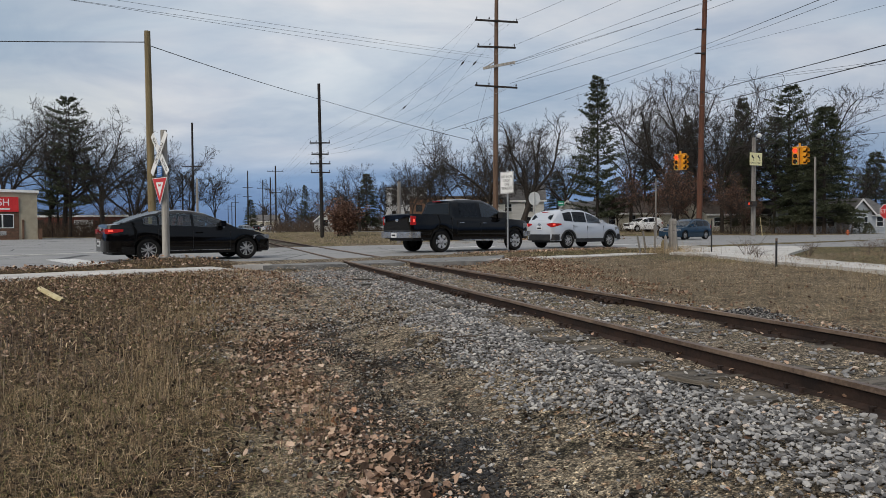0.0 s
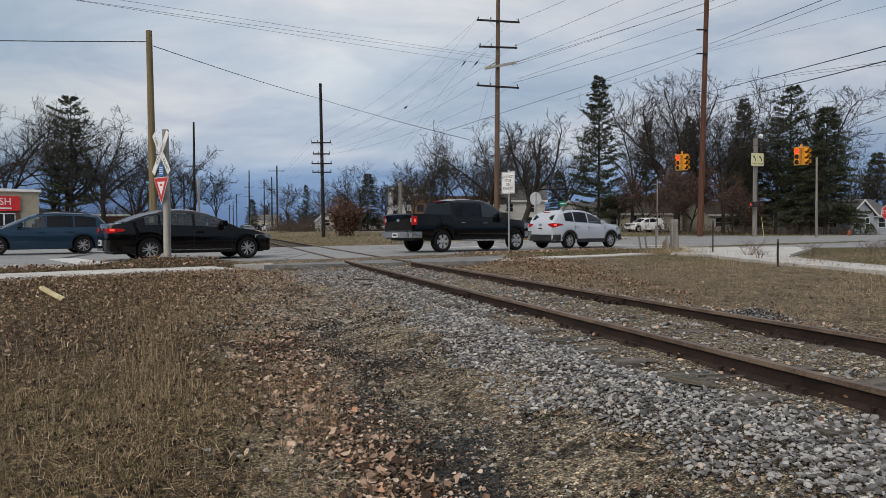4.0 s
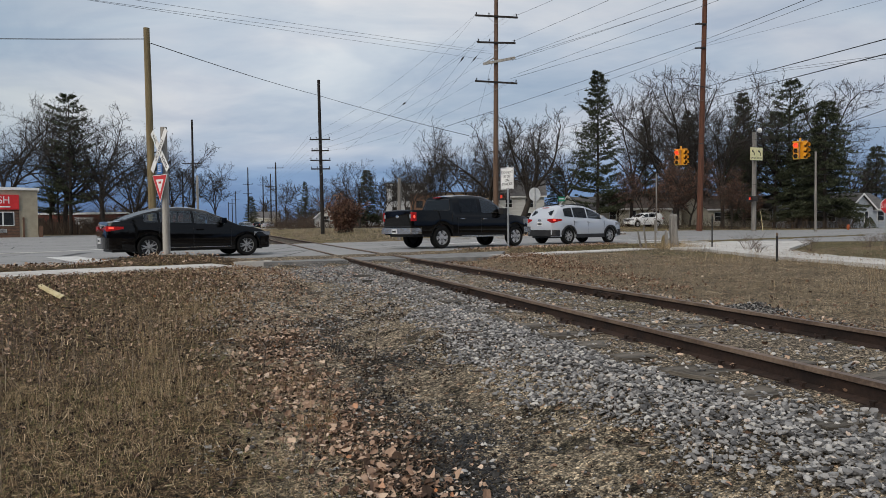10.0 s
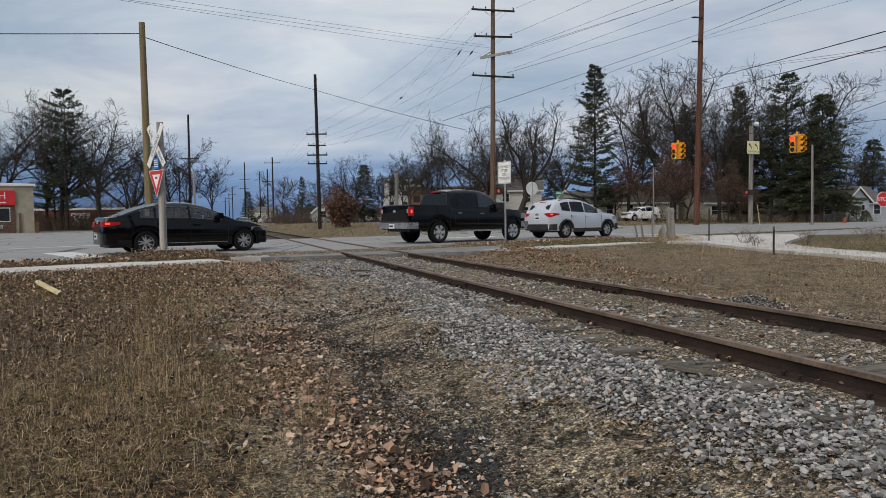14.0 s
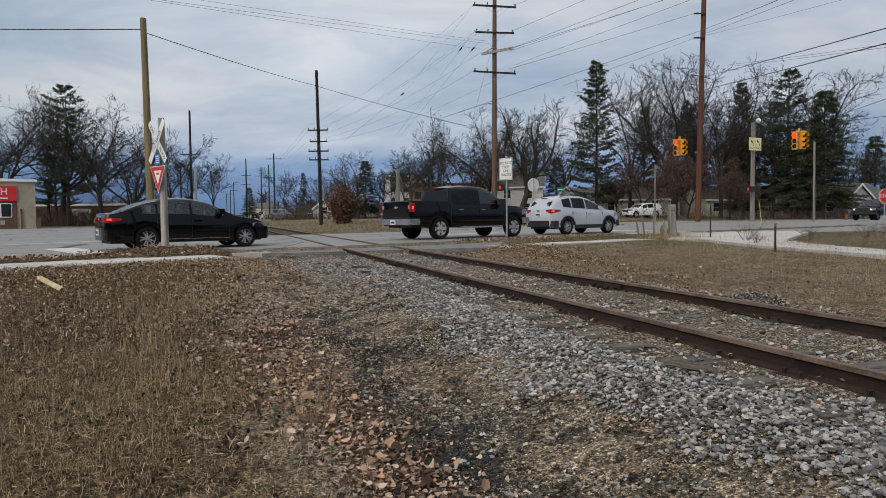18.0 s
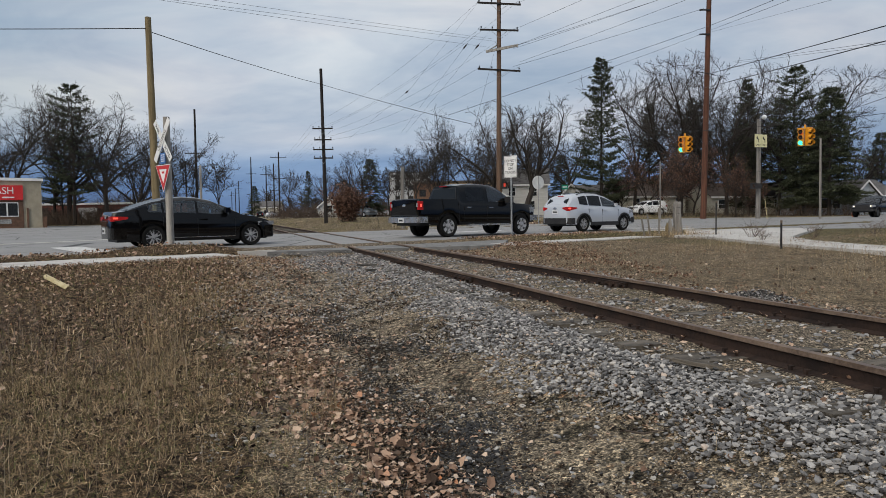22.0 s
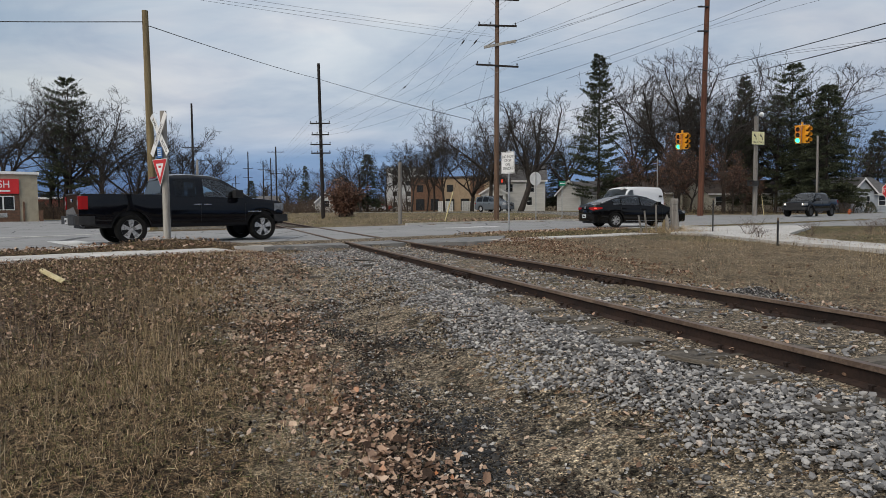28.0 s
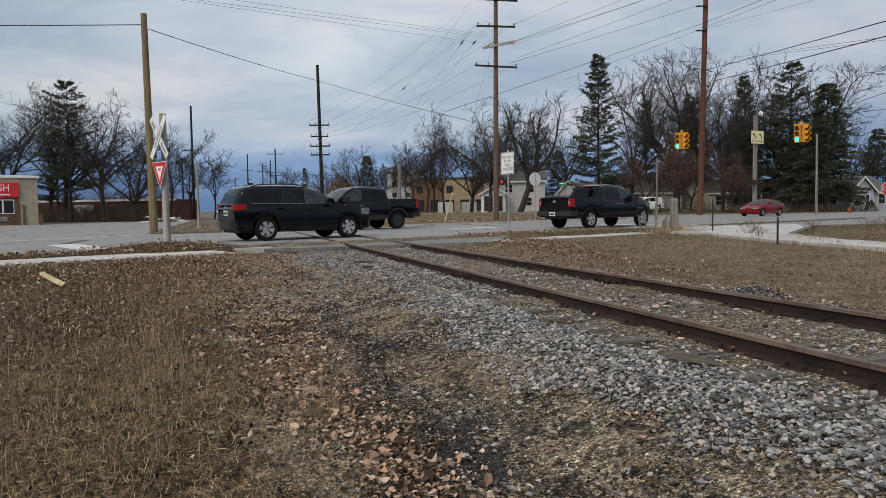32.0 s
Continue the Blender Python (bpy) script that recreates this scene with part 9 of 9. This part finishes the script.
def sticks():
    rnd = random.Random(91)
    for k in range(26):
        s, a = rnd.uniform(-0.2, 2.6), rnd.uniform(2.2, 8.5)
        x, y = sa(s, a)
        ob = thing("fallen_twig", "dead dry twig lying on the ground", "twig", pose(x, y, ground_at(x, y) + 0.012, 0, 0, rnd.uniform(0, 360)), "fallen twigs")
        L, r = rnd.uniform(0.12, 0.5), rnd.uniform(0.003, 0.007)
        bm = bmesh.new()
        pts = [(L * (i / 4 - 0.5), rnd.gauss(0, 0.02), 0.004 + 0.01 * rnd.random()) for i in range(5)]
        bm_tube(bm, pts, [r, r, r * 0.9, r * 0.7, r * 0.4], 5)
        part("stem", bm, DEAD_STICK, ob)
        bm = bmesh.new()
        bm_tube(bm, [pts[2], (pts[2][0] + L * 0.2, pts[2][1] + L * 0.18, 0.02)], [r * 0.6, r * 0.3], 4)
        part("side_shoot", bm, DEAD_STICK, ob)
    # splintered tie ends lying in the ballast
    for s, a, L, rz in ((2.66, 3.35, 0.30, -38), (2.5, 12.2, 0.7, 60), (2.35, 11.2, 0.5, 75)):
        x, y = sa(s, a)
        ob = thing("timber_splinter", "dark splinter of rotten tie timber in the stones", "timber", pose(x, y, ground_at(x, y) + 0.045, 6, 4, rz), "tie splinters")
        bm = bmesh.new()
        bm_prism(bm, [(-L / 2, -0.02), (-L * 0.2, -0.03), (L / 2, -0.008), (L * 0.42, 0.018), (0, 0.028), (-L * 0.45, 0.015)], -0.012, 0.012)
        part("wood", bm, TIE, ob, bevel=0.004)
    # upright dead stem in the leaf drift
    for (x, y, h) in ((-1.35, 5.05, 0.42), (-0.62, 6.1, 0.38), (-0.75, 4.4, 0.30)):
        ob = thing("dried_weed", "single dark upright weed stem", "weed", pose(x, y, ground_at(x, y)), "dead stems")
        bm = bmesh.new()
        bm_tube(bm, [(0, 0, -0.02), (0.012, 0, h * 0.4), (0.03, 0.01, h * 0.75), (0.06, 0.01, h)], [0.005, 0.0045, 0.0035, 0.002], 5)
        part("stem", bm, DEAD_STICK, ob)
        for z, dx in ((0.55, 0.07), (0.72, -0.06), (0.85, 0.05)):
            bm = bmesh.new()
            bm_tube(bm, [(0.02, 0, h * z), (0.02 + dx, 0.01, h * z + 0.07)], [0.0025, 0.0012], 4)
            part("side_shoot", bm, DEAD_STICK, ob)
    # faded yellow cable guard in the grass
    p, q = Vector((-6.1, 10.25, 0)), Vector((-4.9, 8.95, 0))
    mid = (p + q) / 2
    ob = thing("cable_guard", "faded yellow plastic cable guard lying in the grass", "cable guard", pose(mid.x, mid.y, ground_at(mid.x, mid.y) + 0.05, 0, 4, math.degrees(math.atan2(q.y - p.y, q.x - p.x))))
    L = 0.62
    bm = bmesh.new()
    ts = [radians(a) for a in range(0, 181, 20)]
    outer, inner = [(math.cos(t) * 0.045, math.sin(t) * 0.045) for t in ts], [(math.cos(t) * 0.039, math.sin(t) * 0.039) for t in ts[::-1]]
    bm_prism(bm, outer + inner, -L, L, "x")
    part("half_tube", bm, GUARD_YELLOW, ob)


sticks()


# ---- old fence and lawn things ----
def old_fence():
    ob = thing("fence_post", "split grey timber corner post with a torn side", "fence post", pose(7.85, 23.3, ground_at(7.85, 23.3)))
    bm = bmesh.new()
    bm_tube(bm, [(0.05, 0, -0.3), (0.04, 0, 0.15), (0.03, 0, 0.4), (0.0, 0, 0.65), (0.0, 0, 0.9), (0.01, 0, 1.08), (0.02, 0, 1.16)], [0.17, 0.155, 0.14, 0.145, 0.13, 0.135, 0.10], 14)
    for v in bm.verts:
        w = 1 + 0.10 * noise.noise((v.co.x * 9, v.co.y * 9, v.co.z * 2.5)) + 0.05 * math.sin(math.atan2(v.co.y, v.co.x) * 5)
        v.co = Vector((v.co.x * w, v.co.y * w, v.co.z + 0.05 * noise.noise((v.co.x * 14, v.co.y * 14, 2.0)) * (v.co.z > 1)))
    part("post", bm, GREY_POST, ob)
    for z in (0.75, 0.95):
        bm = bmesh.new()
        bm_tube(bm, [(0.135 * math.cos(t), 0.135 * math.sin(t), z + 0.01 * math.sin(3 * t)) for t in np.linspace(0, 6.28, 13)], [0.006] * 13, 4)
        part("wire_wrap", bm, DARK, ob)
    for k, (dx, h, w) in enumerate(((-0.22, 0.62, 0.16), (-0.34, 0.45, 0.12), (-0.13, 0.36, 0.12))):
        bm = bmesh.new()
        bm_prism(bm, [(-w / 2, -0.2), (w / 2, -0.2), (w * 0.35, h * 0.8), (0.02, h), (-w * 0.3, h * 0.7)], -0.04, 0.05, "y")
        part("split_piece", bm, POLE_TAN if k == 1 else GREY_POST, ob, "torn splintered timber", pose(dx, 0.02 * k, 0, 0, -4 + 5 * k, 12 * k), bevel=0.01)
    for x, y, h, mt, lean in ((7.35, 23.6, 0.95, GREY_POST, -0.02), (7.05, 23.6, 0.75, GREY_POST, -0.12), (6.85, 23.5, 0.6, GREY_POST, -0.15)):
        o = thing("fence_stake", "thin weathered timber stake by the corner post", "fence stake", pose(x, y, ground_at(x, y)), "fence stakes")
        bm = bmesh.new()
        bm_tube(bm, [(0, 0, -0.2), (lean, 0, h)], [0.035, 0.03], 6)
        part("stake", bm, mt, o)
    for x, y, h in ((8.9, 22.6, 1.15), (7.45, 15.24, 0.64)):
        o = thing("steel_stake", "slim dark steel fence stake", "fence stake", pose(x, y, ground_at(x, y)), "fence stakes")
        bm = bmesh.new()
        bm_prism(bm, [(-0.022, -0.004), (0.022, -0.004), (0.022, 0.004), (0.004, 0.004), (0.004, 0.03), (-0.004, 0.03), (-0.004, 0.004), (-0.022, 0.004)], -0.3, h)
        part("stake", bm, DARK, o)
        box_part("stake_tip", (-0.023, 0.023, -0.006, 0.006, h - 0.06, h + 0.002), RUST_TOP, o, "worn brown tip")
    # bushy dead weeds in front of the ramp
    rnd = random.Random(14)
    for x, y, h, n in ((9.0, 20.2, 0.75, 18), (10.2, 19.0, 0.5, 14), (11.6, 18.6, 0.55, 16), (8.4, 18.2, 0.4, 12), (12.8, 19.8, 0.5, 14)):
        o = thing("dead_shrub", "leafless twiggy dead weed bush", "shrub", pose(x, y, ground_at(x, y)), "dead weed bushes")
        t = Tubes()
        for _ in range(n):
            d = np.array([rnd.gauss(0, 0.42), rnd.gauss(0, 0.42), 1.0]) * h * rnd.uniform(0.5, 1.0)
            t.add((0, 0, -0.05), d * 0.6, 0.006, 0.004, 3)
            t.add(d * 0.6, d + np.array([rnd.gauss(0, .08), rnd.gauss(0, .08), 0]), 0.004, 0.002, 3)
            for _k in range(3):
                t.add(d * 0.6, d * 0.6 + np.array([rnd.gauss(0, .14), rnd.gauss(0, .14), 0.14]), 0.003, 0.0015, 3)
        m = new("branching", t.mesh("branching", WEED))
        m.parent = o
    # hydrant and clipped bush on the far lawn
    ob = thing("fire_hydrant", "orange-red fire hydrant on the far verge", "hydrant", pose(41.5, 70, ground_at(41.5, 70)) @ Matrix.Scale(0.8, 4))
    orange = surface("orange_hydrant_paint", (0.30, 0.07, 0.025), (0.42, 0.11, 0.04), 4, 40, 0.5)
    bm = bmesh.new()
    bm_tube(bm, [(0, 0, -0.1), (0, 0, 0.1), (0, 0, 0.11), (0, 0, 0.62), (0, 0, 0.66), (0, 0, 0.78), (0, 0, 0.86)], [0.18, 0.18, 0.13, 0.13, 0.17, 0.13, 0.04], 12)
    part("barrel", bm, orange, ob, smooth=True)
    for r in (0, 90, -90):
        bm = bmesh.new()
        bm_tube(bm, [(0, -0.1, 0.48), (0, -0.24, 0.48)], [0.075, 0.07], 8)
        part("outlet", bm, orange, ob, at=pose(0, 0, 0, 0, 0, r))
    for x, y, h in ((50.0, 82, 1.9), (51.5, 82.5, 1.3)):
        ob = thing("clipped_bush", "small dark clipped evergreen bush", "shrub", pose(x, y, ground_at(x, y)), "clipped bushes")
        rs = np.random.RandomState(int(x))
        vs, fs = [], []
        for k in range(1500):
            z = rs.rand() ** 0.8
            r = 0.62 * h * (1 - z) ** 0.7 * rs.uniform(0.7, 1.05)
            a = rs.uniform(0, 6.28)
            c = np.array([r * math.cos(a), r * math.sin(a), z * h])
            u = rs.normal(0, 1, 3) * 0.055
            w = rs.normal(0, 1, 3) * 0.03
            n = len(vs)
            vs += [c - u, c + w, c + u]
            fs.append((n, n + 1, n + 2))
        m = new("foliage", data_mesh("foliage", vs, fs, NEEDLE))
        m.parent = ob
        bm = bmesh.new()
        bm_tube(bm, [(0, 0, -0.1), (0, 0, h * 0.7)], [0.05, 0.02], 6)
        part("stem", bm, BARK, ob)


old_fence()


# ---- the locomotive far down the line ----
def locomotive():
    ob = thing("locomotive", "distant diesel locomotive with lit headlamps", "locomotive")
    red, grey = surface("faded_maroon_loco_paint", (0.14, 0.03, 0.025), (0.22, 0.05, 0.04), 1, 20, 0.6), surface("grey_loco_paint", (0.25, 0.25, 0.26), (0.36, 0.36, 0.37), 1, 20, 0.6)
    box_part("frame", (-9, 9, -1.5, 1.5, 0.95, 1.45), DARK, ob, bevel=0.05)
    box_part("short_hood", (6.4, 8.6, -1.0, 1.0, 1.45, 3.0), grey, ob, bevel=0.15)
    box_part("cab", (3.8, 6.4, -1.5, 1.5, 1.45, 4.5), red, ob, bevel=0.12)
    box_part("long_hood", (-8.8, 3.8, -0.95, 0.95, 1.45, 4.2), red, ob, bevel=0.08)
    for y in (-0.8, 0.8):
        box_part("cab_window", (6.38, 6.43, y - 0.5, y + 0.5, 3.2, 4.0), PANE, ob)
    box_part("plough", (8.9, 9.4, -1.4, 1.4, 0.15, 0.95), DARK, ob, bevel=0.05)
    for x in (-5.6, 5.6):
        box_part("truck_frame", (x - 2.2, x + 2.2, -1.3, 1.3, 0.25, 0.95), DARK, ob)
    lamp = glow("locomotive_lamp", (1.0, 0.86, 0.6), 22.0)
    for y, z, x in ((0.0, 4.35, 6.5), (-0.95, 1.75, 9.0), (0.95, 1.75, 9.0)):
        bm = bmesh.new()
        bmesh.ops.create_uvsphere(bm, u_segments=10, v_segments=6, radius=0.42)
        part("headlamp", bm, lamp, ob, "lit headlamp", pose(x, y, z), True)
    return ob


train = locomotive()


# ---- what moves ----
def smooth_track(rows, t):
    """Monotone-friendly cubic through rows of (seconds, values...)."""
    ts = [r[0] for r in rows]
    if t <= ts[0]:
        return np.array(rows[0][1:], float)
    if t >= ts[-1]:
        return np.array(rows[-1][1:], float)
    i = max(k for k in range(len(ts)) if ts[k] <= t)
    i = min(i, len(ts) - 2)
    P = [np.array(r[1:], float) for r in rows]
    h = ts[i + 1] - ts[i]
    d = [(P[k + 1] - P[k]) / (ts[k + 1] - ts[k]) for k in range(len(P) - 1)]

    def slope(k):
        if k in (0, len(P) - 1):
            return d[0] * 0 if k == 0 else d[-1]
        a, b = d[k - 1], d[k]
        return np.where(a * b > 0, 2 * a * b / np.where(np.abs(a + b) < 1e-9, 1, a + b), 0)

    m0, m1, x = slope(i), slope(i + 1), (t - ts[i]) / h
    return P[i] * (1 + 2 * x) * (1 - x) ** 2 + P[i + 1] * x * x * (3 - 2 * x) + h * (m0 * x * (1 - x) ** 2 - m1 * x * x * (1 - x))


def drive(ob, wheels, rows, start, end, lift=0.0):
    """Rows of (seconds, x, y, heading); keyed at every step while the vehicle rolls."""
    ts = [0.0] if start > 0 else []
    k = round(start * FPS)
    while k <= round(end * FPS):
        ts.append(k / FPS)
        k += 1
    if ts[-1] < 32.0:
        ts.append(32.0)
    keys, spin, last, turns = [], 0.0, None, []
    for t in ts:
        x, y, h = smooth_track(rows, t)
        if last is not None:
            step = math.hypot(x - last[0], y - last[1]) / wheels[0]["radius"]
            spin += min(step, 1.38)
        last = (x, y)
        z = lift(x, y) if callable(lift) else lift
        keys.append((t, pose(x, y, z, 0, 0, h)))
        turns.append(spin)
    walk(ob, keys)
    for w in wheels:
        at = w.matrix_basis.translation.copy()
        walk(w, [(t, Matrix.Translation(at) @ Euler((0, a, 0)).to_matrix().to_4x4()) for t, a in zip(ts, turns)])


def lane(rows, heading):
    return [(t, *uv(u, v), heading) for t, u, v in rows]


def motions():
    east, west = 39.5, 219.5
    drive(black_sedan, black_sedan_wheels, [(0, -7.42, 20.2, 36.5), (21.6, -7.42, 20.2, 36.5), (23, -7.30, 20.28, 36.5), (23.5, -7.12, 20.42, 36.5), (24, -6.72, 20.75, 37), (24.5, -6.05, 21.25, 37.5), (25, -5.05, 22.05, 38),
          (25.5, -3.66, 23.2, 38), (26.5, 0.5, 26.4, 35), (27.5, 5.67, 29.7, 25), (28, 8.65, 31.0, 14), (28.5, 11.95, 31.7, -4), (29, 15.46, 31.4, -23), (29.5, 19.2, 30.2, -28), (30.2, 24.4, 27.5, -28), (32, 38, 20.3, -28)], 21.6, 32.0)
    drive(crew_pickup, crew_pickup_wheels, [(0, 0.84, 26.67, 38), (21.4, 0.84, 26.67, 38), (22, 0.96, 26.77, 38), (22.5, 1.27, 27.0, 38), (23, 1.94, 27.42, 37.7), (23.5, 3.08, 28.3, 36), (24, 4.97, 29.9, 30), (24.5, 7.5, 31.7, 18),
          (25, 10.76, 32.6, 0), (25.5, 14.25, 32.2, -21), (26.2, 19.5, 29.8, -27), (28, 35, 21.9, -28), (32, 70, 3.3, -28)], 21.4, 28.5)
    drive(silver_suv, silver_suv_wheels, [(0, 5.92, 30.6, 36.5), (21.2, 5.92, 30.6, 36.5), (22, 6.5, 31.07, 36.5), (22.5, 7.45, 31.86, 36), (23, 8.9, 33.2, 36), (23.5, 10.9, 35.1, 35), (24, 13.3, 37.2, 35), (24.5, 16.0, 39.5, 36), (25, 19.6, 42.7, 38),
          (25.5, 23.8, 46.3, 39), (27.5, 43.0, 62.3, 39.5), (32, 92, 102.5, 39.5)], 21.2, 32.0)
    drive(navy_pickup, navy_pickup_wheels, lane([(0, -12, 20.0), (24.5, -12, 20.0), (26, -4.2, 20.0), (27, 2.3, 20.0), (27.5, 4.62, 20.0), (28, 6.98, 20.05), (28.5, 9.25, 20.1), (29, 11.3, 20.1), (29.5, 13.3, 20.05), (30, 15.3, 20.0), (30.5, 17.2, 19.8),
          (31, 19.3, 19.6), (31.5, 21.95, 19.5), (32, 25.25, 19.4)], 38.2), 24.5, 32.0)
    drive(black_suv, black_suv_wheels, lane([(0, -30, 20.3), (25, -30, 20.3), (29, -6.5, 20.3), (30, 0.2, 20.3), (30.5, 2.95, 20.4), (31, 5.7, 20.45), (31.5, 8.2, 20.45), (32, 10.6, 20.4)], 38.0), 25, 32.0)
    drive(white_van, white_van_wheels, lane([(0, 300, 28.2), (8, 300, 28.2), (22, 113, 28.2), (23, 97, 28.2), (24, 83, 28.2), (24.5, 77.6, 28.2), (25, 73.2, 28.2), (25.5, 68.5, 28.2), (26.5, 57.6, 28.2), (27.5, 45.8, 28.2), (28, 39.5, 28.1), (28.5, 33.5, 28.1), (29, 27.4, 28.1),
          (29.5, 21.3, 28.1), (30, 14.7, 28.1), (30.5, 8.4, 28.0), (31, 1.7, 27.9), (32, -12.0, 27.9)], 218.5), 14.0, 32.0)
    drive(wide_pickup, wide_pickup_wheels, lane([(0, 240, 24.5), (6, 240, 24.5), (15, 95, 24.5), (16, 84, 24.5), (17, 77.5, 24.5), (18, 74.8, 24.5), (22, 73.1, 24.5), (24, 70.4, 24.5), (25, 69.6, 24.5), (25.5, 69.3, 24.6), (27.5, 64.7, 25), (28.5, 57.1, 25.8), (29.5, 47.4, 26.5),
          (30, 41.8, 27), (30.5, 35.8, 27.5), (31.5, 23.3, 28.1), (32, 17.6, 28.1)], 216.5), 6.0, 32.0)
    drive(blue_wagon, blue_wagon_wheels, lane([(0, 45.4, 27.2), (0.5, 39.2, 27.6), (1, 33.2, 28.0), (2.2, 19.9, 28.2), (2.6, 16.6, 28.2), (3, 13.2, 28.2), (5, -4.5, 28.2), (9, -40, 28.2), (32, -60, 28.2)], 217.5), 0.0, 9.0)
    drive(red_sedan, red_sedan_wheels, lane([(0, 330, 27.5), (14, 330, 27.5), (30.0, 90, 27.5), (30.5, 81.9, 27.5), (31, 73.4, 27.5), (31.5, 65.3, 27.5), (32, 57.5, 27.5)], 217.5), 14.0, 32.0)
    drive(grey_suv, grey_suv_wheels, [(0, -40, 140, 309), (14, -40, 140, 309), (22.2, -12.2, 106.5, 309), (23, -9.95, 103, 309), (24, -6.4, 99, 310), (25, -2.9, 95.5, 311), (27.5, 5.0, 85.8, 312), (30, 11.0, 76.6, 315), (30.6, 12.1, 75.2, 317), (32, 13.6, 73.6, 321)], 14.0, 32.0, ground_at)
    motions_more()


SWITCH = 20.0


def motions_more():
    # added dark discs slide from the green lamp to the red one as the signals change
    for sh in LAMP_MASKS:
        walk(sh, [(0, pose(0, 0, -0.345)), (SWITCH, pose(0, 0, -0.345)), (SWITCH + 0.1, pose(0, 0, 0.345)), (32.0, pose(0, 0, 0.345))])
    # an added plate hides the symbol of the crossing behind; another uncovers the one beside the brown pole
    for (sh, c), first, last, t in zip(SYMBOL_MASKS, (0.22, 0.0), (0.0, 0.22), (SWITCH, 9.0)):
        walk(sh, [(0, pose(c + first, 0, 0)), (t, pose(c + first, 0, 0)), (t + 0.1, pose(c + last, 0, 0)), (32.0, pose(c + last, 0, 0))])
    heading = 90 + math.degrees(math.atan2(0.3116, 0.950)) + 180
    walk(train, [(t, pose(*sa(3.87 + bend(a), a), -0.1, 0, 0, heading)) for t, a in ((0, 328), (24.0, 300), (28.0, 288), (32.0, 274))])


motions()
